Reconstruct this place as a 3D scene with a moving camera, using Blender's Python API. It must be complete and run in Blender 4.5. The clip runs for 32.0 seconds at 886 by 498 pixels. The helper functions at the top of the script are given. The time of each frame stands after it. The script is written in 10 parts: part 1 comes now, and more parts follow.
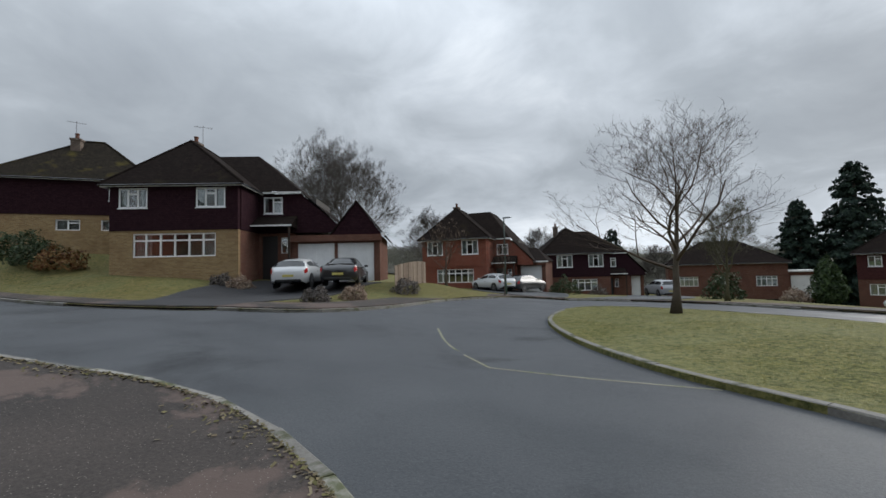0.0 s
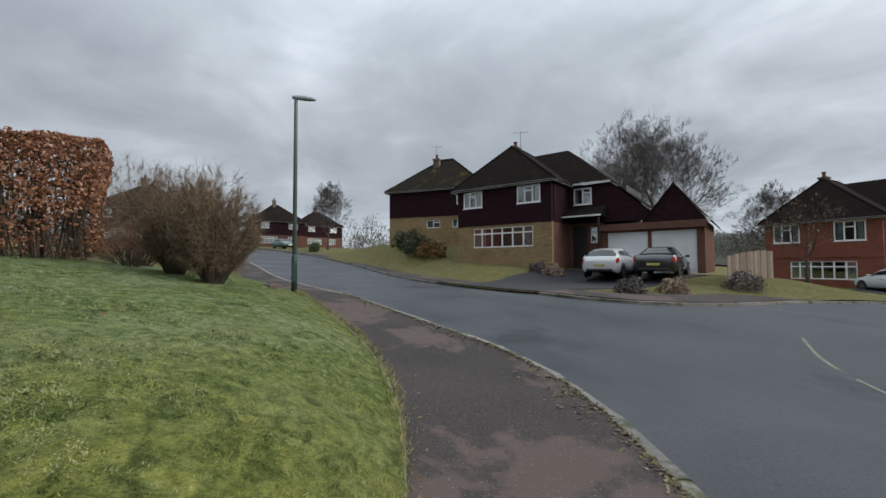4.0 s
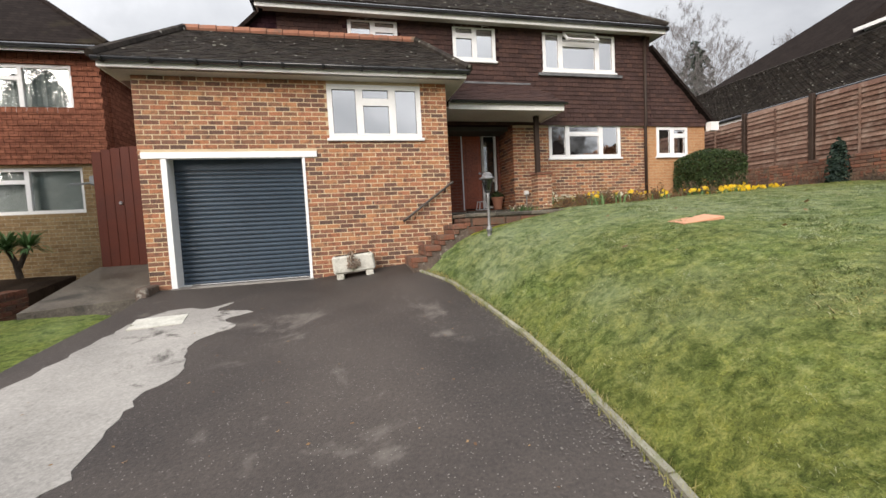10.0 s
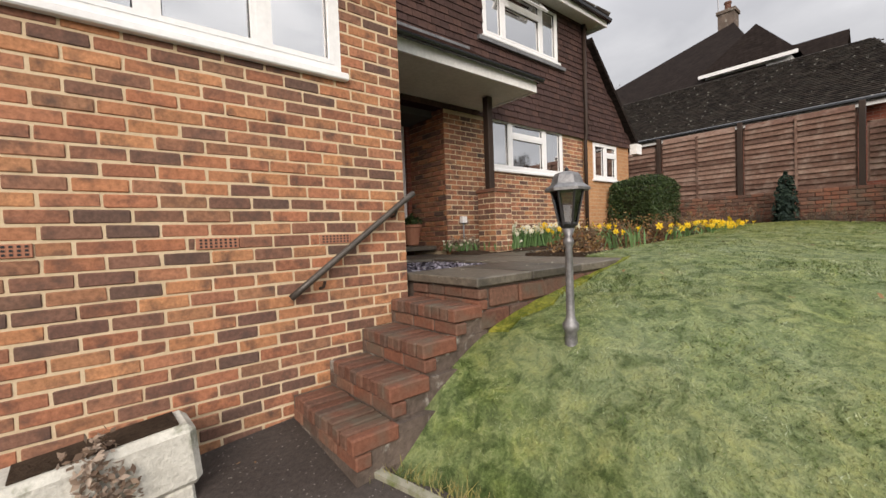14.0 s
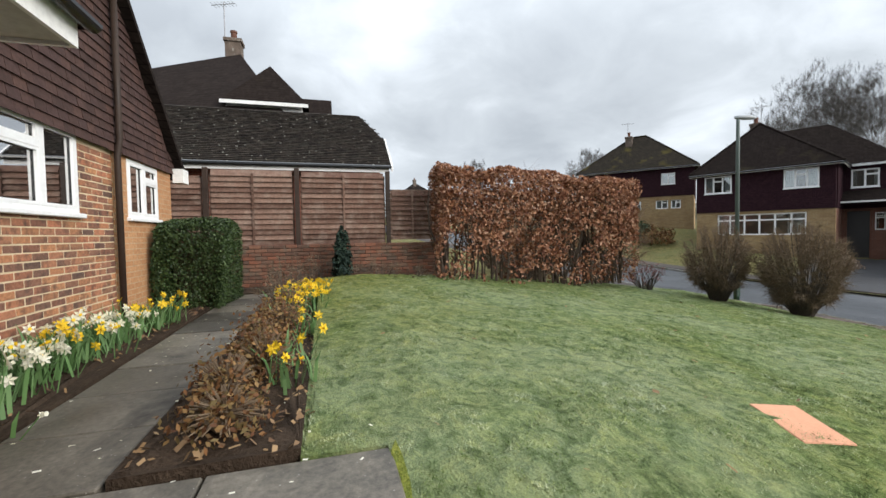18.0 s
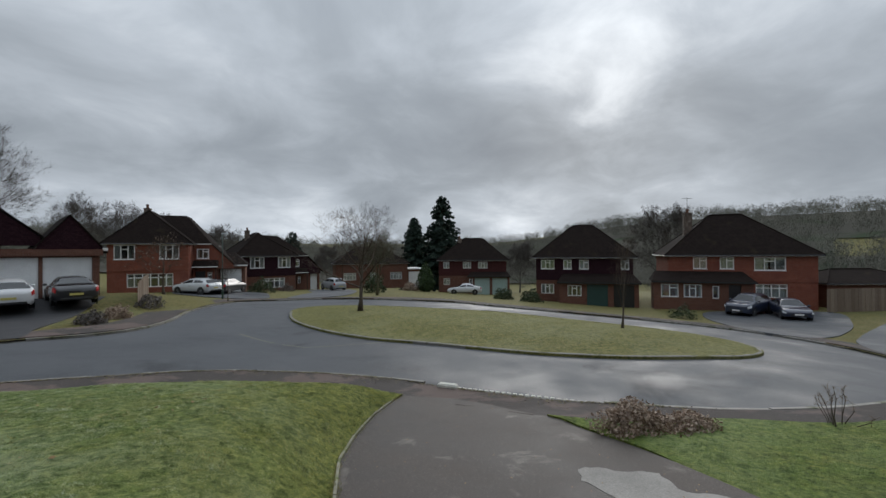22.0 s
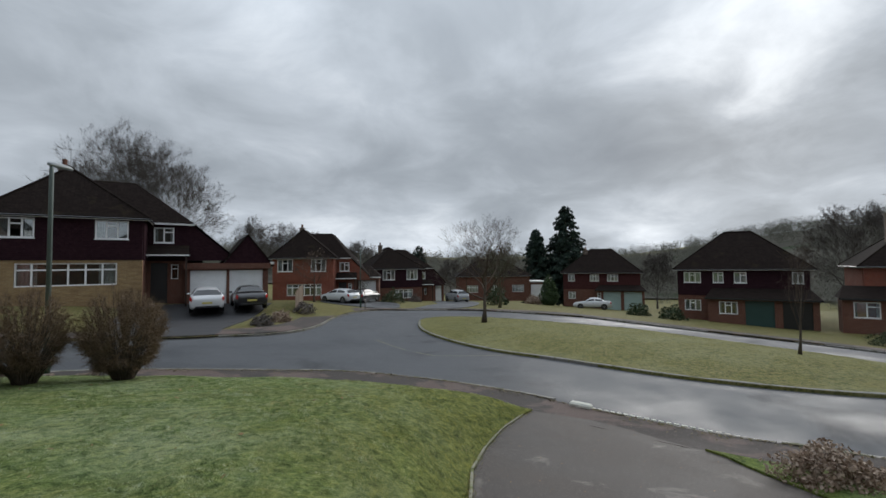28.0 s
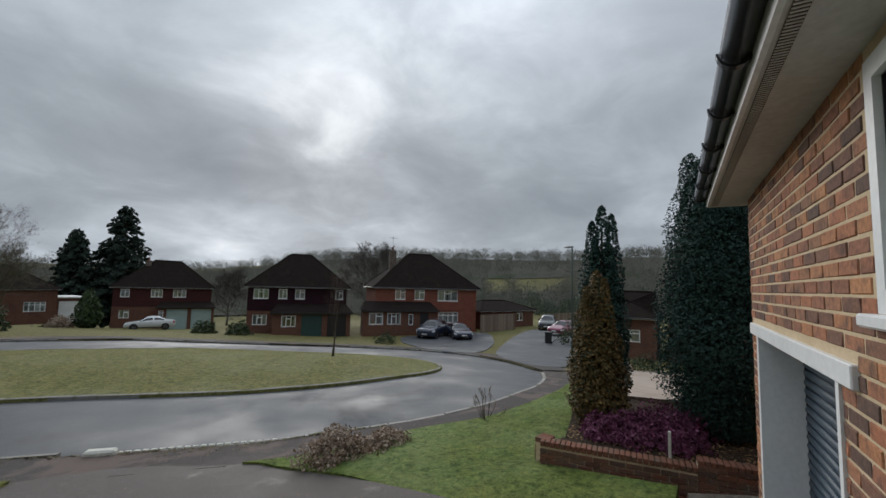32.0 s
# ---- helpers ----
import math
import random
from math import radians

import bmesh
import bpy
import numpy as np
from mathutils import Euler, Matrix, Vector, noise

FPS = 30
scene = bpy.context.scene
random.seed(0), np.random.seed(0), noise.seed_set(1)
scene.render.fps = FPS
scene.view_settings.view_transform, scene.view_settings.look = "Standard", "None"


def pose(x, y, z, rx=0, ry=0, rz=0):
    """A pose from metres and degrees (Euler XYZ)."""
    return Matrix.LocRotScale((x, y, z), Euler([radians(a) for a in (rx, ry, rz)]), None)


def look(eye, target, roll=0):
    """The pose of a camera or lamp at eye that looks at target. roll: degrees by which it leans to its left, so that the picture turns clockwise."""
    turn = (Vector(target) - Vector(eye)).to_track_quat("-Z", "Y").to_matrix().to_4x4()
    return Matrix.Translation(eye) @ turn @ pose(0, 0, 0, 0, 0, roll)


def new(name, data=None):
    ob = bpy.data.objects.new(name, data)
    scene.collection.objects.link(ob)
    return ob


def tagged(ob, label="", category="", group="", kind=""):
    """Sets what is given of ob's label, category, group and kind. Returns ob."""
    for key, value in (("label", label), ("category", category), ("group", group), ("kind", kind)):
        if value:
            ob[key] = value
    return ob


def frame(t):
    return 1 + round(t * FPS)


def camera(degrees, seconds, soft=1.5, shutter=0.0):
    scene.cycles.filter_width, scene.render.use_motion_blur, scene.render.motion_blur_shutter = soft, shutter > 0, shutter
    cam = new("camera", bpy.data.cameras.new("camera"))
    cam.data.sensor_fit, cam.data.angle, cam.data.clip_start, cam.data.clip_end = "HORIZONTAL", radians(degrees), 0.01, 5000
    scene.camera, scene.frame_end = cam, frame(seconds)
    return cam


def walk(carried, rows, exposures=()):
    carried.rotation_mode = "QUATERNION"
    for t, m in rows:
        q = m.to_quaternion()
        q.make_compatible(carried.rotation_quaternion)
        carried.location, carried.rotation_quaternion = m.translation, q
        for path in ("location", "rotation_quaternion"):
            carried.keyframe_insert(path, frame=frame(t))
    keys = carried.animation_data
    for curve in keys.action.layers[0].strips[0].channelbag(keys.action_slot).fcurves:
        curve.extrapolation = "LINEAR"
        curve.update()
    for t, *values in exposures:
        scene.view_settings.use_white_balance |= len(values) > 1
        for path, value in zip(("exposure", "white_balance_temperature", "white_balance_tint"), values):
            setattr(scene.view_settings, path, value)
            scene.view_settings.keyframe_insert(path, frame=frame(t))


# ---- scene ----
cam = camera(94.2, 32.0)
PATH = [
    (0, (-2.755, -10.187, 0.538), (-2.004, -12.037, 0.646), -1.4),
    (0.5, (-2.785, -10.116, 0.583), (-1.986, -11.946, 0.692), -1.4),
    (1, (-2.834, -10.064, 0.6), (-1.909, -11.833, 0.718), -1.9),
    (1.5, (-2.798, -9.92, 0.571), (-1.554, -11.478, 0.725), -1.8),
    (2, (-2.575, -9.997, 0.578), (-0.969, -11.176, 0.75), -1.2),
    (2.5, (-2.593, -9.975, 0.581), (-0.874, -10.986, 0.726), -0.3),
    (3, (-2.575, -9.953, 0.578), (-0.829, -10.922, 0.689), -0.0),
    (3.5, (-2.611, -9.926, 0.564), (-0.845, -10.862, 0.651), -0.1),
    (5.5, (-2.559, -9.921, 0.554), (-0.746, -10.762, 0.631), -0.8),
    (6, (-2.603, -9.934, 0.568), (-0.764, -10.717, 0.642), -1.1),
    (6.5, (-2.554, -9.867, 0.596), (-0.685, -10.574, 0.672), -1.2),
    (7, (-2.341, -9.677, 0.741), (-0.351, -9.857, 0.813), -0.2),
    (7.5, (-2.196, -9.491, 0.743), (-0.48, -8.463, 0.722), 0.9),
    (8, (-2.113, -9.304, 0.687), (-1.081, -7.597, 0.539), -1.0),
    (8.5, (-2.074, -8.915, 0.688), (-1.342, -7.063, 0.508), -2.4),
    (9, (-2.011, -8.398, 0.707), (-1.305, -6.537, 0.507), -3.0),
    (9.5, (-1.905, -7.853, 0.763), (-1.402, -5.922, 0.637), -4.3),
    (10, (-1.9, -7.258, 0.812), (-1.424, -5.319, 0.689), -3.0),
    (10.5, (-1.835, -6.668, 0.841), (-1.42, -4.717, 0.708), -3.5),
    (11, (-1.822, -6.045, 0.881), (-1.31, -4.111, 0.893), 0.6),
    (11.5, (-1.788, -5.477, 0.968), (-1.265, -3.55, 1.075), -1.2),
    (12, (-1.815, -4.85, 1.001), (-1.238, -2.938, 1.103), -0.4),
    (12.5, (-1.779, -4.277, 1.037), (-1.101, -2.395, 1.019), -2.1),
    (13, (-1.816, -3.677, 1.131), (-1.042, -1.834, 1.066), -2.8),
    (13.5, (-1.765, -3.13, 1.192), (-0.744, -1.412, 1.107), -2.4),
    (15.6, (-1.124, -0.977, 1.313), (0.671, -0.094, 1.359), -4.7),
    (16, (-0.827, -0.76, 1.336), (1.027, -0.011, 1.36), -4.8),
    (16.3, (-0.674, -0.652, 1.437), (1.229, -0.041, 1.391), -3.3),
    (17, (-0.245, -0.575, 1.74), (1.737, -0.375, 1.56), -2.7),
    (17.5, (-0.085, -0.379, 1.856), (1.91, -0.376, 1.719), -0.8),
    (18, (0.058, -0.449, 2.002), (1.983, -0.988, 1.929), -1.0),
    (18.5, (0.235, -0.605, 2.111), (2.094, -1.338, 2.047), -3.1),
    (19, (0.321, -0.586, 2.19), (2.089, -1.519, 2.178), -1.2),
    (20, (0.422, -0.462, 2.394), (1.432, -2.188, 2.385), -1.6),
    (20.5, (0.389, -0.39, 2.473), (0.85, -2.336, 2.479), -2.5),
    (21, (0.408, -0.352, 2.517), (0.305, -2.35, 2.505), -1.7),
    (21.5, (0.362, -0.34, 2.516), (-0.107, -2.284, 2.506), -0.8),
    (22, (0.302, -0.401, 2.521), (-0.468, -2.247, 2.535), -0.4),
    (22.5, (0.27, -0.393, 2.52), (-0.624, -2.182, 2.545), -0.4),
    (23, (0.303, -0.413, 2.515), (-0.622, -2.186, 2.535), -0.4),
    (23.5, (0.289, -0.393, 2.529), (-0.636, -2.166, 2.529), -0.2),
    (24, (0.287, -0.386, 2.52), (-0.657, -2.149, 2.51), -0.1),
    (24.5, (0.254, -0.401, 2.523), (-0.703, -2.157, 2.512), -0.2),
    (25, (0.253, -0.42, 2.509), (-0.714, -2.171, 2.536), -0.4),
    (25.5, (0.293, -0.38, 2.53), (-0.335, -2.278, 2.577), -0.8),
    (27.5, (0.505, -0.439, 2.438), (1.001, -2.376, 2.484), -1.4),
    (28, (0.431, -0.501, 2.466), (0.222, -2.488, 2.548), -0.7),
    (28.5, (0.282, -0.486, 2.434), (-0.689, -2.23, 2.552), -0.1),
    (29, (0.194, -0.555, 2.412), (-1.202, -1.982, 2.531), 0.1),
    (29.5, (0.134, -0.546, 2.41), (-1.462, -1.746, 2.528), 0.4),
    (30, (0.081, -0.532, 2.392), (-1.651, -1.521, 2.541), 1.2),
    (30.5, (0.015, -0.54, 2.408), (-1.8, -1.362, 2.585), 1.6),
    (31, (0.001, -0.567, 2.408), (-1.843, -1.319, 2.599), 1.9),
    (31.5, (-0.003, -0.593, 2.402), (-1.837, -1.368, 2.59), 2.0),
    (32, (0.017, -0.602, 2.398), (-1.713, -1.589, 2.574), 1.5),
]
# the clip's camera brightens before the house and darkens towards the sky
EXPOSURE = [(0, 0.12, 6500, 10), (6.3, 0.2, 6500, 10), (7.0, 0.25, 6550, 10), (8.0, 0.72, 6800, 13), (9.0, 0.86, 7200, 16), (11.0, 0.9, 7000, 14), (13.5, 0.72, 7300, 17), (16.2, 0.68, 6950, 12), (17.0, 0.95, 6800, 11), (17.6, 0.9, 6700, 10), (19.0, 0.55, 6650, 11), (20.2, 0.22, 6500, 10), (21.5, -0.15, 6450, 10), (25.0, -0.2, 6450, 10), (28.0, -0.05, 6450, 10), (30.0, -0.25, 6450, 10), (32.0, -0.18, 6450, 10)]
walk(cam, [(t, look(eye, target, roll)) for t, eye, target, roll in PATH], EXPOSURE)

# ==== place ====

SUN_DIR = Vector((-0.631, -0.669, 0.393)).normalized()


def build_world():
    w = bpy.data.worlds.new("overcast_sky")
    scene.world = w
    w.use_nodes = True
    nt = w.node_tree
    nt.nodes.clear()
    N = nt.nodes.new
    L = nt.links.new
    out = N("ShaderNodeOutputWorld")
    bg = N("ShaderNodeBackground")
    bg.inputs["Strength"].default_value = SKY_STRENGTH
    tc = N("ShaderNodeTexCoord")
    sky = N("ShaderNodeTexSky")
    sky.sky_type = "NISHITA"
    sky.sun_disc = False
    sky.sun_elevation = math.asin(SUN_DIR.z)
    sky.sun_rotation = math.atan2(SUN_DIR.x, SUN_DIR.y)
    sky.air_density, sky.dust_density = 1.0, 3.0

    def math_node(op, a, b=None, clamp=False):
        n = N("ShaderNodeMath")
        n.operation, n.use_clamp = op, clamp
        for i, v in enumerate((a, b)):
            if v is None:
                continue
            if isinstance(v, (int, float)):
                n.inputs[i].default_value = v
            else:
                L(v, n.inputs[i])
        return n.outputs[0]

    sep = N("ShaderNodeSeparateXYZ")
    L(tc.outputs["Generated"], sep.inputs[0])
    up = math_node("MAXIMUM", sep.outputs["Z"], 0.0)
    # clouds lie in flat layers: stretch them by the height above the horizon
    k = math_node("DIVIDE", 1.0, math_node("ADD", up, 0.30))
    vec = N("ShaderNodeCombineXYZ")
    L(math_node("MULTIPLY", sep.outputs["X"], k), vec.inputs[0])
    L(math_node("MULTIPLY", sep.outputs["Y"], k), vec.inputs[1])
    L(math_node("MULTIPLY", up, 0.6), vec.inputs[2])

    def cloud(scale, detail, rough, dist, off):
        m = N("ShaderNodeMapping")
        m.inputs["Location"].default_value = (off, off * 0.7, 0)
        L(vec.outputs[0], m.inputs["Vector"])
        n = N("ShaderNodeTexNoise")
        n.inputs["Scale"].default_value = scale
        n.inputs["Detail"].default_value = detail
        n.inputs["Roughness"].default_value = rough
        n.inputs["Distortion"].default_value = dist
        L(m.outputs[0], n.inputs["Vector"])
        return n.outputs["Fac"]

    big = cloud(0.95, 2.5, 0.5, 0.3, 3.1)
    fine = cloud(2.6, 7, 0.56, 0.35, 7.7)
    mixed = math_node("ADD", math_node("MULTIPLY", big, 0.64), math_node("MULTIPLY", fine, 0.36))
    # thinner cloud round the hidden sun
    dot = N("ShaderNodeVectorMath")
    dot.operation = "DOT_PRODUCT"
    L(tc.outputs["Generated"], dot.inputs[0])
    dot.inputs[1].default_value = SUN_DIR
    halo = math_node("MULTIPLY", math_node("POWER", math_node("MAXIMUM", dot.outputs["Value"], 0.0), 60.0), math_node("MULTIPLY", fine, 1.6))
    mixed = math_node("ADD", mixed, math_node("MULTIPLY", halo, 0.17))
    ramp = N("ShaderNodeValToRGB")
    L(mixed, ramp.inputs[0])
    e = ramp.color_ramp.elements
    e[0].position, e[0].color = 0.36, (0.225, 0.252, 0.285, 1)
    e[1].position, e[1].color = 0.74, (0.66, 0.70, 0.74, 1)
    m1 = ramp.color_ramp.elements.new(0.47)
    m1.color = (0.285, 0.317, 0.352, 1)
    m2 = ramp.color_ramp.elements.new(0.56)
    m2.color = (0.375, 0.413, 0.456, 1)
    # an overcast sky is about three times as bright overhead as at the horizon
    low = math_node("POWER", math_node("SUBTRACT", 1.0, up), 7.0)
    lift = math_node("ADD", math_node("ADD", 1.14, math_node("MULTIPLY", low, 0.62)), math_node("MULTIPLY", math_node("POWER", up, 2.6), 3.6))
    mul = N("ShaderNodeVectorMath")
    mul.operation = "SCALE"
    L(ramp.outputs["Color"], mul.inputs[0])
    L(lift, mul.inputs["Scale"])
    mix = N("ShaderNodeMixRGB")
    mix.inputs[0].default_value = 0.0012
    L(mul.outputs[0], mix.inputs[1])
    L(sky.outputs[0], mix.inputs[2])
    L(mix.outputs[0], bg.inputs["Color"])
    L(bg.outputs[0], out.inputs[0])
    lamp = bpy.data.lights.new("veiled_sun", "SUN")
    lamp.energy, lamp.angle, lamp.color = SUN_STRENGTH, radians(40), (1.0, 0.97, 0.93)
    so = new("veiled_sun", lamp)
    so.matrix_world = look(SUN_DIR * 100, (0, 0, 0))


SKY_STRENGTH = 1.0
SUN_STRENGTH = 2.1
build_world()

# ---- materials ----
def base_mat(name):
    m = bpy.data.materials.new(name)
    m.use_nodes = True
    nt = m.node_tree
    return m, nt, nt.nodes["Principled BSDF"]


def noise_node(nt, scale, detail=4, rough=0.6, vec=None, dist=0.0):
    n = nt.nodes.new("ShaderNodeTexNoise")
    n.inputs["Scale"].default_value = scale
    n.inputs["Detail"].default_value = detail
    n.inputs["Roughness"].default_value = rough
    n.inputs["Distortion"].default_value = dist
    if vec is None:
        g = nt.nodes.new("ShaderNodeNewGeometry")
        vec = g.outputs["Position"]
    nt.links.new(vec, n.inputs["Vector"])
    return n


def ramp_node(nt, fac, stops):
    r = nt.nodes.new("ShaderNodeValToRGB")
    nt.links.new(fac, r.inputs[0])
    el = r.color_ramp.elements
    while len(el) < len(stops):
        el.new(0.5)
    for e, (p, c) in zip(el, stops):
        e.position = p
        e.color = (*c, 1) if len(c) == 3 else c
    return r


def mix_node(nt, fac, a, b, mode="MIX"):
    n = nt.nodes.new("ShaderNodeMixRGB")
    n.blend_type = mode
    for i, v in enumerate((fac, a, b)):
        if isinstance(v, (int, float)):
            n.inputs[i].default_value = v
        elif isinstance(v, tuple):
            n.inputs[i].default_value = (*v, 1)
        else:
            nt.links.new(v, n.inputs[i])
    return n.outputs[0]


def bump_node(nt, bsdf, height, strength, distance):
    b = nt.nodes.new("ShaderNodeBump")
    b.inputs["Strength"].default_value = strength
    b.inputs["Distance"].default_value = distance
    nt.links.new(height, b.inputs["Height"])
    nt.links.new(b.outputs[0], bsdf.inputs["Normal"])
    return b


def surface(name, c1, c2, big=0.7, small=12.0, rough=0.8, bump=0.3, depth=0.01, spec=0.3, metal=0.0, speck=None, patch=None, rvar=0.1, each=0.0):
    """Two colours mixed by large stains and fine grain, with relief."""
    m, nt, b = base_mat(name)
    n1 = noise_node(nt, big, 5, 0.6)
    n2 = noise_node(nt, small, 4, 0.7)
    f = mix_node(nt, 0.45, n1.outputs["Fac"], n2.outputs["Fac"])
    r = ramp_node(nt, f, [(0.36, c1), (0.64, c2)])
    col = r.outputs[0]
    if patch:
        pc, lo, hi, sc = patch
        n3 = noise_node(nt, sc, 6, 0.65, dist=0.4)
        pr = ramp_node(nt, n3.outputs["Fac"], [(lo, (0, 0, 0)), (hi, (1, 1, 1))])
        col = mix_node(nt, pr.outputs[0], col, pc)
    if speck:
        sc_c, sc_s, amount = speck
        v = nt.nodes.new("ShaderNodeTexVoronoi")
        v.inputs["Scale"].default_value = sc_s
        g = nt.nodes.new("ShaderNodeNewGeometry")
        nt.links.new(g.outputs["Position"], v.inputs["Vector"])
        sr = ramp_node(nt, v.outputs["Distance"], [(amount, (1, 1, 1)), (amount + 0.06, (0, 0, 0))])
        col = mix_node(nt, sr.outputs[0], col, sc_c)
    if each:
        oi = nt.nodes.new("ShaderNodeObjectInfo")
        vr = ramp_node(nt, oi.outputs["Random"], [(0.0, (1 - each,) * 3), (1.0, (1 + each,) * 3)])
        col = mix_node(nt, 1.0, col, vr.outputs[0], "MULTIPLY")
    nt.links.new(col, b.inputs["Base Color"])
    rr = ramp_node(nt, n1.outputs["Fac"], [(0.3, (rough - rvar,) * 3), (0.7, (min(1, rough + rvar),) * 3)])
    nt.links.new(rr.outputs[0], b.inputs["Roughness"])
    b.inputs["Specular IOR Level"].default_value = spec
    b.inputs["Metallic"].default_value = metal
    if bump:
        bump_node(nt, b, n2.outputs["Fac"], bump, depth)
    return m


def piece_mat(name, cols, rough=0.85, small=40.0, bump=0.4, depth=0.004, island=False, dirt=None, spec=0.25, dirt_amt=0.55, dirt_scale=5.0, spots=None):
    """Each piece takes its own colour; grain and soot over it."""
    m, nt, b = base_mat(name)
    if island:
        g = nt.nodes.new("ShaderNodeNewGeometry")
        rnd = g.outputs["Random Per Island"]
    else:
        o = nt.nodes.new("ShaderNodeObjectInfo")
        rnd = o.outputs["Random"]
    stops = [((i + 0.5) / len(cols), c) for i, c in enumerate(cols)]
    r = ramp_node(nt, rnd, stops)
    n2 = noise_node(nt, small, 5, 0.7)
    n1 = noise_node(nt, dirt_scale, 4, 0.6)
    v = ramp_node(nt, n2.outputs["Fac"], [(0.3, (0.62,) * 3), (0.7, (1.25,) * 3)])
    col = mix_node(nt, 1.0, r.outputs[0], v.outputs[0], "MULTIPLY")
    if dirt:
        d = ramp_node(nt, n1.outputs["Fac"], [(0.48, (0, 0, 0)), (0.72, (dirt_amt,) * 3)])
        col = mix_node(nt, d.outputs[0], col, dirt)
    if spots:
        vo = nt.nodes.new("ShaderNodeTexVoronoi")
        vo.inputs["Scale"].default_value = 5.0
        gp = nt.nodes.new("ShaderNodeNewGeometry")
        nt.links.new(gp.outputs["Position"], vo.inputs["Vector"])
        sr = ramp_node(nt, vo.outputs["Distance"], [(0.10, (0.8,) * 3), (0.16, (0, 0, 0))])
        col = mix_node(nt, sr.outputs[0], col, spots)
    nt.links.new(col, b.inputs["Base Color"])
    b.inputs["Roughness"].default_value = rough
    b.inputs["Specular IOR Level"].default_value = spec
    bump_node(nt, b, n2.outputs["Fac"], bump, depth)
    return m


def brick_mat(name, c1, c2, c3, mortar, sx=1.0, bump=0.5):
    """Brickwork of walls that stay far off: courses from the world's height, bricks along the wall."""
    m, nt, b = base_mat(name)
    tc = nt.nodes.new("ShaderNodeTexCoord")
    sep = nt.nodes.new("ShaderNodeSeparateXYZ")
    nt.links.new(tc.outputs["Object"], sep.inputs[0])
    add = nt.nodes.new("ShaderNodeMath")
    add.operation = "ADD"
    nt.links.new(sep.outputs[0], add.inputs[0])
    nt.links.new(sep.outputs[1], add.inputs[1])
    cmb = nt.nodes.new("ShaderNodeCombineXYZ")
    nt.links.new(add.outputs[0], cmb.inputs[0])
    nt.links.new(sep.outputs[2], cmb.inputs[1])
    t = nt.nodes.new("ShaderNodeTexBrick")
    t.inputs["Scale"].default_value = 1.0
    t.inputs["Brick Width"].default_value = 0.225
    t.inputs["Row Height"].default_value = 0.075
    t.inputs["Mortar Size"].default_value = 0.006
    t.inputs["Color1"].default_value = (*c1, 1)
    t.inputs["Color2"].default_value = (*c2, 1)
    t.inputs["Mortar"].default_value = (*mortar, 1)
    nt.links.new(cmb.outputs[0], t.inputs["Vector"])
    n = noise_node(nt, 1.2, 5, 0.6)
    r = ramp_node(nt, n.outputs["Fac"], [(0.45, (0, 0, 0)), (0.75, (0.6,) * 3)])
    col = mix_node(nt, r.outputs[0], t.outputs["Color"], c3)
    n2 = noise_node(nt, 30, 4, 0.7)
    v = ramp_node(nt, n2.outputs["Fac"], [(0.3, (0.7,) * 3), (0.7, (1.2,) * 3)])
    col = mix_node(nt, 1.0, col, v.outputs[0], "MULTIPLY")
    nt.links.new(col, b.inputs["Base Color"])
    b.inputs["Roughness"].default_value = 0.9
    b.inputs["Specular IOR Level"].default_value = 0.2
    inv = nt.nodes.new("ShaderNodeMath")
    inv.operation = "SUBTRACT"
    inv.inputs[0].default_value = 1.0
    nt.links.new(t.outputs["Fac"], inv.inputs[1])
    bump_node(nt, b, inv.outputs[0], bump, 0.008)
    return m


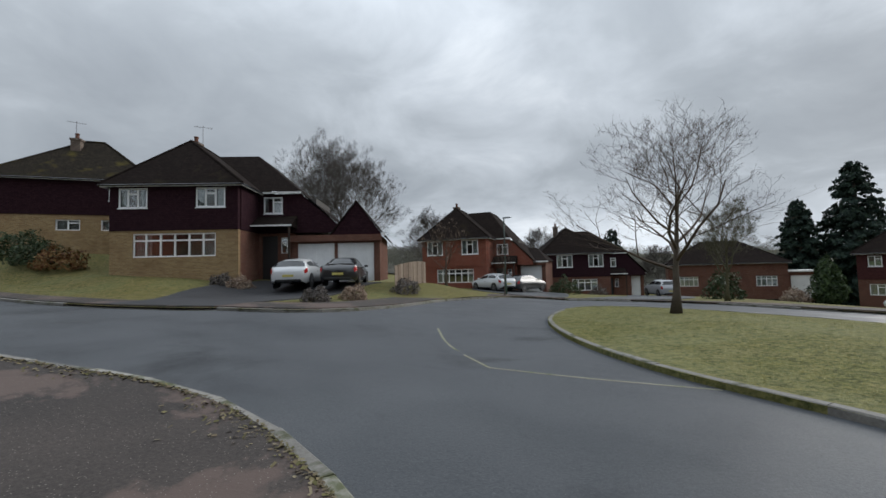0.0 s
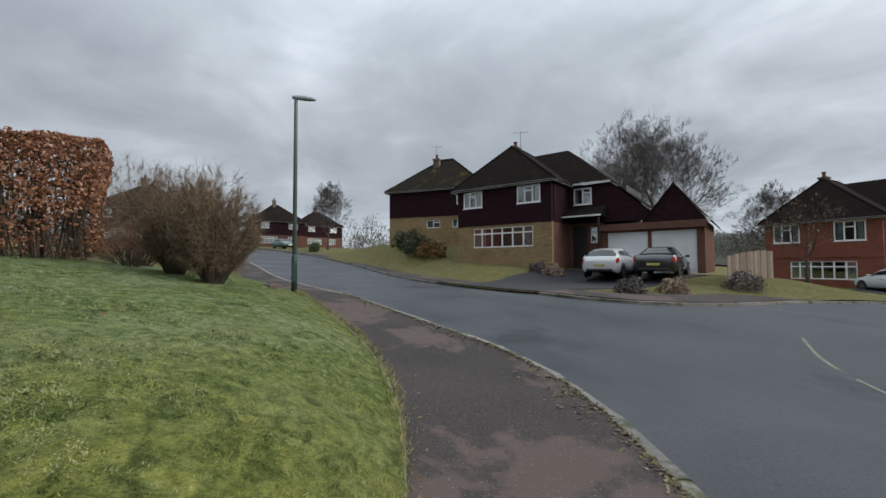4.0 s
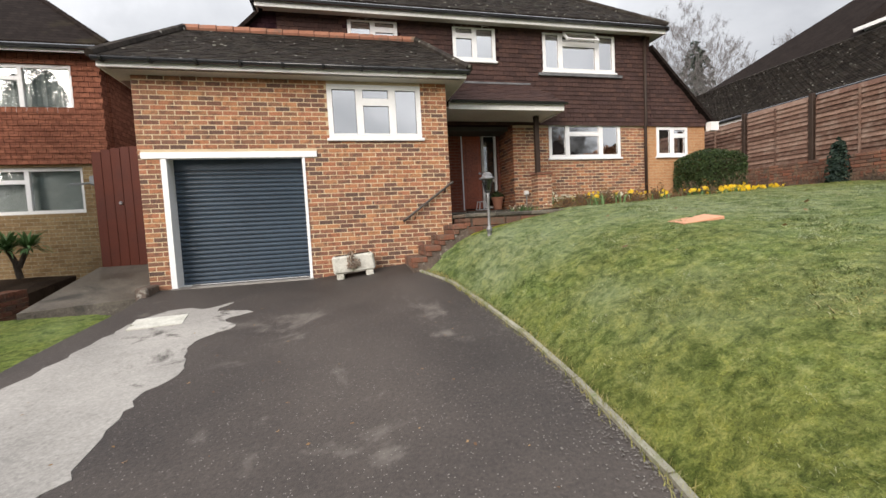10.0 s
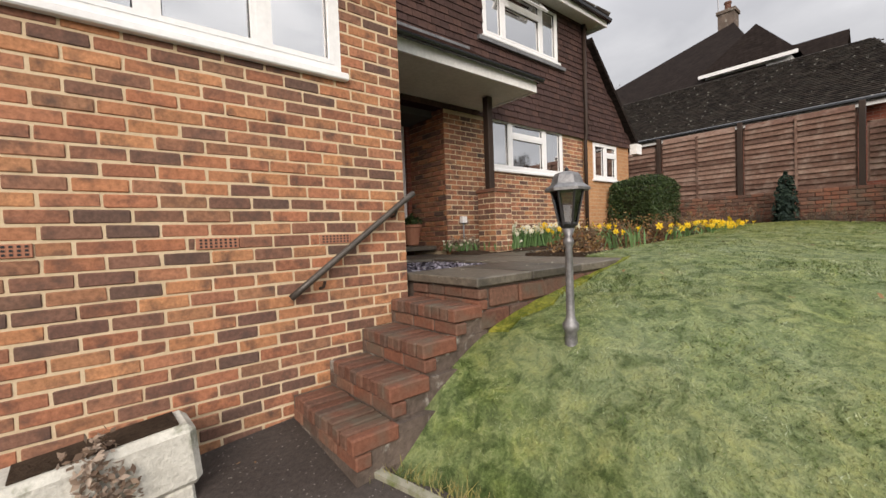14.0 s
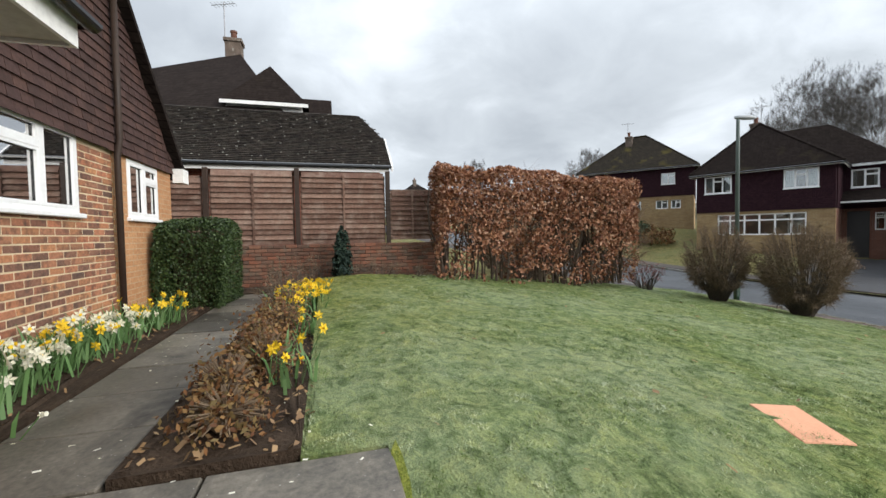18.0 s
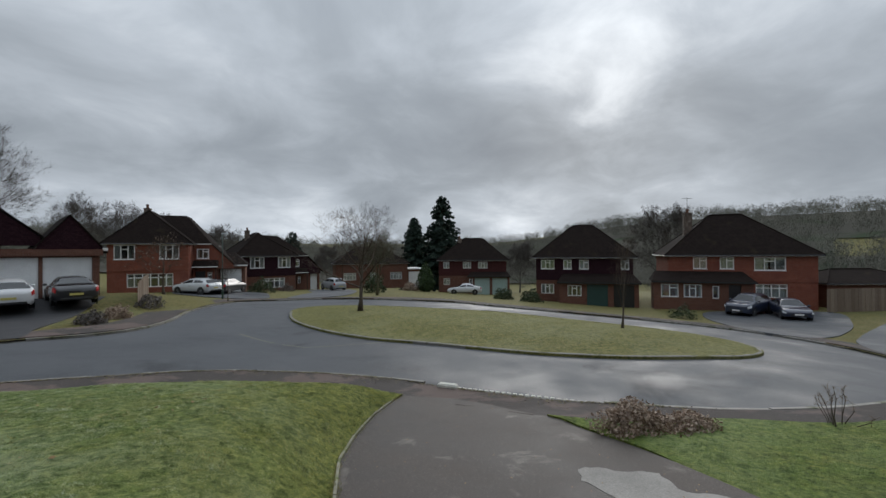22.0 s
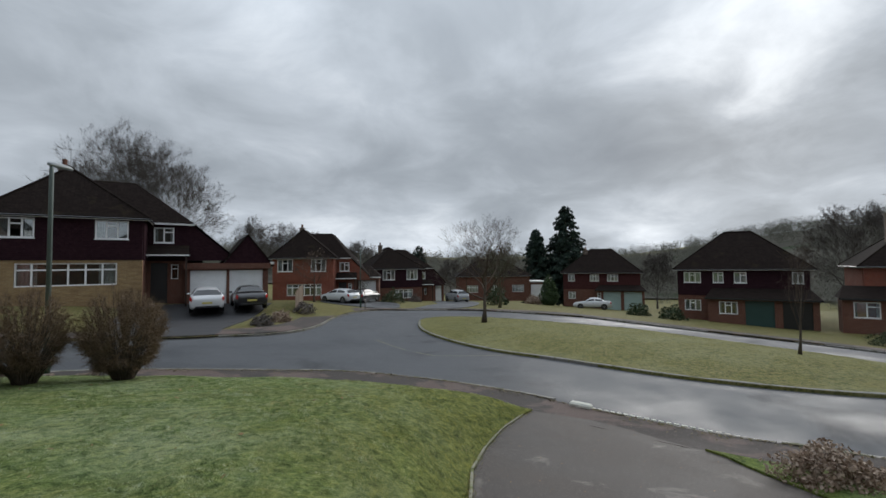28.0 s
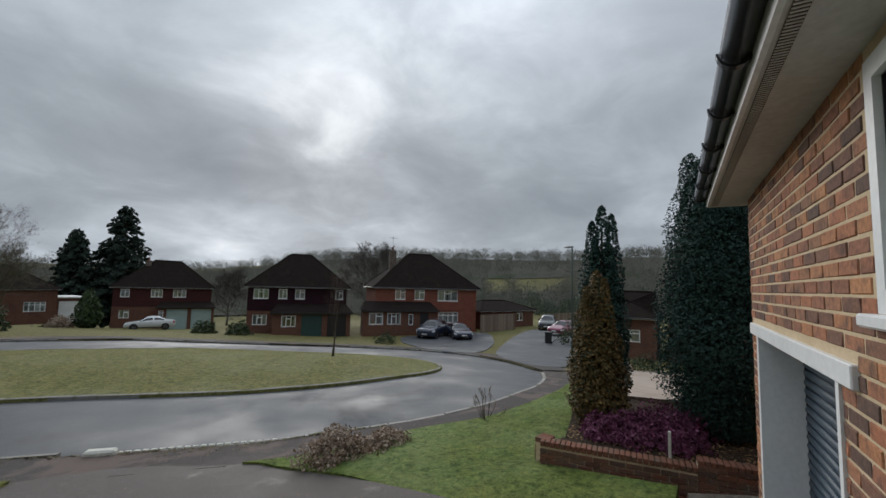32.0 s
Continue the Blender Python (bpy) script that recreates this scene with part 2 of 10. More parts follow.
def tile_mat(name, c1, c2, moss=None, row=0.1, rough=0.85, axis_z=True, moss_lo=0.6):
    """Plain clay tiles of far roofs and hung walls: rows by height, with lichen."""
    m, nt, b = base_mat(name)
    tc = nt.nodes.new("ShaderNodeTexCoord")
    sep = nt.nodes.new("ShaderNodeSeparateXYZ")
    nt.links.new(tc.outputs["Object"], sep.inputs[0])
    add = nt.nodes.new("ShaderNodeMath")
    add.operation = "ADD"
    nt.links.new(sep.outputs[0], add.inputs[0])
    nt.links.new(sep.outputs[1], add.inputs[1])
    cmb = nt.nodes.new("ShaderNodeCombineXYZ")
    nt.links.new(add.outputs[0], cmb.inputs[0])
    nt.links.new(sep.outputs[2], cmb.inputs[1])
    t = nt.nodes.new("ShaderNodeTexBrick")
    t.inputs["Scale"].default_value = 1.0
    t.inputs["Brick Width"].default_value = 0.17
    t.inputs["Row Height"].default_value = row
    t.inputs["Mortar Size"].default_value = 0.005
    t.inputs["Color1"].default_value = (*c1, 1)
    t.inputs["Color2"].default_value = (*c2, 1)
    t.inputs["Mortar"].default_value = tuple(0.45 * q for q in c1) + (1,)
    nt.links.new(cmb.outputs[0], t.inputs["Vector"])
    n = noise_node(nt, 0.8, 6, 0.65)
    n2 = noise_node(nt, 14, 4, 0.7)
    v = ramp_node(nt, n2.outputs["Fac"], [(0.3, (0.65,) * 3), (0.7, (1.25,) * 3)])
    col = mix_node(nt, 1.0, t.outputs["Color"], v.outputs[0], "MULTIPLY")
    if moss:
        r = ramp_node(nt, n.outputs["Fac"], [(moss_lo, (0, 0, 0)), (moss_lo + 0.2, (0.7,) * 3)])
        col = mix_node(nt, r.outputs[0], col, moss)
    nt.links.new(col, b.inputs["Base Color"])
    b.inputs["Roughness"].default_value = 1.0
    b.inputs["Specular IOR Level"].default_value = 0.06
    md = nt.nodes.new("ShaderNodeMath")
    md.operation = "FRACT"
    dv = nt.nodes.new("ShaderNodeMath")
    dv.operation = "DIVIDE"
    nt.links.new(sep.outputs[2], dv.inputs[0])
    dv.inputs[1].default_value = row
    nt.links.new(dv.outputs[0], md.inputs[0])
    bump_node(nt, b, md.outputs[0], -0.7, 0.02)
    return m


def plain(name, c, rough=0.5, metal=0.0, spec=0.5, grain=0.06, scale=25.0, coat=0.0):
    m, nt, b = base_mat(name)
    n = noise_node(nt, scale, 4, 0.6)
    n0 = noise_node(nt, 1.3, 4, 0.6)
    f = mix_node(nt, 0.5, n.outputs["Fac"], n0.outputs["Fac"])
    lo, hi = tuple(q * (1 - grain * 2) for q in c), tuple(min(1, q * (1 + grain)) for q in c)
    r = ramp_node(nt, f, [(0.38, lo), (0.6, hi)])
    nt.links.new(r.outputs[0], b.inputs["Base Color"])
    b.inputs["Roughness"].default_value = rough
    b.inputs["Metallic"].default_value = metal
    b.inputs["Specular IOR Level"].default_value = spec
    b.inputs["Coat Weight"].default_value = coat
    return m


def leaf_mat(name, cols, rough=0.6, trans=0.15):
    m, nt, b = base_mat(name)
    g = nt.nodes.new("ShaderNodeNewGeometry")
    stops = [((i + 0.5) / len(cols), c) for i, c in enumerate(cols)]
    pick = g.outputs["Random Per Island"]
    r = ramp_node(nt, pick, stops)
    nt.links.new(r.outputs[0], b.inputs["Base Color"])
    b.inputs["Roughness"].default_value = rough
    b.inputs["Specular IOR Level"].default_value = 0.25
    if trans:
        t = nt.nodes.new("ShaderNodeBsdfTranslucent")
        nt.links.new(r.outputs[0], t.inputs[0])
        mx = nt.nodes.new("ShaderNodeMixShader")
        mx.inputs[0].default_value = trans
        nt.links.new(b.outputs[0], mx.inputs[1])
        nt.links.new(t.outputs[0], mx.inputs[2])
        nt.links.new(mx.outputs[0], nt.nodes["Material Output"].inputs[0])
    return m


def glass_mat(name, tint=(0.9, 0.95, 0.95), gloss=0.35):
    """Window glass: clear, with the mirror of the sky on it, stronger at a slant."""
    m, nt, b = base_mat(name)
    nt.nodes.remove(b)
    tr = nt.nodes.new("ShaderNodeBsdfTransparent")
    tr.inputs[0].default_value = (*tint, 1)
    gl = nt.nodes.new("ShaderNodeBsdfGlossy")
    gl.inputs["Roughness"].default_value = 0.02
    fr = nt.nodes.new("ShaderNodeFresnel")
    fr.inputs["IOR"].default_value = 1.5
    mul = nt.nodes.new("ShaderNodeMath")
    mul.operation = "MULTIPLY_ADD"
    nt.links.new(fr.outputs[0], mul.inputs[0])
    mul.inputs[1].default_value = 1.0
    mul.inputs[2].default_value = gloss
    mul.use_clamp = True
    mx = nt.nodes.new("ShaderNodeMixShader")
    nt.links.new(mul.outputs[0], mx.inputs[0])
    nt.links.new(tr.outputs[0], mx.inputs[1])
    nt.links.new(gl.outputs[0], mx.inputs[2])
    nt.links.new(mx.outputs[0], nt.nodes["Material Output"].inputs[0])
    return m


def zone_node(nt):
    """How mossy the front lawn is: mossy towards the drive and the footway, frosty on the level top; 0 to 1."""
    g = nt.nodes.new("ShaderNodeNewGeometry")
    sep = nt.nodes.new("ShaderNodeSeparateXYZ")
    nt.links.new(g.outputs["Position"], sep.inputs[0])
    n = noise_node(nt, 0.9, 5, 0.65, dist=0.5)

    def m(op, p, q):
        k = nt.nodes.new("ShaderNodeMath")
        k.operation = op
        for i, v in enumerate((p, q)):
            if isinstance(v, (int, float)):
                k.inputs[i].default_value = v
            else:
                nt.links.new(v, k.inputs[i])
        return k.outputs[0]

    wob = m("MULTIPLY", m("SUBTRACT", n.outputs["Fac"], 0.5), 1.5)
    low = m("MINIMUM", m("MULTIPLY", m("SUBTRACT", -2.6, sep.outputs[1]), 0.4), 1.0)
    west = m("MULTIPLY", m("MULTIPLY", m("SUBTRACT", 2.7, sep.outputs[0]), 0.28), low)
    south = m("MULTIPLY", m("SUBTRACT", -10.2, sep.outputs[1]), 0.40)
    k = m("ADD", m("MAXIMUM", west, south), wob)
    c = nt.nodes.new("ShaderNodeClamp")
    nt.links.new(k, c.inputs[0])
    return m("MULTIPLY", c.outputs[0], 0.85)


def lawn_mat(name, cols, dry, frost, zoned=None):
    m, nt, b = base_mat(name)
    n1 = noise_node(nt, 0.45, 5, 0.6, dist=0.3)
    n2 = noise_node(nt, 1.6, 6, 0.72, dist=0.8)
    n5 = noise_node(nt, 17.0, 4, 0.6, dist=0.4)
    n3 = noise_node(nt, 60.0, 3, 0.7)
    n4 = noise_node(nt, 9.0, 5, 0.7, dist=0.6)
    f = mix_node(nt, 0.4, n4.outputs["Fac"], n3.outputs["Fac"])
    r = ramp_node(nt, f, [(0.36, cols[0]), (0.49, cols[1]), (0.6, cols[2])])
    d = ramp_node(nt, n2.outputs["Fac"], [(0.42, (0, 0, 0)), (0.68, (0.62,) * 3)])
    col = mix_node(nt, d.outputs[0], r.outputs[0], dry)
    tf = ramp_node(nt, n5.outputs["Fac"], [(0.40, (0.7,) * 3), (0.48, (0, 0, 0))])
    col = mix_node(nt, tf.outputs[0], col, cols[0])
    fr = ramp_node(nt, n1.outputs["Fac"], [(0.46, (0, 0, 0)), (0.64, (0.5,) * 3)])
    col = mix_node(nt, fr.outputs[0], col, frost)
    if zoned:
        rz = ramp_node(nt, f, [(0.36, zoned[0]), (0.5, zoned[1]), (0.62, zoned[2])])
        col = mix_node(nt, zone_node(nt), col, rz.outputs[0])
    pn = noise_node(nt, 6.5, 4, 0.7, dist=0.9)
    pr = ramp_node(nt, pn.outputs["Fac"], [(0.36, (0.5, 0.56, 0.45)), (0.5, (1.0, 1.0, 0.95)), (0.66, (1.25, 1.18, 1.0))])
    col = mix_node(nt, 1.0, col, pr.outputs[0], "MULTIPLY")
    nt.links.new(col, b.inputs["Base Color"])
    b.inputs["Roughness"].default_value = 0.9
    b.inputs["Specular IOR Level"].default_value = 0.15
    bump_node(nt, b, f, 1.0, 0.05)
    return m


def blade_mat(name, cols, zoned=None):
    """Grass blades in tufts of one tone; where zoned, a second set of tones takes over on the mossy ground."""
    m, nt, b = base_mat(name)
    g = nt.nodes.new("ShaderNodeNewGeometry")
    tuft = noise_node(nt, 3.4, 7, 0.72, dist=1.2)
    wide = ramp_node(nt, tuft.outputs["Fac"], [(0.36, (0, 0, 0)), (0.62, (1, 1, 1))])
    pick = mix_node(nt, 0.78, g.outputs["Random Per Island"], wide.outputs[0])
    col = ramp_node(nt, pick, [((i + 0.5) / len(cols), c) for i, c in enumerate(cols)]).outputs[0]
    if zoned:
        alt = ramp_node(nt, pick, [((i + 0.5) / len(zoned), c) for i, c in enumerate(zoned)]).outputs[0]
        col = mix_node(nt, zone_node(nt), col, alt)
    # worn and lush patches a hand or two across
    pn = noise_node(nt, 6.5, 4, 0.7, dist=0.9)
    pr = ramp_node(nt, pn.outputs["Fac"], [(0.36, (0.42, 0.50, 0.36)), (0.47, (0.92, 0.94, 0.86)), (0.54, (1.04, 1.02, 0.98)), (0.66, (1.36, 1.26, 1.02))])
    col = mix_node(nt, 1.0, col, pr.outputs[0], "MULTIPLY")
    nt.links.new(col, b.inputs["Base Color"])
    b.inputs["Roughness"].default_value = 0.85
    b.inputs["Specular IOR Level"].default_value = 0.2
    up = nt.nodes.new("ShaderNodeVectorMath")
    up.operation = "ADD"
    nt.links.new(g.outputs["True Normal"], up.inputs[0])
    up.inputs[1].default_value = (0, 0, 1.1)
    nz = nt.nodes.new("ShaderNodeVectorMath")
    nz.operation = "NORMALIZE"
    nt.links.new(up.outputs[0], nz.inputs[0])
    nt.links.new(nz.outputs[0], b.inputs["Normal"])
    return m


M = {}
M["asphalt"] = surface("asphalt", (0.038, 0.042, 0.047), (0.094, 0.099, 0.106), 0.35, 38, 0.6, 0.5, 0.008, 0.25, patch=((0.035, 0.037, 0.041), 0.56, 0.7, 0.3), rvar=0.22, speck=((0.2, 0.2, 0.2), 45, 0.07))
M["worn"] = surface("worn_tarmac", (0.10, 0.09, 0.08), (0.20, 0.185, 0.165), 5, 60, 0.9, 0.5, 0.006, 0.2)
M["tarmac_new"] = surface("dark_tarmac", (0.026, 0.026, 0.028), (0.045, 0.045, 0.048), 0.6, 55, 0.7, 0.5, 0.006, 0.35)
M["tarmac"] = surface("drive_tarmac", (0.026, 0.021, 0.019), (0.078, 0.064, 0.055), 0.6, 42, 0.7, 0.6, 0.010, 0.38, patch=((0.17, 0.15, 0.13), 0.60, 0.74, 1.1), speck=((0.22, 0.205, 0.18), 34, 0.10))
M["pavement"] = surface("pavement_tarmac", (0.030, 0.026, 0.024), (0.076, 0.064, 0.058), 0.5, 32, 0.85, 0.6, 0.010, 0.25, patch=((0.105, 0.078, 0.068), 0.52, 0.57, 0.55), speck=((0.25, 0.23, 0.20), 30, 0.09))
M["kerb"] = surface("concrete_kerb", (0.15, 0.142, 0.128), (0.28, 0.268, 0.245), 2, 30, 0.85, 0.4, 0.006, 0.3, patch=((0.075, 0.08, 0.045), 0.5, 0.64, 2), each=0.3)
M["edging"] = surface("edging_concrete", (0.17, 0.16, 0.12), (0.33, 0.32, 0.25), 2, 30, 0.9, 0.5, 0.006, 0.2, patch=((0.13, 0.15, 0.06), 0.5, 0.66, 4))
M["concrete"] = surface("pale_concrete", (0.20, 0.19, 0.175), (0.38, 0.36, 0.33), 1.1, 40, 0.9, 0.3, 0.004, 0.2, patch=((0.10, 0.092, 0.084), 0.58, 0.68, 2.2))
M["slab"] = surface("paving_slab", (0.046, 0.040, 0.032), (0.18, 0.158, 0.125), 1.6, 30, 0.5, 0.3, 0.004, 0.4, each=0.5, patch=((0.034, 0.031, 0.026), 0.50, 0.68, 1.6), speck=((0.36, 0.35, 0.32), 22, 0.03), rvar=0.15)
M["slate"] = leaf_mat("slate_chips", [(0.06, 0.055, 0.07), (0.12, 0.11, 0.14), (0.2, 0.18, 0.22), (0.33, 0.32, 0.36)], 0.6, 0)
M["soil"] = surface("bed_soil", (0.028, 0.019, 0.013), (0.075, 0.052, 0.036), 3, 40, 0.95, 0.9, 0.03, 0.1)
M["grass"] = lawn_mat("verge_grass", [(0.075, 0.075, 0.026), (0.13, 0.118, 0.042), (0.19, 0.165, 0.068)], (0.21, 0.165, 0.085), (0.14, 0.15, 0.07))
M["lawn"] = lawn_mat("front_lawn", [(0.045, 0.07, 0.016), (0.11, 0.155, 0.045), (0.20, 0.24, 0.10)], (0.19, 0.19, 0.075), (0.25, 0.295, 0.19), [(0.05, 0.058, 0.014), (0.125, 0.14, 0.03), (0.22, 0.22, 0.06)])
M["island"] = lawn_mat("island_grass", [(0.062, 0.072, 0.021), (0.135, 0.135, 0.042), (0.215, 0.20, 0.078)], (0.225, 0.195, 0.088), (0.20, 0.20, 0.105))
M["blade"] = blade_mat("grass_blades", [(0.055, 0.085, 0.022), (0.10, 0.15, 0.045), (0.16, 0.21, 0.075), (0.225, 0.27, 0.125), (0.28, 0.325, 0.195), (0.33, 0.365, 0.25)], [(0.055, 0.07, 0.016), (0.10, 0.13, 0.028), (0.165, 0.172, 0.034), (0.25, 0.225, 0.045), (0.195, 0.225, 0.085), (0.30, 0.285, 0.15)])
M["blade_green"] = blade_mat("side_grass_blades", [(0.05, 0.085, 0.018), (0.085, 0.135, 0.028), (0.13, 0.19, 0.042), (0.17, 0.225, 0.06), (0.24, 0.29, 0.12)])
M["lawn_side"] = lawn_mat("side_lawn", [(0.045, 0.07, 0.015), (0.10, 0.145, 0.032), (0.16, 0.205, 0.06)], (0.19, 0.19, 0.06), (0.19, 0.24, 0.11))
M["blade_dry"] = blade_mat("dry_grass_blades", [(0.085, 0.088, 0.026), (0.16, 0.155, 0.048), (0.235, 0.215, 0.08), (0.30, 0.265, 0.125), (0.22, 0.22, 0.085)])
M["brick_red"] = piece_mat("multi_brick", [(0.13, 0.078, 0.060), (0.37, 0.15, 0.082), (0.43, 0.20, 0.098), (0.145, 0.08, 0.062), (0.31, 0.13, 0.075), (0.48, 0.23, 0.112), (0.15, 0.088, 0.066), (0.40, 0.165, 0.092), (0.36, 0.17, 0.098), (0.21, 0.108, 0.074)], dirt=(0.065, 0.046, 0.040), dirt_amt=0.85, dirt_scale=9.0)
M["brick_red_joined"] = piece_mat("multi_brick_joined", [(0.13, 0.078, 0.060), (0.37, 0.15, 0.082), (0.43, 0.20, 0.098), (0.145, 0.08, 0.062), (0.31, 0.13, 0.075), (0.48, 0.23, 0.112), (0.15, 0.088, 0.066), (0.40, 0.165, 0.092), (0.36, 0.17, 0.098), (0.21, 0.108, 0.074)], island=True, dirt=(0.065, 0.046, 0.040), dirt_amt=0.85, dirt_scale=9.0)
M["mortar"] = surface("buff_mortar", (0.47, 0.365, 0.235), (0.62, 0.50, 0.345), 3, 60, 0.95, 0.4, 0.003, 0.1)
M["step_brick"] = piece_mat("weathered_step_brick", [(0.13, 0.06, 0.04), (0.22, 0.09, 0.055), (0.10, 0.06, 0.045), (0.20, 0.10, 0.065)], island=True, dirt=(0.10, 0.092, 0.07), dirt_amt=0.85)
M["tile_dark"] = piece_mat("dark_hung_tile", [(0.050, 0.028, 0.024), (0.068, 0.037, 0.031), (0.058, 0.033, 0.030), (0.078, 0.042, 0.034)], island=True, small=25)
M["tile_red"] = tile_mat("red_hung_tile", (0.22, 0.085, 0.055), (0.30, 0.12, 0.075))
M["tile_wall"] = tile_mat("far_hung_tile", (0.027, 0.0125, 0.017), (0.036, 0.017, 0.021))
M["tile_wall_red"] = tile_mat("far_red_hung_tile", (0.062, 0.025, 0.025), (0.08, 0.032, 0.03))
M["roof"] = piece_mat("roof_tile", [(0.022, 0.0185, 0.0165), (0.034, 0.028, 0.0245), (0.028, 0.023, 0.0195), (0.044, 0.036, 0.030)], island=True, small=20, dirt=(0.10, 0.095, 0.075), dirt_amt=0.4, spec=0.08, spots=(0.34, 0.33, 0.29))
M["roof_far"] = tile_mat("far_roof_tile", (0.016, 0.0118, 0.0105), (0.024, 0.018, 0.0155), moss=(0.045, 0.037, 0.02))
M["roof_moss"] = tile_mat("mossy_roof_tile", (0.022, 0.019, 0.015), (0.034, 0.028, 0.021), moss=(0.12, 0.10, 0.025), moss_lo=0.55)
M["ridge"] = surface("terracotta_ridge", (0.26, 0.11, 0.07), (0.36, 0.17, 0.11), 2, 25, 0.85, 0.4, 0.006, 0.2, patch=((0.16, 0.12, 0.09), 0.55, 0.7, 3))
M["brick_far"] = brick_mat("far_red_brick", (0.18, 0.052, 0.034), (0.235, 0.075, 0.046), (0.13, 0.045, 0.034), (0.24, 0.15, 0.115))
M["brick_dark"] = brick_mat("far_dark_brick", (0.115, 0.048, 0.034), (0.155, 0.068, 0.046), (0.085, 0.04, 0.032), (0.19, 0.145, 0.115))
M["brick_buff"] = brick_mat("far_buff_brick", (0.24, 0.155, 0.075), (0.34, 0.235, 0.12), (0.19, 0.11, 0.06), (0.36, 0.30, 0.20))
M["brick_gable"] = brick_mat("orange_brick", (0.42, 0.21, 0.10), (0.48, 0.26, 0.13), (0.36, 0.19, 0.10), (0.46, 0.33, 0.20))
M["white"] = plain("white_upvc", (0.78, 0.79, 0.79), 0.35, grain=0.04)
M["fascia"] = plain("white_fascia_paint", (0.74, 0.74, 0.72), 0.5, grain=0.08)
M["soffit"] = surface("weathered_soffit", (0.42, 0.40, 0.37), (0.60, 0.58, 0.54), 1.2, 20, 0.7, 0.1, 0.003, 0.3)
M["gutter"] = plain("black_gutter_plastic", (0.018, 0.019, 0.021), 0.25, spec=0.6)
M["door_grey"] = plain("slate_blue_roller_paint", (0.034, 0.056, 0.080), 0.34, spec=0.5, grain=0.08)
M["garage_white"] = plain("white_garage_paint", (0.72, 0.73, 0.73), 0.45)
M["garage_teal"] = plain("pale_teal_garage_paint", (0.30, 0.40, 0.38), 0.5)
M["garage_green"] = plain("dark_green_garage_paint", (0.02, 0.055, 0.05), 0.45)
M["door_wood"] = plain("varnished_door", (0.36, 0.085, 0.035), 0.4, grain=0.2)
M["gate_wood"] = surface("red_brown_gate", (0.085, 0.022, 0.014), (0.14, 0.038, 0.022), 1.5, 40, 0.7, 0.3, 0.004)
M["fence_wood"] = piece_mat("weathered_fence_board", [(0.105, 0.058, 0.042), (0.155, 0.088, 0.064), (0.125, 0.068, 0.05), (0.21, 0.13, 0.098)], small=18, dirt=(0.30, 0.23, 0.185), rough=0.85)
M["fence_grey"] = piece_mat("grey_fence_board", [(0.16, 0.12, 0.09), (0.20, 0.155, 0.12), (0.24, 0.19, 0.145)], small=12)
M["dark_timber"] = surface("dark_stained_timber", (0.022, 0.014, 0.010), (0.045, 0.028, 0.02), 2, 30, 0.6, 0.2, 0.003)
M["rail_metal"] = surface("dull_rail_metal", (0.045, 0.038, 0.032), (0.11, 0.095, 0.08), 6, 60, 0.5, 0.15, 0.002, 0.5, metal=0.3)
M["glass"] = glass_mat("window_glass", gloss=0.16)
M["glass_sky"] = glass_mat("sky_reflecting_glass", gloss=0.74)
M["lantern_glass"] = glass_mat("lantern_glass", (0.42, 0.45, 0.47), 0.06)
M["car_glass"] = plain("tinted_car_glass", (0.012, 0.014, 0.016), 0.06, spec=0.7)
M["curtain"] = plain("net_curtain", (0.5, 0.51, 0.5), 0.9, spec=0.1, grain=0.12, scale=8)
# the dimness of unlit rooms is put into this dark base colour
M["room_dark"] = plain("unlit_room", (0.09, 0.085, 0.08), 0.9, spec=0.1)
M["bark"] = surface("bark", (0.055, 0.045, 0.036), (0.12, 0.10, 0.08), 3, 30, 0.9, 0.8, 0.02, 0.15)
M["bark_green"] = surface("mossy_bark", (0.055, 0.052, 0.03), (0.12, 0.11, 0.065), 3, 30, 0.9, 0.8, 0.02, 0.15)
M["twig"] = surface("twigs", (0.060, 0.045, 0.036), (0.11, 0.085, 0.066), 2, 20, 0.9, 0, 0.02, 0.1)
# far twigs: distance haze is painted in as a paler, greyer colour
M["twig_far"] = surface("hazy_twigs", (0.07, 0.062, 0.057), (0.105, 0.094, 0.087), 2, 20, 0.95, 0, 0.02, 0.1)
M["twig_bush"] = surface("bush_twigs", (0.125, 0.088, 0.058), (0.205, 0.15, 0.10), 4, 30, 0.9, 0, 0.02, 0.1)
M["twig_red"] = surface("red_twigs", (0.16, 0.05, 0.04), (0.26, 0.10, 0.075), 4, 30, 0.8, 0, 0.02, 0.1)
M["beech"] = leaf_mat("copper_beech_leaves", [(0.13, 0.05, 0.030), (0.24, 0.10, 0.05), (0.36, 0.175, 0.095), (0.18, 0.07, 0.038), (0.48, 0.29, 0.19)], 0.65, 0.2)
M["boxleaf"] = leaf_mat("dark_hedge_leaves", [(0.018, 0.034, 0.012), (0.035, 0.062, 0.018), (0.055, 0.085, 0.028)], 0.5, 0.1)
M["conifer"] = leaf_mat("conifer_needles", [(0.008, 0.018, 0.014), (0.014, 0.029, 0.020), (0.024, 0.043, 0.027)], 0.7, 0.05)
M["cypress"] = leaf_mat("cypress_sprays", [(0.012, 0.035, 0.028), (0.02, 0.052, 0.04), (0.03, 0.07, 0.05)], 0.7, 0.05)
M["cypress_gold"] = leaf_mat("bronzed_cypress_sprays", [(0.075, 0.045, 0.014), (0.125, 0.078, 0.024), (0.17, 0.11, 0.036), (0.035, 0.045, 0.02)], 0.7, 0.05)
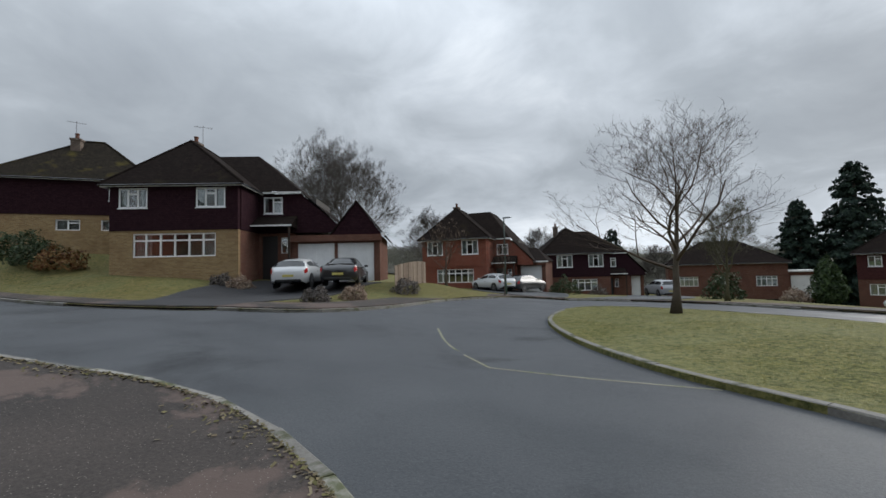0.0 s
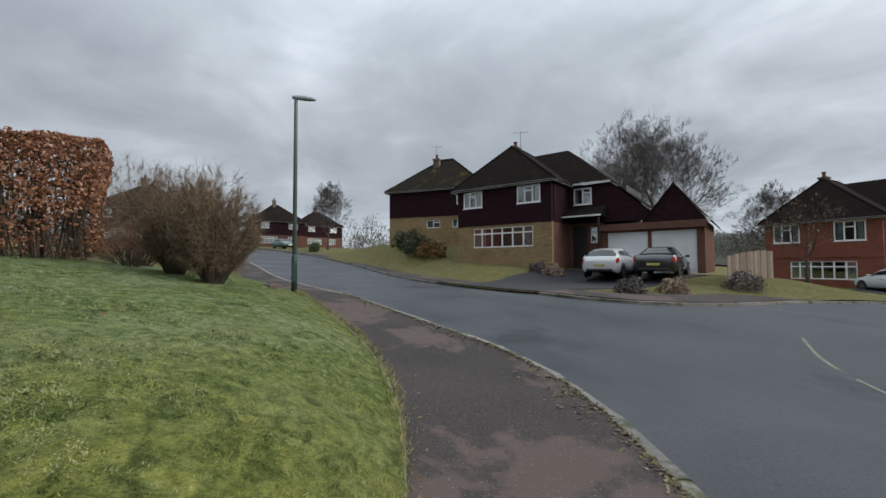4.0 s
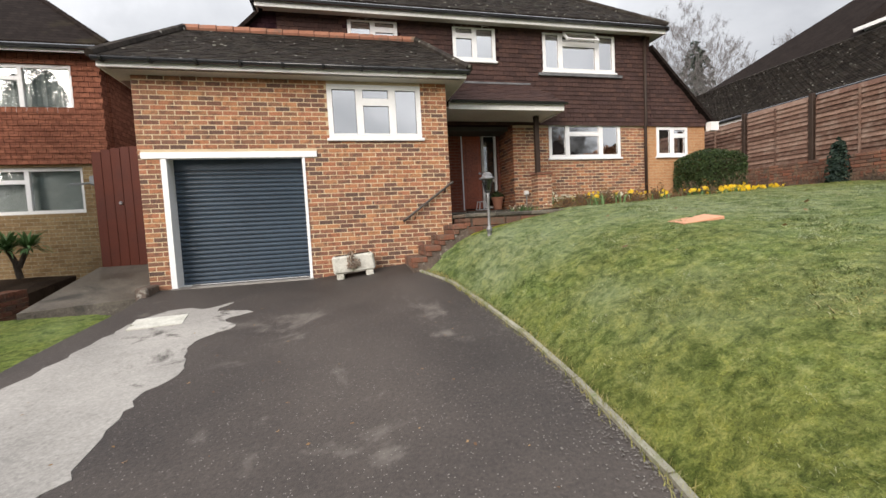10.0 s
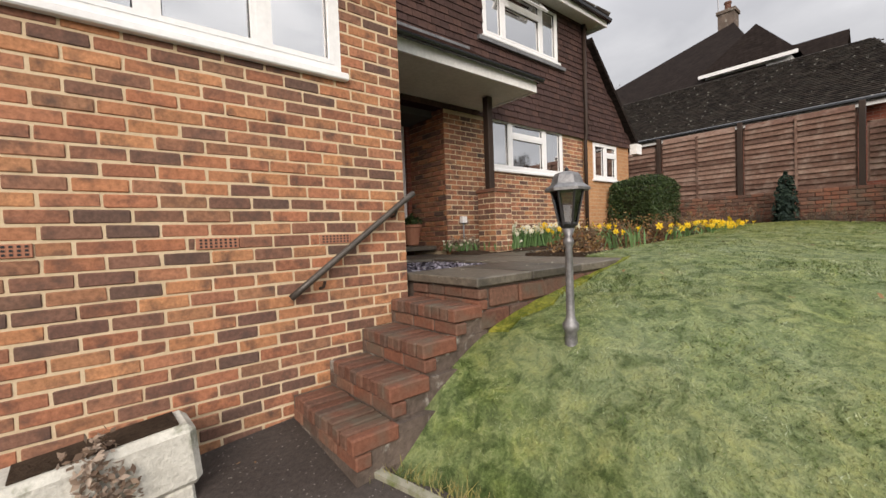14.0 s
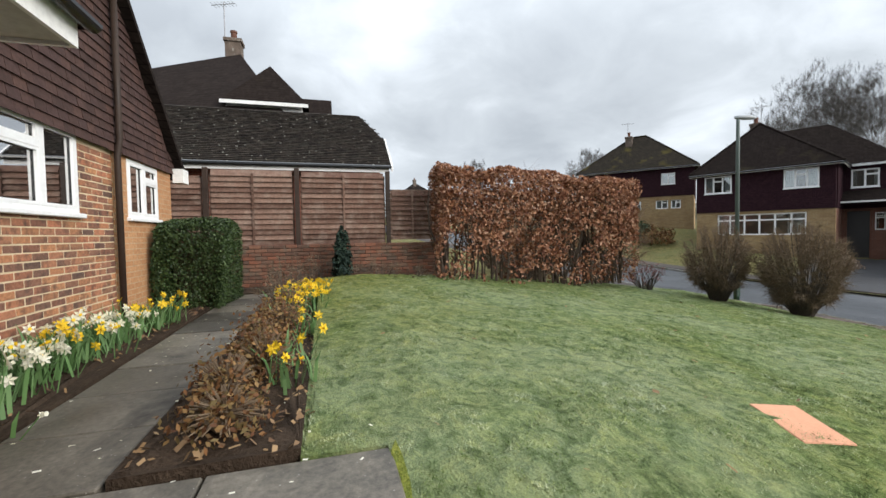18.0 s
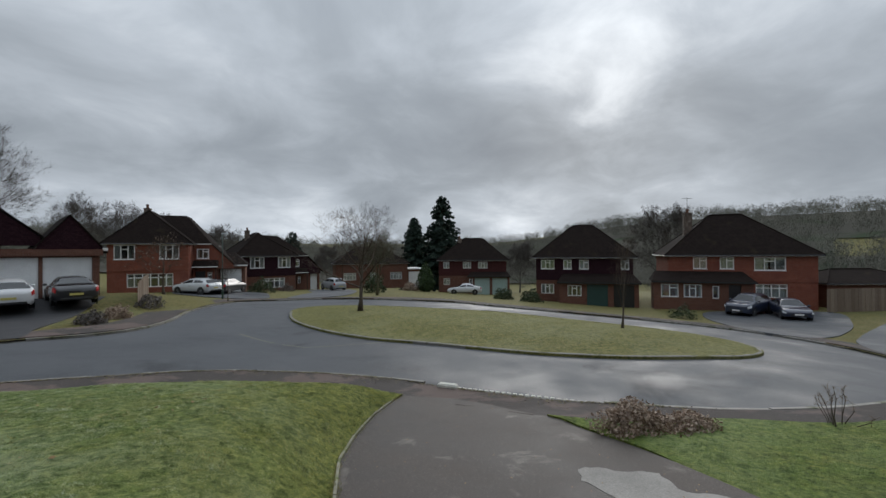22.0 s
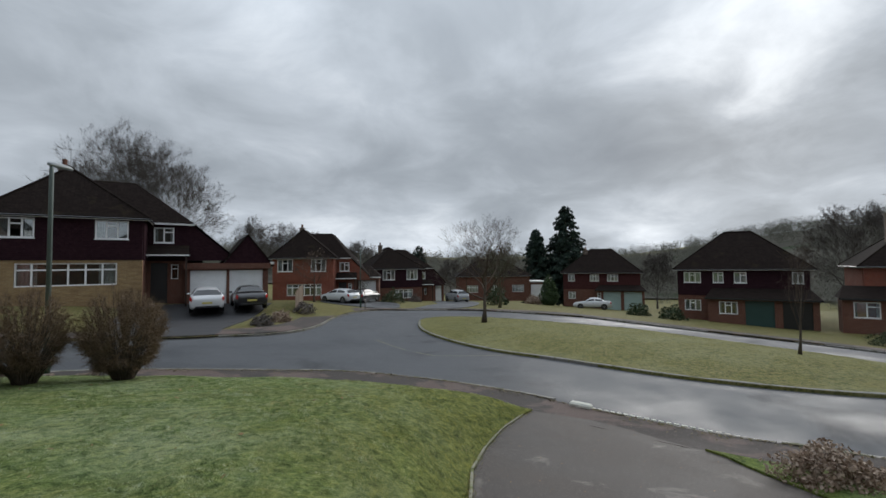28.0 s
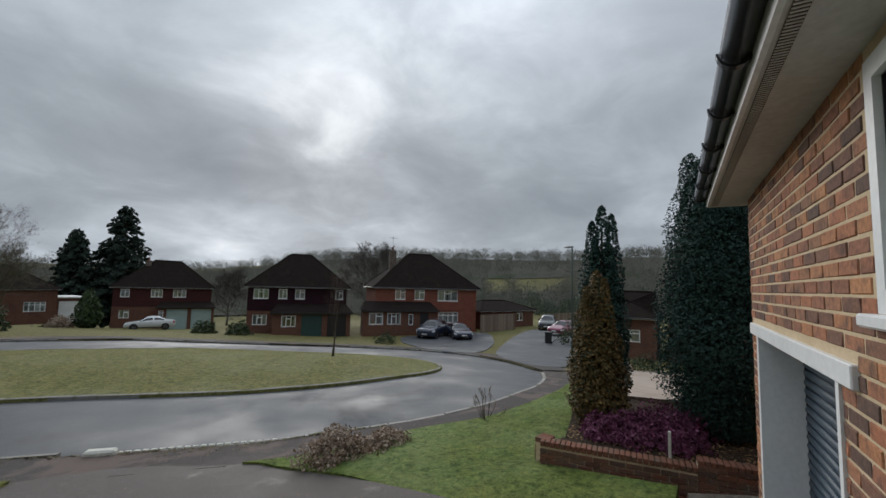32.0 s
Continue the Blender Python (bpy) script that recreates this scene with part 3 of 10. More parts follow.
M["heather"] = leaf_mat("heather_sprigs", [(0.10, 0.025, 0.055), (0.17, 0.045, 0.10), (0.07, 0.025, 0.035), (0.22, 0.08, 0.14)], 0.8, 0.1)
M["spirea"] = leaf_mat("dry_shrub_leaves", [(0.22, 0.155, 0.11), (0.32, 0.24, 0.18), (0.44, 0.36, 0.29), (0.15, 0.10, 0.07)], 0.8, 0.15)
M["bronze_leaf"] = leaf_mat("bronze_shrub_leaves", [(0.11, 0.045, 0.02), (0.19, 0.09, 0.034), (0.27, 0.16, 0.065), (0.14, 0.10, 0.04)], 0.7, 0.2)
M["shrub"] = leaf_mat("evergreen_shrub_leaves", [(0.022, 0.038, 0.016), (0.045, 0.066, 0.026), (0.08, 0.09, 0.05)], 0.7, 0.1)
M["shrub_grey"] = leaf_mat("grey_shrub_leaves", [(0.07, 0.062, 0.055), (0.12, 0.105, 0.095), (0.17, 0.15, 0.14)], 0.8, 0.1)
M["daff_leaf"] = leaf_mat("daffodil_leaves", [(0.075, 0.15, 0.05), (0.11, 0.21, 0.07), (0.16, 0.27, 0.11)], 0.5, 0.25)
M["petal_y"] = leaf_mat("yellow_petals", [(0.75, 0.48, 0.02), (0.85, 0.60, 0.04)], 0.6, 0.3)
M["petal_w"] = leaf_mat("cream_petals", [(0.72, 0.70, 0.52), (0.80, 0.78, 0.66)], 0.6, 0.3)
M["dead_leaf"] = leaf_mat("fallen_leaves", [(0.22, 0.13, 0.06), (0.32, 0.21, 0.11), (0.14, 0.08, 0.045)], 0.8, 0.1)
M["kerb_moss"] = leaf_mat("kerb_moss", [(0.07, 0.06, 0.03), (0.12, 0.11, 0.045), (0.16, 0.13, 0.075), (0.10, 0.075, 0.05), (0.20, 0.17, 0.11)], 0.9, 0)
M["pole"] = plain("grey_green_lamp_paint", (0.10, 0.13, 0.12), 0.5, grain=0.1)
M["pole_dark"] = plain("dark_green_lamp_paint", (0.022, 0.055, 0.042), 0.5, grain=0.1)
M["lamp_head"] = plain("grey_lamp_housing", (0.28, 0.30, 0.31), 0.5)
M["silver_post"] = surface("oxidised_grey_metal", (0.11, 0.11, 0.112), (0.26, 0.26, 0.26), 5, 40, 0.45, 0.2, 0.003, 0.5, metal=0.5)
M["moss"] = lawn_mat("yellow_moss", [(0.07, 0.095, 0.014), (0.17, 0.185, 0.028), (0.27, 0.265, 0.045)], (0.25, 0.235, 0.045), (0.16, 0.20, 0.05))
M["slab_terra"] = surface("terracotta_cover", (0.50, 0.24, 0.14), (0.60, 0.31, 0.19), 4, 50, 0.85, 0.2, 0.003)
M["stone_white"] = surface("whitewashed_stone", (0.42, 0.41, 0.36), (0.66, 0.65, 0.58), 6, 45, 0.9, 0.8, 0.012, 0.2, patch=((0.16, 0.17, 0.11), 0.56, 0.7, 5))
M["stone_wall"] = surface("mossy_wall_stone", (0.07, 0.055, 0.045), (0.17, 0.13, 0.105), 4, 25, 0.9, 0.8, 0.02, 0.2, patch=((0.36, 0.34, 0.30), 0.58, 0.68, 6))
M["tyre"] = plain("tyre_rubber", (0.016, 0.016, 0.017), 0.85, spec=0.2)
M["alloy"] = plain("alloy_wheel", (0.45, 0.46, 0.47), 0.35, metal=0.8)
M["car_trim"] = plain("black_car_trim", (0.015, 0.015, 0.016), 0.4)
M["lamp_red"] = plain("red_light_lens", (0.35, 0.012, 0.012), 0.2)
M["lamp_clear"] = plain("clear_light_lens", (0.6, 0.62, 0.64), 0.15)
M["plate"] = plain("number_plate_yellow", (0.50, 0.43, 0.12), 0.5)
M["plate_w"] = plain("number_plate_white", (0.7, 0.7, 0.68), 0.5)
M["bin"] = plain("black_bin_plastic", (0.02, 0.021, 0.022), 0.5)
M["metal_thin"] = plain("aerial_metal", (0.30, 0.30, 0.31), 0.45, metal=0.7)
M["terracotta_pot"] = surface("terracotta_pot", (0.30, 0.13, 0.08), (0.40, 0.19, 0.12), 4, 30, 0.85, 0.3, 0.004)
M["gravel"] = surface("pinkish_gravel_drive", (0.28, 0.22, 0.18), (0.42, 0.35, 0.29), 1, 50, 0.95, 0.5, 0.01, 0.2)
# woodland floor and wood twigs: greyed and lifted, with haze in the colour
M["hill_wood"] = surface("hazed_woodland", (0.085, 0.082, 0.070), (0.12, 0.113, 0.096), 0.04, 0.25, 1.0, 0, 0.1, 0.0, patch=((0.062, 0.076, 0.05), 0.52, 0.62, 0.03))
M["wood_twigs"] = blade_mat("hazed_wood_twigs", [(0.098, 0.094, 0.082), (0.115, 0.109, 0.096), (0.13, 0.124, 0.110), (0.108, 0.114, 0.09), (0.148, 0.141, 0.124)])
M["far_evergreen"] = blade_mat("far_evergreen", [(0.032, 0.048, 0.032), (0.046, 0.064, 0.042), (0.062, 0.082, 0.054)])
# twig and bark colours lightened to carry the haze of distance
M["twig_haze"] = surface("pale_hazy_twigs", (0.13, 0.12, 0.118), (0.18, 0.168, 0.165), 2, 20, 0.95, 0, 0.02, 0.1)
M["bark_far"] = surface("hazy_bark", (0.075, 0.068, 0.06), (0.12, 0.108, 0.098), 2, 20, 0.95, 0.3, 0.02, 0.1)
M["twig_moss"] = surface("mossy_twigs", (0.075, 0.072, 0.045), (0.125, 0.118, 0.078), 2, 20, 0.95, 0, 0.02, 0.1)


def car_paint(name, c):
    return plain(name, c, 0.3, 0.05, 0.5, grain=0.02, coat=1.0)

# ---- geometry helpers ----
from mathutils.geometry import delaunay_2d_cdt


class Geo:
    """Vertices and faces gathered before they become one mesh."""

    def __init__(self):
        self.v, self.f = [], []

    def add(self, verts, faces):
        n = len(self.v)
        self.v.extend(verts)
        self.f.extend([tuple(n + i for i in q) for q in faces])
        return self

    def box(self, x0, x1, y0, y1, z0, z1, b=0.0, m=None):
        if b <= 0:
            vs = [(x, y, z) for x in (x0, x1) for y in (y0, y1) for z in (z0, z1)]
            fs = [(0, 1, 3, 2), (4, 6, 7, 5), (0, 4, 5, 1), (2, 3, 7, 6), (0, 2, 6, 4), (1, 5, 7, 3)]
        else:
            vs, fs = chamfer(x0, x1, y0, y1, z0, z1, b)
        if m is not None:
            vs = [tuple(m @ Vector(q)) for q in vs]
        return self.add(vs, fs)

    def tube(self, pts, radii, n=6, cap=True):
        rings = []
        prev = None
        for i, p in enumerate(pts):
            p = Vector(p)
            a = Vector(pts[max(0, i - 1)])
            c = Vector(pts[min(len(pts) - 1, i + 1)])
            d = (c - a)
            if d.length < 1e-9:
                d = Vector((0, 0, 1))
            d.normalize()
            if prev is None:
                u = d.orthogonal().normalized()
            else:
                u = (prev - d * prev.dot(d))
                u = u.normalized() if u.length > 1e-6 else d.orthogonal().normalized()
            prev = u
            w = d.cross(u)
            r = radii[i] if isinstance(radii, (list, tuple)) else radii
            rings.append([tuple(p + (u * math.cos(2 * math.pi * k / n) + w * math.sin(2 * math.pi * k / n)) * r) for k in range(n)])
        vs = [q for ring in rings for q in ring]
        fs = []
        for i in range(len(pts) - 1):
            for k in range(n):
                fs.append((i * n + k, i * n + (k + 1) % n, (i + 1) * n + (k + 1) % n, (i + 1) * n + k))
        if cap:
            fs.append(tuple(reversed(range(n))))
            fs.append(tuple((len(pts) - 1) * n + k for k in range(n)))
        return self.add(vs, fs)

    def lathe(self, profile, n=16, at=(0, 0, 0)):
        vs, fs = [], []
        for r, z in profile:
            for k in range(n):
                a = 2 * math.pi * k / n
                vs.append((at[0] + r * math.cos(a), at[1] + r * math.sin(a), at[2] + z))
        for i in range(len(profile) - 1):
            for k in range(n):
                fs.append((i * n + k, i * n + (k + 1) % n, (i + 1) * n + (k + 1) % n, (i + 1) * n + k))
        fs.append(tuple(reversed(range(n))))
        fs.append(tuple((len(profile) - 1) * n + k for k in range(n)))
        return self.add(vs, fs)

    def prism(self, poly, axis, a, b):
        """A flat outline drawn in two coordinates, pushed from a to b along the third."""
        def place(p, t):
            return {"x": (t, p[0], p[1]), "y": (p[0], t, p[1]), "z": (p[0], p[1], t)}[axis]
        n = len(poly)
        vs = [place(p, a) for p in poly] + [place(p, b) for p in poly]
        fs = [tuple(range(n)), tuple(reversed(range(n, 2 * n)))]
        fs += [(i, i + n, (i + 1) % n + n, (i + 1) % n) for i in range(n)]
        return self.add(vs, fs)

    def sheet(self, quad, thick):
        """A flat polygon given a thickness downwards."""
        n = len(quad)
        vs = [tuple(q) for q in quad] + [(q[0], q[1], q[2] - thick) for q in quad]
        fs = [tuple(range(n)), tuple(reversed(range(n, 2 * n)))]
        fs += [(i, i + n, (i + 1) % n + n, (i + 1) % n) for i in range(n)]
        return self.add(vs, fs)

    def move(self, m):
        self.v = [tuple(m @ Vector(q)) for q in self.v]
        return self


def chamfer(x0, x1, y0, y1, z0, z1, b):
    vs, idx = [], {}
    X, Y, Z = (x0, x1), (y0, y1), (z0, z1)
    s = (1, -1)
    for i in (0, 1):
        for j in (0, 1):
            for k in (0, 1):
                for ax in range(3):
                    p = [X[i], Y[j], Z[k]]
                    for q, e in enumerate((i, j, k)):
                        if q != ax:
                            p[q] += s[e] * b
                    idx[(i, j, k, ax)] = len(vs)
                    vs.append(tuple(p))
    fs = []
    for ax in range(3):
        o = [q for q in range(3) if q != ax]
        for e in (0, 1):
            loop = []
            for c in ((0, 0), (1, 0), (1, 1), (0, 1)):
                key = [0, 0, 0]
                key[ax], key[o[0]], key[o[1]] = e, c[0], c[1]
                loop.append(idx[(*key, ax)])
            fs.append(tuple(loop))
    for ax in range(3):
        o = [q for q in range(3) if q != ax]
        for c in ((0, 0), (1, 0), (1, 1), (0, 1)):
            k0, k1 = [0, 0, 0], [0, 0, 0]
            k0[ax], k1[ax] = 0, 1
            for kk in (k0, k1):
                kk[o[0]], kk[o[1]] = c
            fs.append((idx[(*k0, o[0])], idx[(*k1, o[0])], idx[(*k1, o[1])], idx[(*k0, o[1])]))
    for i in (0, 1):
        for j in (0, 1):
            for k in (0, 1):
                fs.append(tuple(idx[(i, j, k, ax)] for ax in range(3)))
    return vs, fs


def to_mesh(name, geo, material, smooth=False):
    me = bpy.data.meshes.new(name)
    me.from_pydata(geo.v, [], geo.f)
    bm = bmesh.new()
    bm.from_mesh(me)
    if len(bm.faces) < 60000:
        bmesh.ops.recalc_face_normals(bm, faces=bm.faces)
    bm.to_mesh(me)
    bm.free()
    if smooth:
        me.polygons.foreach_set("use_smooth", [True] * len(me.polygons))
    me.materials.append(material)
    return me


def fast_mesh(name, verts, faces, material):
    """Many small faces from arrays; no normals are mended."""
    me = bpy.data.meshes.new(name)
    me.from_pydata(verts.tolist(), [], faces.tolist())
    me.materials.append(material)
    return me


def part(name, geo, material, parent, label="", smooth=False):
    me = geo if isinstance(geo, bpy.types.Mesh) else to_mesh(name, geo, material, smooth)
    ob = new(name, me)
    ob.parent = parent
    if label:
        ob["label"] = label
    return ob


def thing(name, label, category, m=None, group="", kind=""):
    ob = new(name)
    ob.empty_display_size = 0.1
    if m is not None:
        ob.matrix_world = m
    return tagged(ob, label, category, group, kind)


def solid(name, geo, material, label, category, m=None, group="", kind="", smooth=False):
    ob = new(name, to_mesh(name, geo, material, smooth))
    if m is not None:
        ob.matrix_world = m
    return tagged(ob, label, category, group, kind)


def spline(pts, closed=True, step=0.6):
    """A smooth line through the points (Catmull-Rom), at even steps."""
    P = [np.array(p, float) for p in pts]
    n = len(P)
    out = []
    for i in range(n if closed else n - 1):
        p1, p2 = P[i], P[(i + 1) % n]
        p0 = P[i - 1] if (closed or i > 0) else 2 * p1 - p2
        p3 = P[(i + 2) % n] if (closed or i + 2 < n) else 2 * p2 - p1
        k = max(1, int(np.linalg.norm(p2 - p1) / step))
        for j in range(k):
            t = j / k
            out.append(0.5 * ((2 * p1) + (-p0 + p2) * t + (2 * p0 - 5 * p1 + 4 * p2 - p3) * t * t + (-p0 + 3 * p1 - 3 * p2 + p3) * t ** 3))
    if not closed:
        out.append(P[-1])
    return [tuple(q) for q in out]


def inside(poly, x, y):
    """Which of the points lie in the outline (arrays)."""
    x, y = np.asarray(x, float), np.asarray(y, float)
    res = np.zeros(x.shape, bool)
    n = len(poly)
    for i in range(n):
        xa, ya = poly[i][0], poly[i][1]
        xb, yb = poly[(i + 1) % n][0], poly[(i + 1) % n][1]
        if ya == yb:
            continue
        c = (ya > y) != (yb > y)
        res ^= c & (x < (xb - xa) * (y - ya) / (yb - ya) + xa)
    return res


def edge_distance(poly, x, y, closed=True):
    x, y = np.asarray(x, float), np.asarray(y, float)
    best = np.full(x.shape, 1e9)
    n = len(poly)
    for i in range(n if closed else n - 1):
        ax, ay = poly[i][0], poly[i][1]
        bx, by = poly[(i + 1) % n][0], poly[(i + 1) % n][1]
        dx, dy = bx - ax, by - ay
        l2 = dx * dx + dy * dy + 1e-12
        t = np.clip(((x - ax) * dx + (y - ay) * dy) / l2, 0, 1)
        best = np.minimum(best, np.hypot(x - ax - t * dx, y - ay - t * dy))
    return best


def ss(a, b, x):
    t = np.clip((np.asarray(x, float) - a) / (b - a), 0, 1)
    return t * t * (3 - 2 * t)


def region(outline, zfun, grid, skirt=0.3, holes=(), extra=None):
    """A sheet over an outline, its heights from zfun, with a skirt round its rim."""
    pts = [tuple(p[:2]) for p in outline]
    edges = [(i, (i + 1) % len(pts)) for i in range(len(pts))]
    allv = list(pts)
    for h in holes:
        s = len(allv)
        allv += [tuple(p[:2]) for p in h]
        edges += [(s + i, s + (i + 1) % len(h)) for i in range(len(h))]
    xs = [p[0] for p in pts]
    ys = [p[1] for p in pts]
    if extra is None:
        gx, gy = np.meshgrid(np.arange(min(xs), max(xs), grid), np.arange(min(ys), max(ys), grid))
        gx = (gx + (np.arange(gx.shape[0])[:, None] % 2) * grid * 0.5).ravel()
        gy = gy.ravel()
    else:
        gx, gy = extra
    ok = inside(pts, gx, gy) & (edge_distance(pts, gx, gy) > grid * 0.35)
    for h in holes:
        ok &= ~inside(h, gx, gy) & (edge_distance(h, gx, gy) > grid * 0.35)
    allv += list(zip(gx[ok].tolist(), gy[ok].tolist()))
    v2, _, faces, *_ = delaunay_2d_cdt([Vector(p) for p in allv], edges, [], 0, 1e-5)
    vx = np.array([v.x for v in v2])
    vy = np.array([v.y for v in v2])
    F = np.array([tuple(f) for f in faces if len(f) == 3])
    cx, cy = vx[F].mean(1), vy[F].mean(1)
    keep = inside(pts, cx, cy)
    for h in holes:
        keep &= ~inside(h, cx, cy)
    F = F[keep]
    vz = zfun(vx, vy)
    g = Geo()
    g.v = list(zip(vx.tolist(), vy.tolist(), np.asarray(vz, float).tolist()))
    tri = [tuple(int(i) for i in f) for f in F]
    g.f = tri
    if skirt:
        count = {}
        for f in tri:
            for a, b in ((f[0], f[1]), (f[1], f[2]), (f[2], f[0])):
                k = (min(a, b), max(a, b))
                count[k] = count.get(k, 0) + 1
        low = {}
        for (a, b), c in count.items():
            if c == 1:
                for i in (a, b):
                    if i not in low:
                        low[i] = len(g.v)
                        x, y, z = g.v[i]
                        g.v.append((x, y, z - skirt))
                g.f.append((a, b, low[b], low[a]))
    return g


def offset_line(line, d, closed=False):
    out = []
    n = len(line)
    for i in range(n):
        a = line[(i - 1) % n] if closed or i > 0 else line[i]
        b = line[(i + 1) % n] if closed or i < n - 1 else line[i]
        t = np.array((b[0] - a[0], b[1] - a[1]))
        t = t / (np.linalg.norm(t) + 1e-9)
        out.append((line[i][0] - t[1] * d, line[i][1] + t[0] * d))
    return out

# ---- the lie of the land ----
def clampa(v, a, b):
    return np.clip(np.asarray(v, float), a, b)


HILL_X = (0, 8, 12, 16, 20, 27, 36, 53, 85)
HILL_Z = (0, 0.62, 0.67, 0.79, 0.99, 1.57, 2.2, 3.36, 5.4)


def ground(x, y):
    """Height of the roads: they climb towards +x and fall away beyond the green."""
    x, y = np.asarray(x, float), np.asarray(y, float)
    g = np.interp(x, HILL_X, HILL_Z)
    g = g + 0.015 * clampa(x, -13, 0) + 0.085 * clampa(x + 13, -17, 0)
    return -0.93 + g + 0.02 * clampa(y + 11.4, -23.6, 14) + 0.05 * clampa(y + 35, -45, 0)


def land(x, y):
    """Height of the gardens and verges beside the roads, out to the hills."""
    x, y = np.asarray(x, float), np.asarray(y, float)
    z = ground(x, y) + 0.09
    z = z + 0.55 * (1 - ss(2.5, 8, np.hypot(x - 11, y + 32.5)))
    z = z + 0.30 * (1 - ss(4, 9, np.hypot((x - 23) * 0.7, y + 27)))
    z = z + 0.95 * (1 - ss(5, 11, np.hypot((x - 33) * 0.8, y + 28)))
    z = z + 0.45 * ss(-19.9, -22.5, y) * ss(13, 18, x) * (1 - ss(40, 55, x)) * (1 - ss(-30, -40, y))
    z = z + 0.15 * ss(-44, -46, y) * (1 - ss(8, 14, np.abs(x - 9)))
    r = np.hypot(x, y)
    west = ss(0.0, 0.7, (-x * 0.8 - y * 0.6) / (r + 1e-6))
    z = z + 17.0 * ss(0.72, 0.97, (-x * 0.95 - y * 0.31) / (r + 1e-6)) * ss(120, 300, r)
    z = z + west * (20.0 * ss(130, 420, r) - 4.0 * ss(60, 130, r))
    z = z + (1 - west) * 14.0 * ss(150, 400, r)
    # the ground steps down under the garden that is laid over it
    plot = (1 - ss(0, 1.0, edge_distance(PLOT, x, y) * np.where(inside(PLOT, x, y), -1, 1) + 1.2))
    return z - 0.9 * plot


PLOT = [(-9.0, -5.4), (-6.4, -7.0), (-3.9, -9.3), (-2.3, -10.6), (0.0, -11.9), (3.5, -12.6), (9.0, -12.3), (9.4, -7.0), (9.0, 14), (-14, 14), (-14, -3)]
NEAR_KERB = [(84, 14), (73, 3), (62, -4.6), (50, -8.0), (40, -9.8), (25, -11.35), (17.5, -11.95), (12, -12.5), (7.8, -12.9), (5, -13.27), (2.5, -13.6), (0.65, -13.4), (-0.9, -12.66), (-2.35, -11.6), (-3.9, -10.15), (-6.6, -7.6), (-9.5, -5.9), (-13, -5.1), (-16.3, -5.3), (-19.5, -6.3)]
FAR_KERB = [(-19.5, -6.3), (-23.0, -9.6), (-24.8, -13.4), (-24.0, -18), (-17.4, -25.2), (-8.5, -34.6), (-4.5, -37.6), (-1.2, -38.2), (1.8, -36.6), (3.7, -33), (4.7, -28.5), (4.9, -24), (5.8, -20.9), (8.1, -19.0), (12, -18.4), (25, -17.95), (40, -17.2), (51, -15), (66, -10), (78, -2), (90, 10)]
ISLAND = [(-0.8, -28.2), (-0.75, -24.2), (-1.75, -20.4), (-3.3, -17.5), (-5.3, -15.4), (-8.3, -12.2), (-11.5, -10.2), (-14.5, -9.5), (-17.3, -10.4), (-18.9, -12.8), (-18.5, -16), (-14.6, -21.2), (-9.6, -27), (-6, -30.2), (-3.2, -31.1), (-1.5, -30.3)]
near_line = spline(NEAR_KERB, False, 0.5)
far_line = spline(FAR_KERB, False, 0.6)
ROAD = near_line + far_line[1:]
island_line = spline(ISLAND, True, 0.5)
solid("road", region(ROAD, lambda x, y: ground(x, y), 0.9, 0.4), M["asphalt"], "worn damp grey asphalt road looping round the green", "road", kind="structure")
FAR = spline([(700 * math.cos(a), 700 * math.sin(a)) for a in np.linspace(0, 2 * math.pi, 40)[:-1]], True, 60)


def sheet_points():
    px, py = [], []
    for r0, r1, s in ((0, 45, 1.1), (45, 90, 3.0), (90, 220, 9.0), (220, 690, 26.0)):
        gx, gy = np.meshgrid(np.arange(-r1, r1 + s, s), np.arange(-r1, r1 + s, s))
        gx = (gx + (np.arange(gx.shape[0])[:, None] % 2) * s * 0.5).ravel() + 0
        gy = gy.ravel() - 14
        rr = np.hypot(gx, gy + 14)
        k = (rr >= r0) & (rr < r1)
        px.append(gx[k])
        py.append(gy[k])
    return np.concatenate(px), np.concatenate(py)


PV_IN = spline([(-2.5, -9.68), (-1.5, -10.32), (0.1, -11.0), (1.7, -11.45), (3.6, -11.65), (6, -11.6), (9.2, -11.45)], False, 0.4) + spline([(9.2, -11.45), (12, -11.1), (17, -10.5), (25, -9.7), (40, -8.1), (50, -6.3), (61, -2.9), (71, 4), (82, 15)], False, 0.8)[1:]
PV_LEFT = spline([(-20.2, -4.9), (-16.3, -3.8), (-13, -3.55), (-11.6, -3.75), (-9.4, -4.45), (-7.8, -5.4), (-6.4, -5.95), (-5.3, -6.6), (-4.72, -7.15)], False, 0.4)
PAVED = list(reversed(PV_IN)) + [(-3.3, -9.0)] + list(reversed(PV_LEFT)) + far_line[1:]
solid("ground", region(FAR, land, 0.8, 0.0, holes=(PAVED,), extra=sheet_points()), M["grass"], "rough winter grass over gardens, verges and far fields", "ground", kind="structure")
ISLAND_TOP = lambda x, y: ground(x, y) + 0.09 + 0.22 * ss(0.0, 4.5, edge_distance(island_line, x, y))
solid("green_island", region(island_line, ISLAND_TOP, 0.7, 0.4), M["island"], "oval traffic green of mossy yellowed winter grass", "lawn", kind="structure")


def drop_at(x, y):
    """How far the kerb is lowered where drives cross it."""
    d = 0.0
    for cx, cy, r in DROPS:
        d = max(d, 1 - float(ss(r - 0.6, r + 0.4, math.hypot(x - cx, y - cy))))
    return d


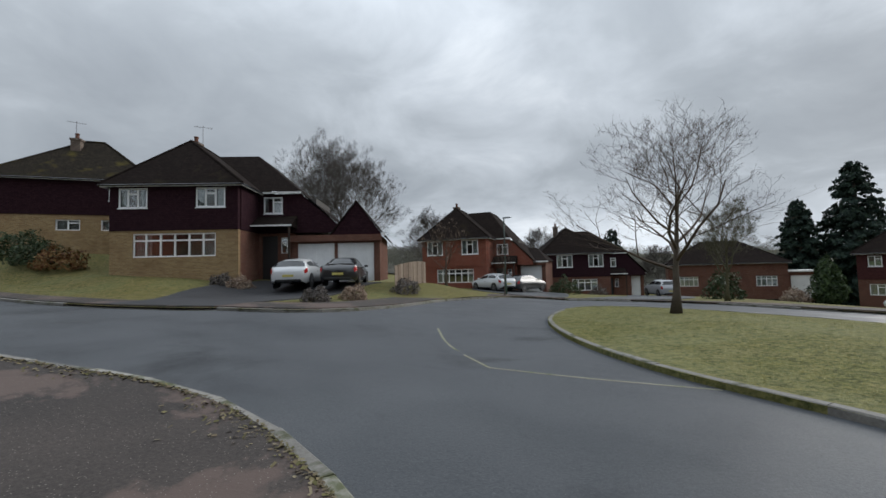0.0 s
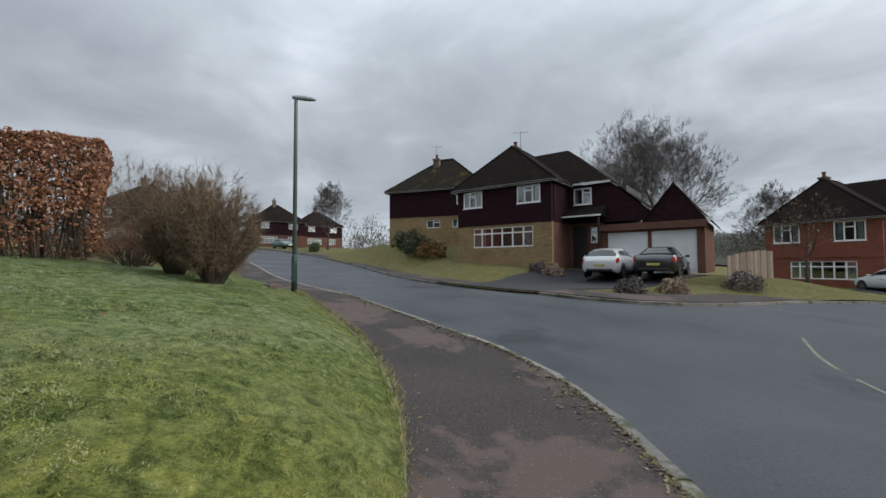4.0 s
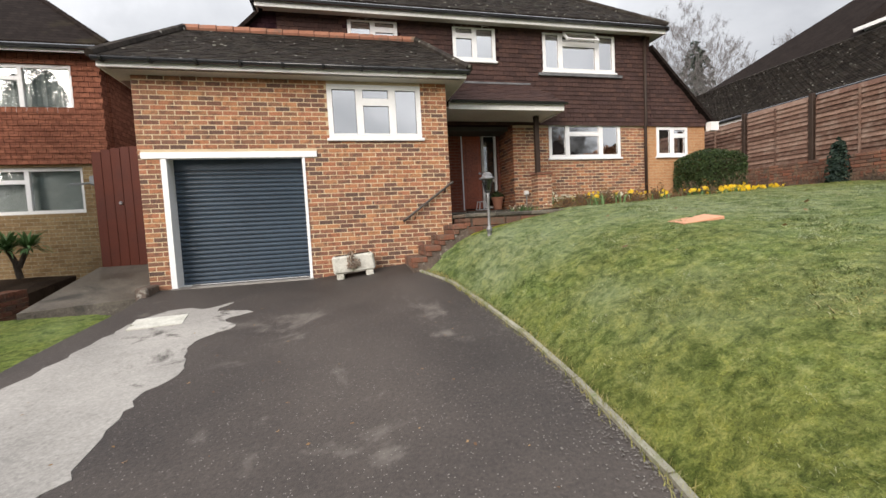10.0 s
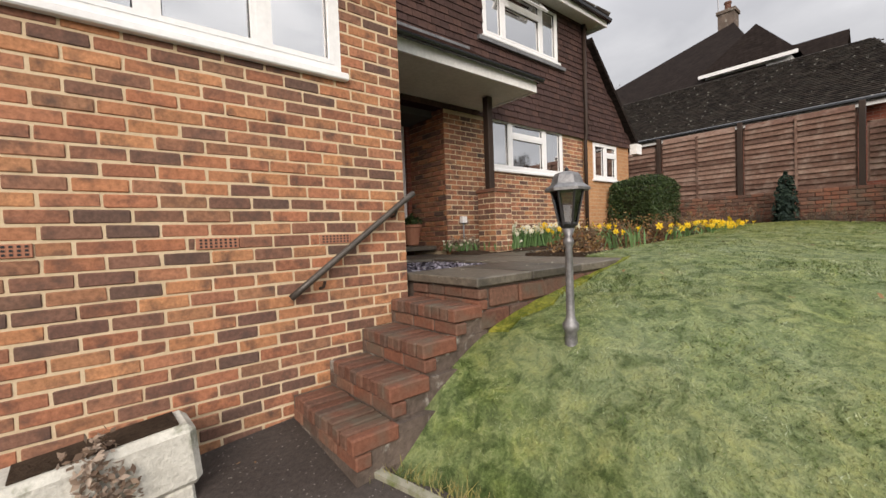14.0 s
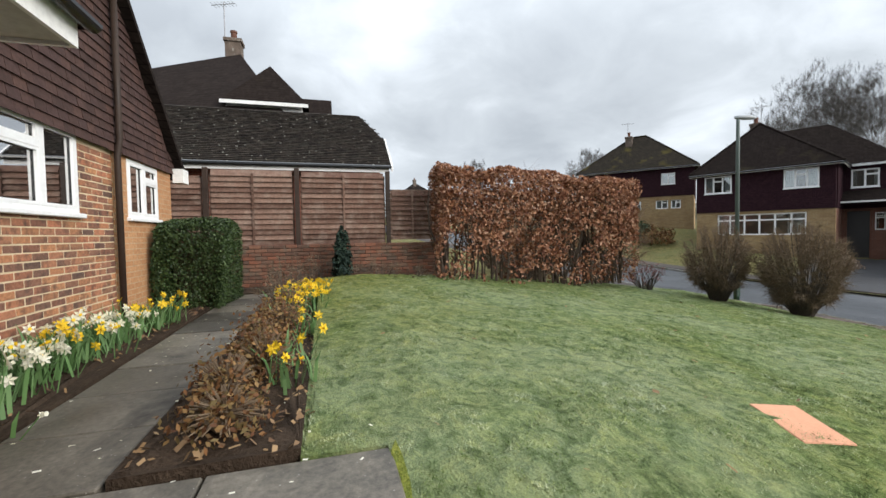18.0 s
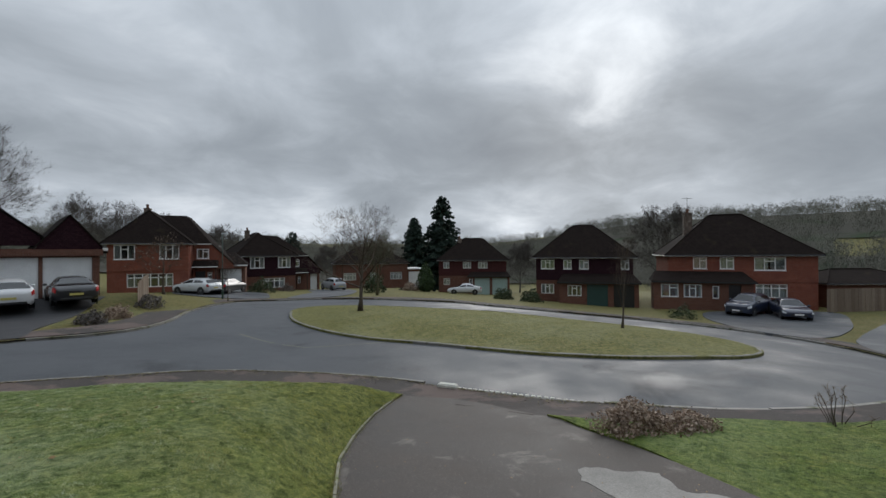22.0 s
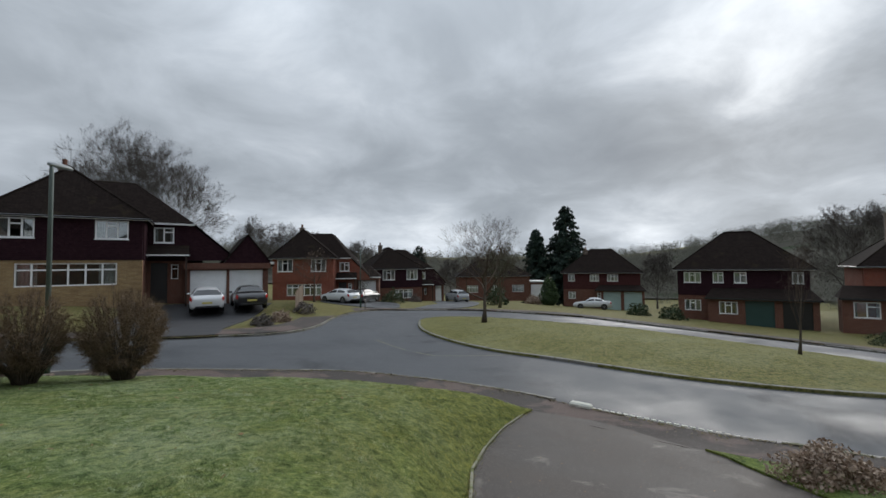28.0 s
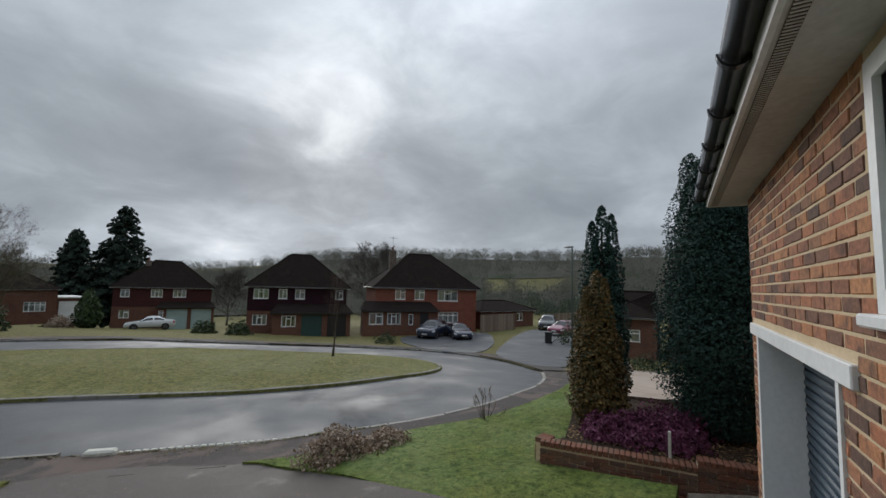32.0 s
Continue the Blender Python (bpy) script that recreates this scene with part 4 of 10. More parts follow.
DROPS = [(-4.9, -9.2, 1.9), (8.9, -18.9, 1.0), (11.5, -18.7, 3.2), (-22, -8.4, 3.4), (2.0, -36.5, 2.5), (-6, -36.6, 2.5), (-20, -22.5, 2.4), (-12, -31, 2.0)]


def kerb(name, line, side, label, near=None):
    """Kerbstones laid end to end; those the walker passes are pieces of their own."""
    k = thing(name, label, "kerb", kind="structure")
    joined = Geo()
    i, n, run = 0, 0, [line[0]]
    length = 0.0
    for a, b in zip(line, line[1:]):
        length += math.hypot(b[0] - a[0], b[1] - a[1])
        run.append(b)
        if length < 0.88:
            continue
        p, q = np.array(run[0]), np.array(run[-1])
        t = (q - p) / (np.linalg.norm(q - p) + 1e-9)
        nrm = np.array((-t[1], t[0])) * side
        h = 0.10 * (1 - 0.85 * drop_at(*((p + q) / 2))) + 0.006 * math.sin(n * 2.3)
        a0, b0 = p + t * 0.006, q - t * 0.006
        vs = []
        for c in (a0, b0):
            z = float(ground(c[0], c[1]))
            for o, dz in ((0.0, -0.3), (0.0, h - 0.02), (0.022, h), (0.13, h + 0.004), (0.13, -0.3)):
                vs.append((c[0] + nrm[0] * o, c[1] + nrm[1] * o, z + dz))
        fs = [(j, j + 1, j + 6, j + 5) for j in range(4)] + [(0, 4, 3, 2, 1), (5, 6, 7, 8, 9)]
        if near and near(*((p + q) / 2)):
            part("kerbstone", Geo().add(vs, fs), M["kerb"], k)
        else:
            joined.add(vs, fs)
        n += 1
        length, run = 0.0, [b]
    ob = part("kerbstones", joined, M["kerb"], k)
    ob["kind"] = "stuff"
    return k


kerb("kerb_near", near_line, -1, "pale weathered concrete kerbstones along the footway", lambda x, y: -8 < x < 9)
kerb("kerb_far", far_line, -1, "weathered concrete kerb on the outer side of the road")
kerb("kerb_island", island_line + island_line[:1], 1, "mossy dark kerb edging round the grass island")

# footways
LAWN_EDGE = spline([(-2.5, -9.68), (-1.5, -10.32), (0.1, -11.0), (1.7, -11.45), (3.6, -11.65), (6, -11.6), (9.2, -11.45)], False, 0.4)
kerb_back = offset_line(near_line, -0.13)
PAVE = [tuple(p) for p in kerb_back] + PV_LEFT + [(-3.3, -9.0)] + PV_IN


def pave_z(x, y):
    d = np.zeros(np.shape(x))
    for cx, cy, r in DROPS[:1]:
        d = np.maximum(d, 1 - ss(r - 0.6, r + 0.8, np.hypot(x - cx, y - cy)))
    rise = 0.10 * (1 - ss(0.1, 1.3, np.hypot(np.asarray(x, float) + 4.7, np.asarray(y, float) + 6.9)))
    return ground(x, y) + 0.098 - 0.06 * d + rise


solid("pavement_near", region(PAVE, pave_z, 0.6, 0.3), M["pavement"], "patched grey and reddish tarmac footway with mossy edges", "pavement", kind="structure")
fk = offset_line(far_line, -0.13)
fk2 = offset_line(far_line, -1.75)
solid("pavement_far", region([tuple(p) for p in fk] + [tuple(p) for p in reversed(fk2)], lambda x, y: ground(x, y) + 0.135, 0.8, 0.3), M["pavement"], "narrow tarmac footway behind the opposite kerb", "pavement", kind="structure")

# the drive of the house and its lawns
DRIVE = spline([(-0.74, -0.7), (-0.53, -1.1), (-0.39, -2.0), (-0.27, -3.0), (-0.26, -4.0), (-0.35, -5.2), (-0.47, -6.0), (-0.63, -6.75), (-0.90, -7.45), (-1.36, -8.3), (-1.92, -9.1), (-2.5, -9.68)], False, 0.3)
DRIVE_L = spline([(-3.95, -8.7), (-4.72, -7.15), (-4.9, -6.2), (-4.92, -4.4), (-4.85, -2.4), (-4.75, -1.0), (-4.85, 0.0)], False, 0.3)


def drive_z(x, y):
    a = 0.1 * np.asarray(y, float)
    b = pave_z(np.asarray(x, float), np.asarray(y, float)) + 0.012
    x, y = np.asarray(x, float), np.asarray(y, float)
    side = np.clip(x + 2.05, 0, 1.6) * (0.045 + 0.065 * ss(-3.5, -0.6, y))
    fall = 0.10 * np.clip(-4.1 - x, 0, 0.8) * ss(-4.5, -7.0, y)
    return np.maximum(a - fall, b) + side


DRIVE_POLY = [(-0.4, 0.0)] + DRIVE + [(-3.6, -9.15)] + DRIVE_L + [(-4.3, 0.0), (-4.3, 0.3), (-2.35, 0.3), (-2.35, 0.0)]
solid("drive", region(DRIVE_POLY, drive_z, 0.5, 0.3), M["tarmac"], "dark worn tarmac drive sloping down from the garage", "drive", kind="structure")


def hummocks(x, y):
    """Uneven tussocks, a few decimetres across, between about -1 and 1."""
    a = np.sin(7.3 * x + 1.7 * np.sin(3.1 * y)) * np.sin(6.1 * y + 1.3 * np.sin(2.7 * x))
    b = np.sin(13.1 * x + 2.0 * np.sin(7.7 * y) + 0.5) * np.sin(11.9 * y + 1.9 * np.sin(8.3 * x))
    return 0.62 * a + 0.38 * b


def lawn_top(x, y):
    x, y = np.asarray(x, float), np.asarray(y, float)
    top = 1.0 + 0.045 * (x - 2.2) + 0.10 * (np.minimum(y, -1.1) + 1.1) - 0.03 - 0.02 * ss(-6.5, -10.5, y) - 0.10 * np.maximum(0, 2.1 - x) * (1 - 0.7 * ss(-2.0, -6.0, y))
    base = np.where(x < 0.6, np.maximum(drive_z(x, y), -2), pave_z(x, y))
    k = ss(-1.5, 2.0, x)
    base = drive_z(np.minimum(x, -0.2), y) * (1 - k) + k * np.minimum(pave_z(x, np.minimum(y, -11)), top)
    d = edge_distance(LAWN_RIM, x, y, False)
    w = 0.40 + 0.40 * ss(-1.0, -6.0, y)
    f = 1 - np.exp(-(d / w) ** 1.15)
    bumps = 0.018 * np.sin(x * 2.1 + y * 1.3) * np.sin(y * 1.7 - x * 0.6)
    return base + 0.03 + (top - base - 0.03) * f + (bumps + 0.015 * hummocks(x, y)) * f


LAWN_RIM = DRIVE + LAWN_EDGE[1:]
LAWN = DRIVE + LAWN_EDGE[1:] + [(9.0, -7.4), (8.9, -2.9), (8.0, -0.3), (2.06, -0.3), (2.06, -0.71), (0.16, -0.71), (0.1, -0.67)]
solid("front_lawn", region(LAWN, lawn_top, 0.13, 0.5), M["lawn"], "sloping frosty green front lawn with moss and worn patches", "lawn", kind="structure")

# edging between drive and lawn, in short concrete lengths
edging = thing("lawn_edging", "thin concrete edging strip between lawn, drive and footway", "edging", kind="structure")
for a, b in list(zip(DRIVE[::3], DRIVE[3::3])) + list(zip(LAWN_EDGE[::2], LAWN_EDGE[2::2])):
    g = Geo()
    vs = []
    t = np.array((b[0] - a[0], b[1] - a[1]))
    t = t / np.linalg.norm(t)
    nn = np.array((-t[1], t[0]))
    for c in (np.array(a) + t * 0.006, np.array(b) - t * 0.006):
        z = max(float(drive_z(c[0], c[1])) if c[1] > -9.6 else -9, float(pave_z(c[0], c[1])))
        for o, dz in ((-0.02, -0.15), (-0.02, 0.028), (0.02, 0.032), (0.02, -0.15)):
            vs.append((c[0] + nn[0] * o, c[1] + nn[1] * o, z + dz))
    part("edging_strip", Geo().add(vs, [(0, 1, 5, 4), (1, 2, 6, 5), (2, 3, 7, 6), (0, 3, 2, 1), (4, 5, 6, 7)]), M["edging"], edging)
SIDE = [p for p in DRIVE_L[:-3] if p[1] > -7.12] + [(-5.2, -0.75), (-6.5, -0.65), (-6.66, -2.55), (-7.15, -2.3), (-8.3, -2.45), (-9.6, -2.7), (-13.5, -3.3), (-13, -3.6)] + [p for p in PV_LEFT if p[0] > -12.9]


def side_z(x, y):
    return np.maximum(drive_z(np.maximum(x, -5.0), y) * (1 - ss(-5, -8, x)) + ss(-5, -8, x) * (ground(x, y) + 0.25), ground(x, y) + 0.1) * (1 - ss(-5.2, -3.2, y)) + ss(-5.2, -3.2, y) * (0.1 * y - 0.13) + 0.035


solid("side_lawn", region(SIDE, side_z, 0.4, 0.4), M["lawn_side"], "strip of damp green lawn beside the drive", "lawn", kind="structure")

# ---- windows, walls and roofs ----
def wall_panel(x0, x1, z0, z1, y0, y1, holes, zt=None):
    """A wall in the xz plane between y0 and y1 with openings (x0, x1, z0, z1) cut right through."""
    g = Geo()
    xs = sorted({x0, x1, *[h[0] for h in holes], *[h[1] for h in holes]})
    zs = sorted({z0, z1, *[h[2] for h in holes], *[h[3] for h in holes]})
    xs = [x for x in xs if x0 <= x <= x1]
    zs = [z for z in zs if z0 <= z <= z1]

    def void(a, b, c, d):
        return any(h[0] <= a and b <= h[1] and h[2] <= c and d <= h[3] for h in holes)

    cells = {}
    for i, (a, b) in enumerate(zip(xs, xs[1:])):
        for j, (c, d) in enumerate(zip(zs, zs[1:])):
            cells[i, j] = void(a, b, c, d)
    nx, nz = len(xs) - 1, len(zs) - 1
    for (i, j), v in cells.items():
        if v:
            continue
        a, b, c, d = xs[i], xs[i + 1], zs[j], zs[j + 1]
        g.add([(a, y0, c), (b, y0, c), (b, y0, d), (a, y0, d)], [(0, 1, 2, 3)])
        g.add([(a, y1, c), (b, y1, c), (b, y1, d), (a, y1, d)], [(3, 2, 1, 0)])
        for di, dj, q in ((-1, 0, [(a, y0, c), (a, y0, d), (a, y1, d), (a, y1, c)]), (1, 0, [(b, y0, c), (b, y1, c), (b, y1, d), (b, y0, d)]),
                          (0, -1, [(a, y0, c), (a, y1, c), (b, y1, c), (b, y0, c)]), (0, 1, [(a, y0, d), (b, y0, d), (b, y1, d), (a, y1, d)])):
            ni, nj = i + di, j + dj
            if not (0 <= ni < nx and 0 <= nj < nz) or cells[ni, nj]:
                g.add(q, [(0, 1, 2, 3)])
    return g


def window(parent, x0, x1, z0, z1, y, cols, depth=0.07, bar=0.05, curtain=0.0, sill=True, m=None, room=True, fanlight=0.3, name="window", glass="glass", sash=0.0):
    """A white casement window: cols holds (share of the width, has a fanlight)."""
    def fit_geo(g):
        return g.move(m) if m is not None else g
    g = Geo()
    b = bar
    o = [(x0, z0), (x1, z0), (x1, z1), (x0, z1)]
    i_ = [(x0 + b, z0 + b), (x1 - b, z0 + b), (x1 - b, z1 - b), (x0 + b, z1 - b)]
    g.add([(p, q, r) for q in (y, y + depth) for p, r in o + i_],
          [f for k in range(4) for n_ in ((k + 1) % 4,) for f in ((k, n_, 4 + n_, 4 + k), (8 + n_, 8 + k, 12 + k, 12 + n_), (k, 8 + k, 8 + n_, n_), (4 + k, 4 + n_, 12 + n_, 12 + k))])
    total = sum(c[0] for c in cols)
    x = x0
    panes, bars = [], []
    for i, (share, fan) in enumerate(cols):
        w = (x1 - x0) * share / total
        a, e = x, x + w
        if i:
            bars.append(("mullion", (a - b * 0.55, a + b * 0.55, y - 0.006, y + depth, z0 + b, z1 - b)))
        pa = a + (b if i == 0 else b * 0.55)
        pe = e - (b if i == len(cols) - 1 else b * 0.55)
        if fan:
            zf = z1 - (z1 - z0) * fanlight
            bars.append(("transom", (pa, pe, y - 0.008, y + depth, zf - b * 0.55, zf + b * 0.55)))
            panes.append((pa, pe, z0 + b, zf - b * 0.55))
            panes.append((pa, pe, zf + b * 0.55, z1 - b))
        else:
            panes.append((pa, pe, z0 + b, z1 - b))
        x = e
    w = part(name, fit_geo(g), M["white"], parent, "white upvc casement window")
    for nm, bx in bars:
        part(nm, fit_geo(Geo().box(*bx)), M["white"], w)
    for pa, pe, za, zb in panes:
        p = part("pane", fit_geo(Geo().box(pa, pe, y + depth * 0.45, y + depth * 0.45 + 0.008, za, zb)), M[glass], w, "reflective glass pane")
        p.visible_shadow = False
        if sash:
            for nm, k0, k1, yf, mt in (("sash", 0.0, sash, y - 0.004, "white"), ("gasket", sash, sash + 0.007, y + depth * 0.3, "gutter")):
                q = Geo()
                for ring in ((pa + k0, pa + k1, za + k0, zb - k0), (pe - k1, pe - k0, za + k0, zb - k0), (pa + k1, pe - k1, za + k0, za + k1), (pa + k1, pe - k1, zb - k1, zb - k0)):
                    q.box(ring[0], ring[1], yf, y + depth * 0.44, ring[2], ring[3])
                part(nm, fit_geo(q), M[mt], w)
    if sill:
        part("sill", fit_geo(Geo().box(x0 - 0.035, x1 + 0.035, y - 0.05, y + 0.03, z0 - 0.05, z0 - 0.002, 0.008)), M["white"], w)
    if curtain:
        span = (x1 - x0)
        for a, e in ((x0 + 0.03, x0 + span * curtain), (x1 - span * curtain, x1 - 0.03)):
            vs, fs = [], []
            n = 14
            for i in range(n + 1):
                xx = a + (e - a) * i / n
                yy = y + depth + 0.12 + 0.025 * math.sin(i * 2.2)
                vs += [(xx, yy, z0), (xx, yy, z1)]
            fs = [(2 * i, 2 * i + 2, 2 * i + 3, 2 * i + 1) for i in range(n)]
            part("curtain", fit_geo(Geo().add(vs, fs)), M["curtain"], w, "pale curtain behind the glass")
    return w


def hip_roof(x0, x1, y0, y1, z, rise, inset_l, inset_r, over=0.35, ridge_y=None, thick=0.10):
    """A hipped roof: the ridge runs along x, inset from both ends (0 makes a gable)."""
    g = Geo()
    a, b, c, d = x0 - over, x1 + over, y0 - over, y1 + over
    ry = (c + d) / 2 if ridge_y is None else ridge_y
    rl, rr = a + inset_l, b - inset_r
    P = [(a, c, z), (b, c, z), (b, d, z), (a, d, z), (rl, ry, z + rise), (rr, ry, z + rise)]
    Q = [(p[0], p[1], p[2] - thick) for p in P[:4]]
    vs = P + Q
    fs = [(0, 1, 5, 4), (1, 2, 5), (2, 3, 4, 5), (3, 0, 4), (0, 6, 7, 1), (1, 7, 8, 2), (2, 8, 9, 3), (3, 9, 6, 0), (6, 9, 8, 7)]
    return g.add(vs, fs), P


def eaves(parent, P, thick=0.10, deep=0.07):
    """White fascia and black gutter along the eaves of a hipped roof."""
    x0, y0, z = P[0]
    x1, y1, _ = P[2]
    z -= thick
    for (ax, ay, bx, by) in ((x0, y0, x1, y0), (x1, y0, x1, y1), (x1, y1, x0, y1), (x0, y1, x0, y0)):
        if ay == by:
            s = 1 if ay == y0 else -1
            g = Geo().box(min(ax, bx) + 0.02, max(ax, bx) - 0.02, *sorted((ay + s * 0.03, ay + s * 0.055)), z - deep, z + 0.02)
            q = Geo().tube([(min(ax, bx), ay - s * 0.03, z + 0.01), (max(ax, bx), ay - s * 0.03, z + 0.01)], 0.045, 6)
        else:
            s = 1 if ax == x0 else -1
            g = Geo().box(*sorted((ax + s * 0.03, ax + s * 0.055)), min(ay, by) + 0.06, max(ay, by) - 0.06, z - deep, z + 0.02)
            q = Geo().tube([(ax - s * 0.03, min(ay, by), z + 0.01), (ax - s * 0.03, max(ay, by), z + 0.01)], 0.045, 6)
        part("fascia", g, M["fascia"], parent, "white painted fascia board")
        part("gutter", q, M["gutter"], parent, "black plastic gutter")


def ridge_caps(parent, a, b, mat, r=0.09):
    a, b = Vector(a), Vector(b)
    n = max(1, int((b - a).length / 0.32))
    g = Geo()
    for i in range(n):
        p, q = a.lerp(b, i / n), a.lerp(b, (i + 0.96) / n)
        g.tube([p, q], [r, r * 1.05], 7)
    return part("ridge_tiles", g, mat, parent)


def chimney(parent, x, y, z0, z1, w=0.55, d=0.55, mat=None):
    g = Geo().box(x - w / 2, x + w / 2, y - d / 2, y + d / 2, z0, z1)
    g.box(x - w / 2 - 0.05, x + w / 2 + 0.05, y - d / 2 - 0.05, y + d / 2 + 0.05, z1, z1 + 0.13)
    c = part("chimney", g, mat or M["stone_wall"], parent)
    part("chimney_pot", Geo().lathe([(0.13, 0), (0.11, 0.3), (0.14, 0.33), (0.14, 0.4)], 10, (x, y, z1 + 0.13)), M["brick_dark"], c)
    return c


def aerial(parent, x, y, z, h=1.6, yaw=0.4):
    g = Geo().tube([(x, y, z - 0.8), (x, y, z + h)], 0.022, 5)
    c, s = math.cos(yaw), math.sin(yaw)
    g.tube([(x - 0.5 * c, y - 0.5 * s, z + h - 0.1), (x + 0.55 * c, y + 0.55 * s, z + h - 0.1)], 0.014, 4)
    for i in range(7):
        t = -0.45 + i * 0.15
        g.tube([(x + t * c - 0.2 * s, y + t * s + 0.2 * c, z + h - 0.1), (x + t * c + 0.2 * s, y + t * s - 0.2 * c, z + h - 0.1)], 0.008, 4)
    part("aerial", g, M["metal_thin"], parent, "thin television aerial")


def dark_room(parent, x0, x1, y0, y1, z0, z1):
    """The inside of a house, floors and all: a solid box whose dark colour stands for unlit rooms."""
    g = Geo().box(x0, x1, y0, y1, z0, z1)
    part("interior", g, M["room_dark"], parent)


W3 = [(1, False), (1, True), (1, False)]
W2 = [(1, False), (1, True)]
W4 = [(1, True), (1, True), (1, True), (1, True)]
W6 = [(0.9, True), (1, True), (1, True), (1, True), (1, True), (0.9, True)]


def far_house(name, m, w, d, eave, rise, upper, lower, walls, label, roof="roof_far", garage=None, porch=None, split=0.5, chim=None, inset=None, sides=(), wing=None, lean=None, extra_drop=0.6, aer=None):
    """A two-storey suburban house seen from the road; its front faces -y, its foot is at 0."""
    h = thing(name, label, "house", m)
    zs = eave * split
    lo, up = walls
    lh = [(a, b, c, e) for a, b, c, e, *_ in lower]
    uh = [(a, b, c, e) for a, b, c, e, *_ in upper]
    part("wall", wall_panel(0, w, -extra_drop, zs, 0, 0.25, lh), M[lo], h)
    part("wall", wall_panel(0, w, zs, eave, -0.04, 0.25, uh), M[up], h)
    back = Geo().box(0, w, d - 0.25, d, -extra_drop, eave)
    part("wall", back, M[lo], h)
    for x0, x1, sx in ((0.0, 0.25, 0), (w - 0.25, w, 1)):
        part("wall", Geo().box(x0, x1, 0.25, d - 0.25, -extra_drop, zs), M[lo], h)
        o = -0.04 if sx == 0 else 0.04
        part("wall", Geo().box(x0 + min(o, 0), x1 + max(o, 0), 0.25, d - 0.25, zs, eave), M[up], h)
    part("floor", Geo().box(0.25, w - 0.25, 0.25, d - 0.25, zs - 0.1, zs + 0.1), M["room_dark"], h)
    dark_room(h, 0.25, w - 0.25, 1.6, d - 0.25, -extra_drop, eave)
    for a, b, c, e, cols in lower + upper:
        y = 0.06 if c < zs else 0.0
        window(h, a, b, c, e, y, cols, curtain=0.46, bar=0.07)
    for a, b, c, e, cols, side in sides:
        mm = pose(0, 0, 0, 0, 0, -90) if side == "left" else pose(w, 0, 0, 0, 0, 90)
        window(h, *((-b, -a) if side == "left" else (a, b)), c, e, -0.05, cols, m=mm)
    i = inset if inset is not None else (d + 0.7) / 2
    g, P = hip_roof(0, w, 0, d, eave + 0.1, rise, i if isinstance(i, (int, float)) else i[0], i if isinstance(i, (int, float)) else i[1])
    r = part("roof", g, M[roof], h)
    ridge_caps(r, P[4], P[5], M[roof])
    for e, k in ((0, 4), (3, 4), (1, 5), (2, 5)):
        ridge_caps(r, P[e], P[k], M[roof], 0.06)
    eaves(h, P)
    if chim:
        chimney(h, *chim)
    if aer:
        aerial(h, *aer)
    if porch:
        a, b, dd, hh = porch
        part("porch_roof", Geo().prism([(-dd, hh), (-dd, hh + 0.12), (0.0, hh + 0.7), (0.0, hh)], "x", a, b), M[roof], h)
        part("porch_fascia", Geo().box(a - 0.02, b + 0.02, -dd - 0.03, -dd, hh - 0.08, hh + 0.1), M["fascia"], h)
    if garage:
        gx0, gx1, gy0, gd, gh, doors, dm, style = garage
        holes = [(a, b, -extra_drop, 2.1) for a, b in doors]
        part("garage_wall", wall_panel(gx0, gx1, -extra_drop, gh, gy0, gy0 + 0.22, holes), M[lo], h)
        part("garage_wall", Geo().box(gx0, gx0 + 0.22, gy0 + 0.22, gy0 + gd, -extra_drop, gh), M[lo], h)
        part("garage_wall", Geo().box(gx1 - 0.22, gx1, gy0 + 0.22, gy0 + gd, -extra_drop, gh), M[lo], h)
        part("garage_wall", Geo().box(gx0 + 0.22, gx1 - 0.22, gy0 + gd - 0.22, gy0 + gd, -extra_drop, gh), M[lo], h)
        for a, b in doors:
            g = Geo().box(a, b, gy0 + 0.08, gy0 + 0.12, -extra_drop, 2.1)
            n = 7
            for k in range(n):
                x = a + 0.06 + (b - a - 0.12) * k / n
                g.box(x + 0.01, x + (b - a - 0.12) / n - 0.02, gy0 + 0.062, gy0 + 0.08, 0.04, 2.04)
            gd_ob = part("garage_door", g, M[dm], h, "up-and-over garage door")
            part("handle", Geo().box((a + b) / 2 - 0.06, (a + b) / 2 + 0.06, gy0 + 0.04, gy0 + 0.062, 0.9, 0.94), M["metal_thin"], gd_ob)
        if style == "hip":
            g, P = hip_roof(gx0, gx1, gy0, gy0 + gd, gh, 1.5, 0.9, 0.9, 0.25)
            part("garage_roof", g, M[roof], h)
            eaves(h, P)
        elif style == "flat":
            part("garage_roof", Geo().box(gx0 - 0.15, gx1 + 0.15, gy0 - 0.2, gy0 + gd + 0.1, gh, gh + 0.18), M["fascia"], h)
    return h

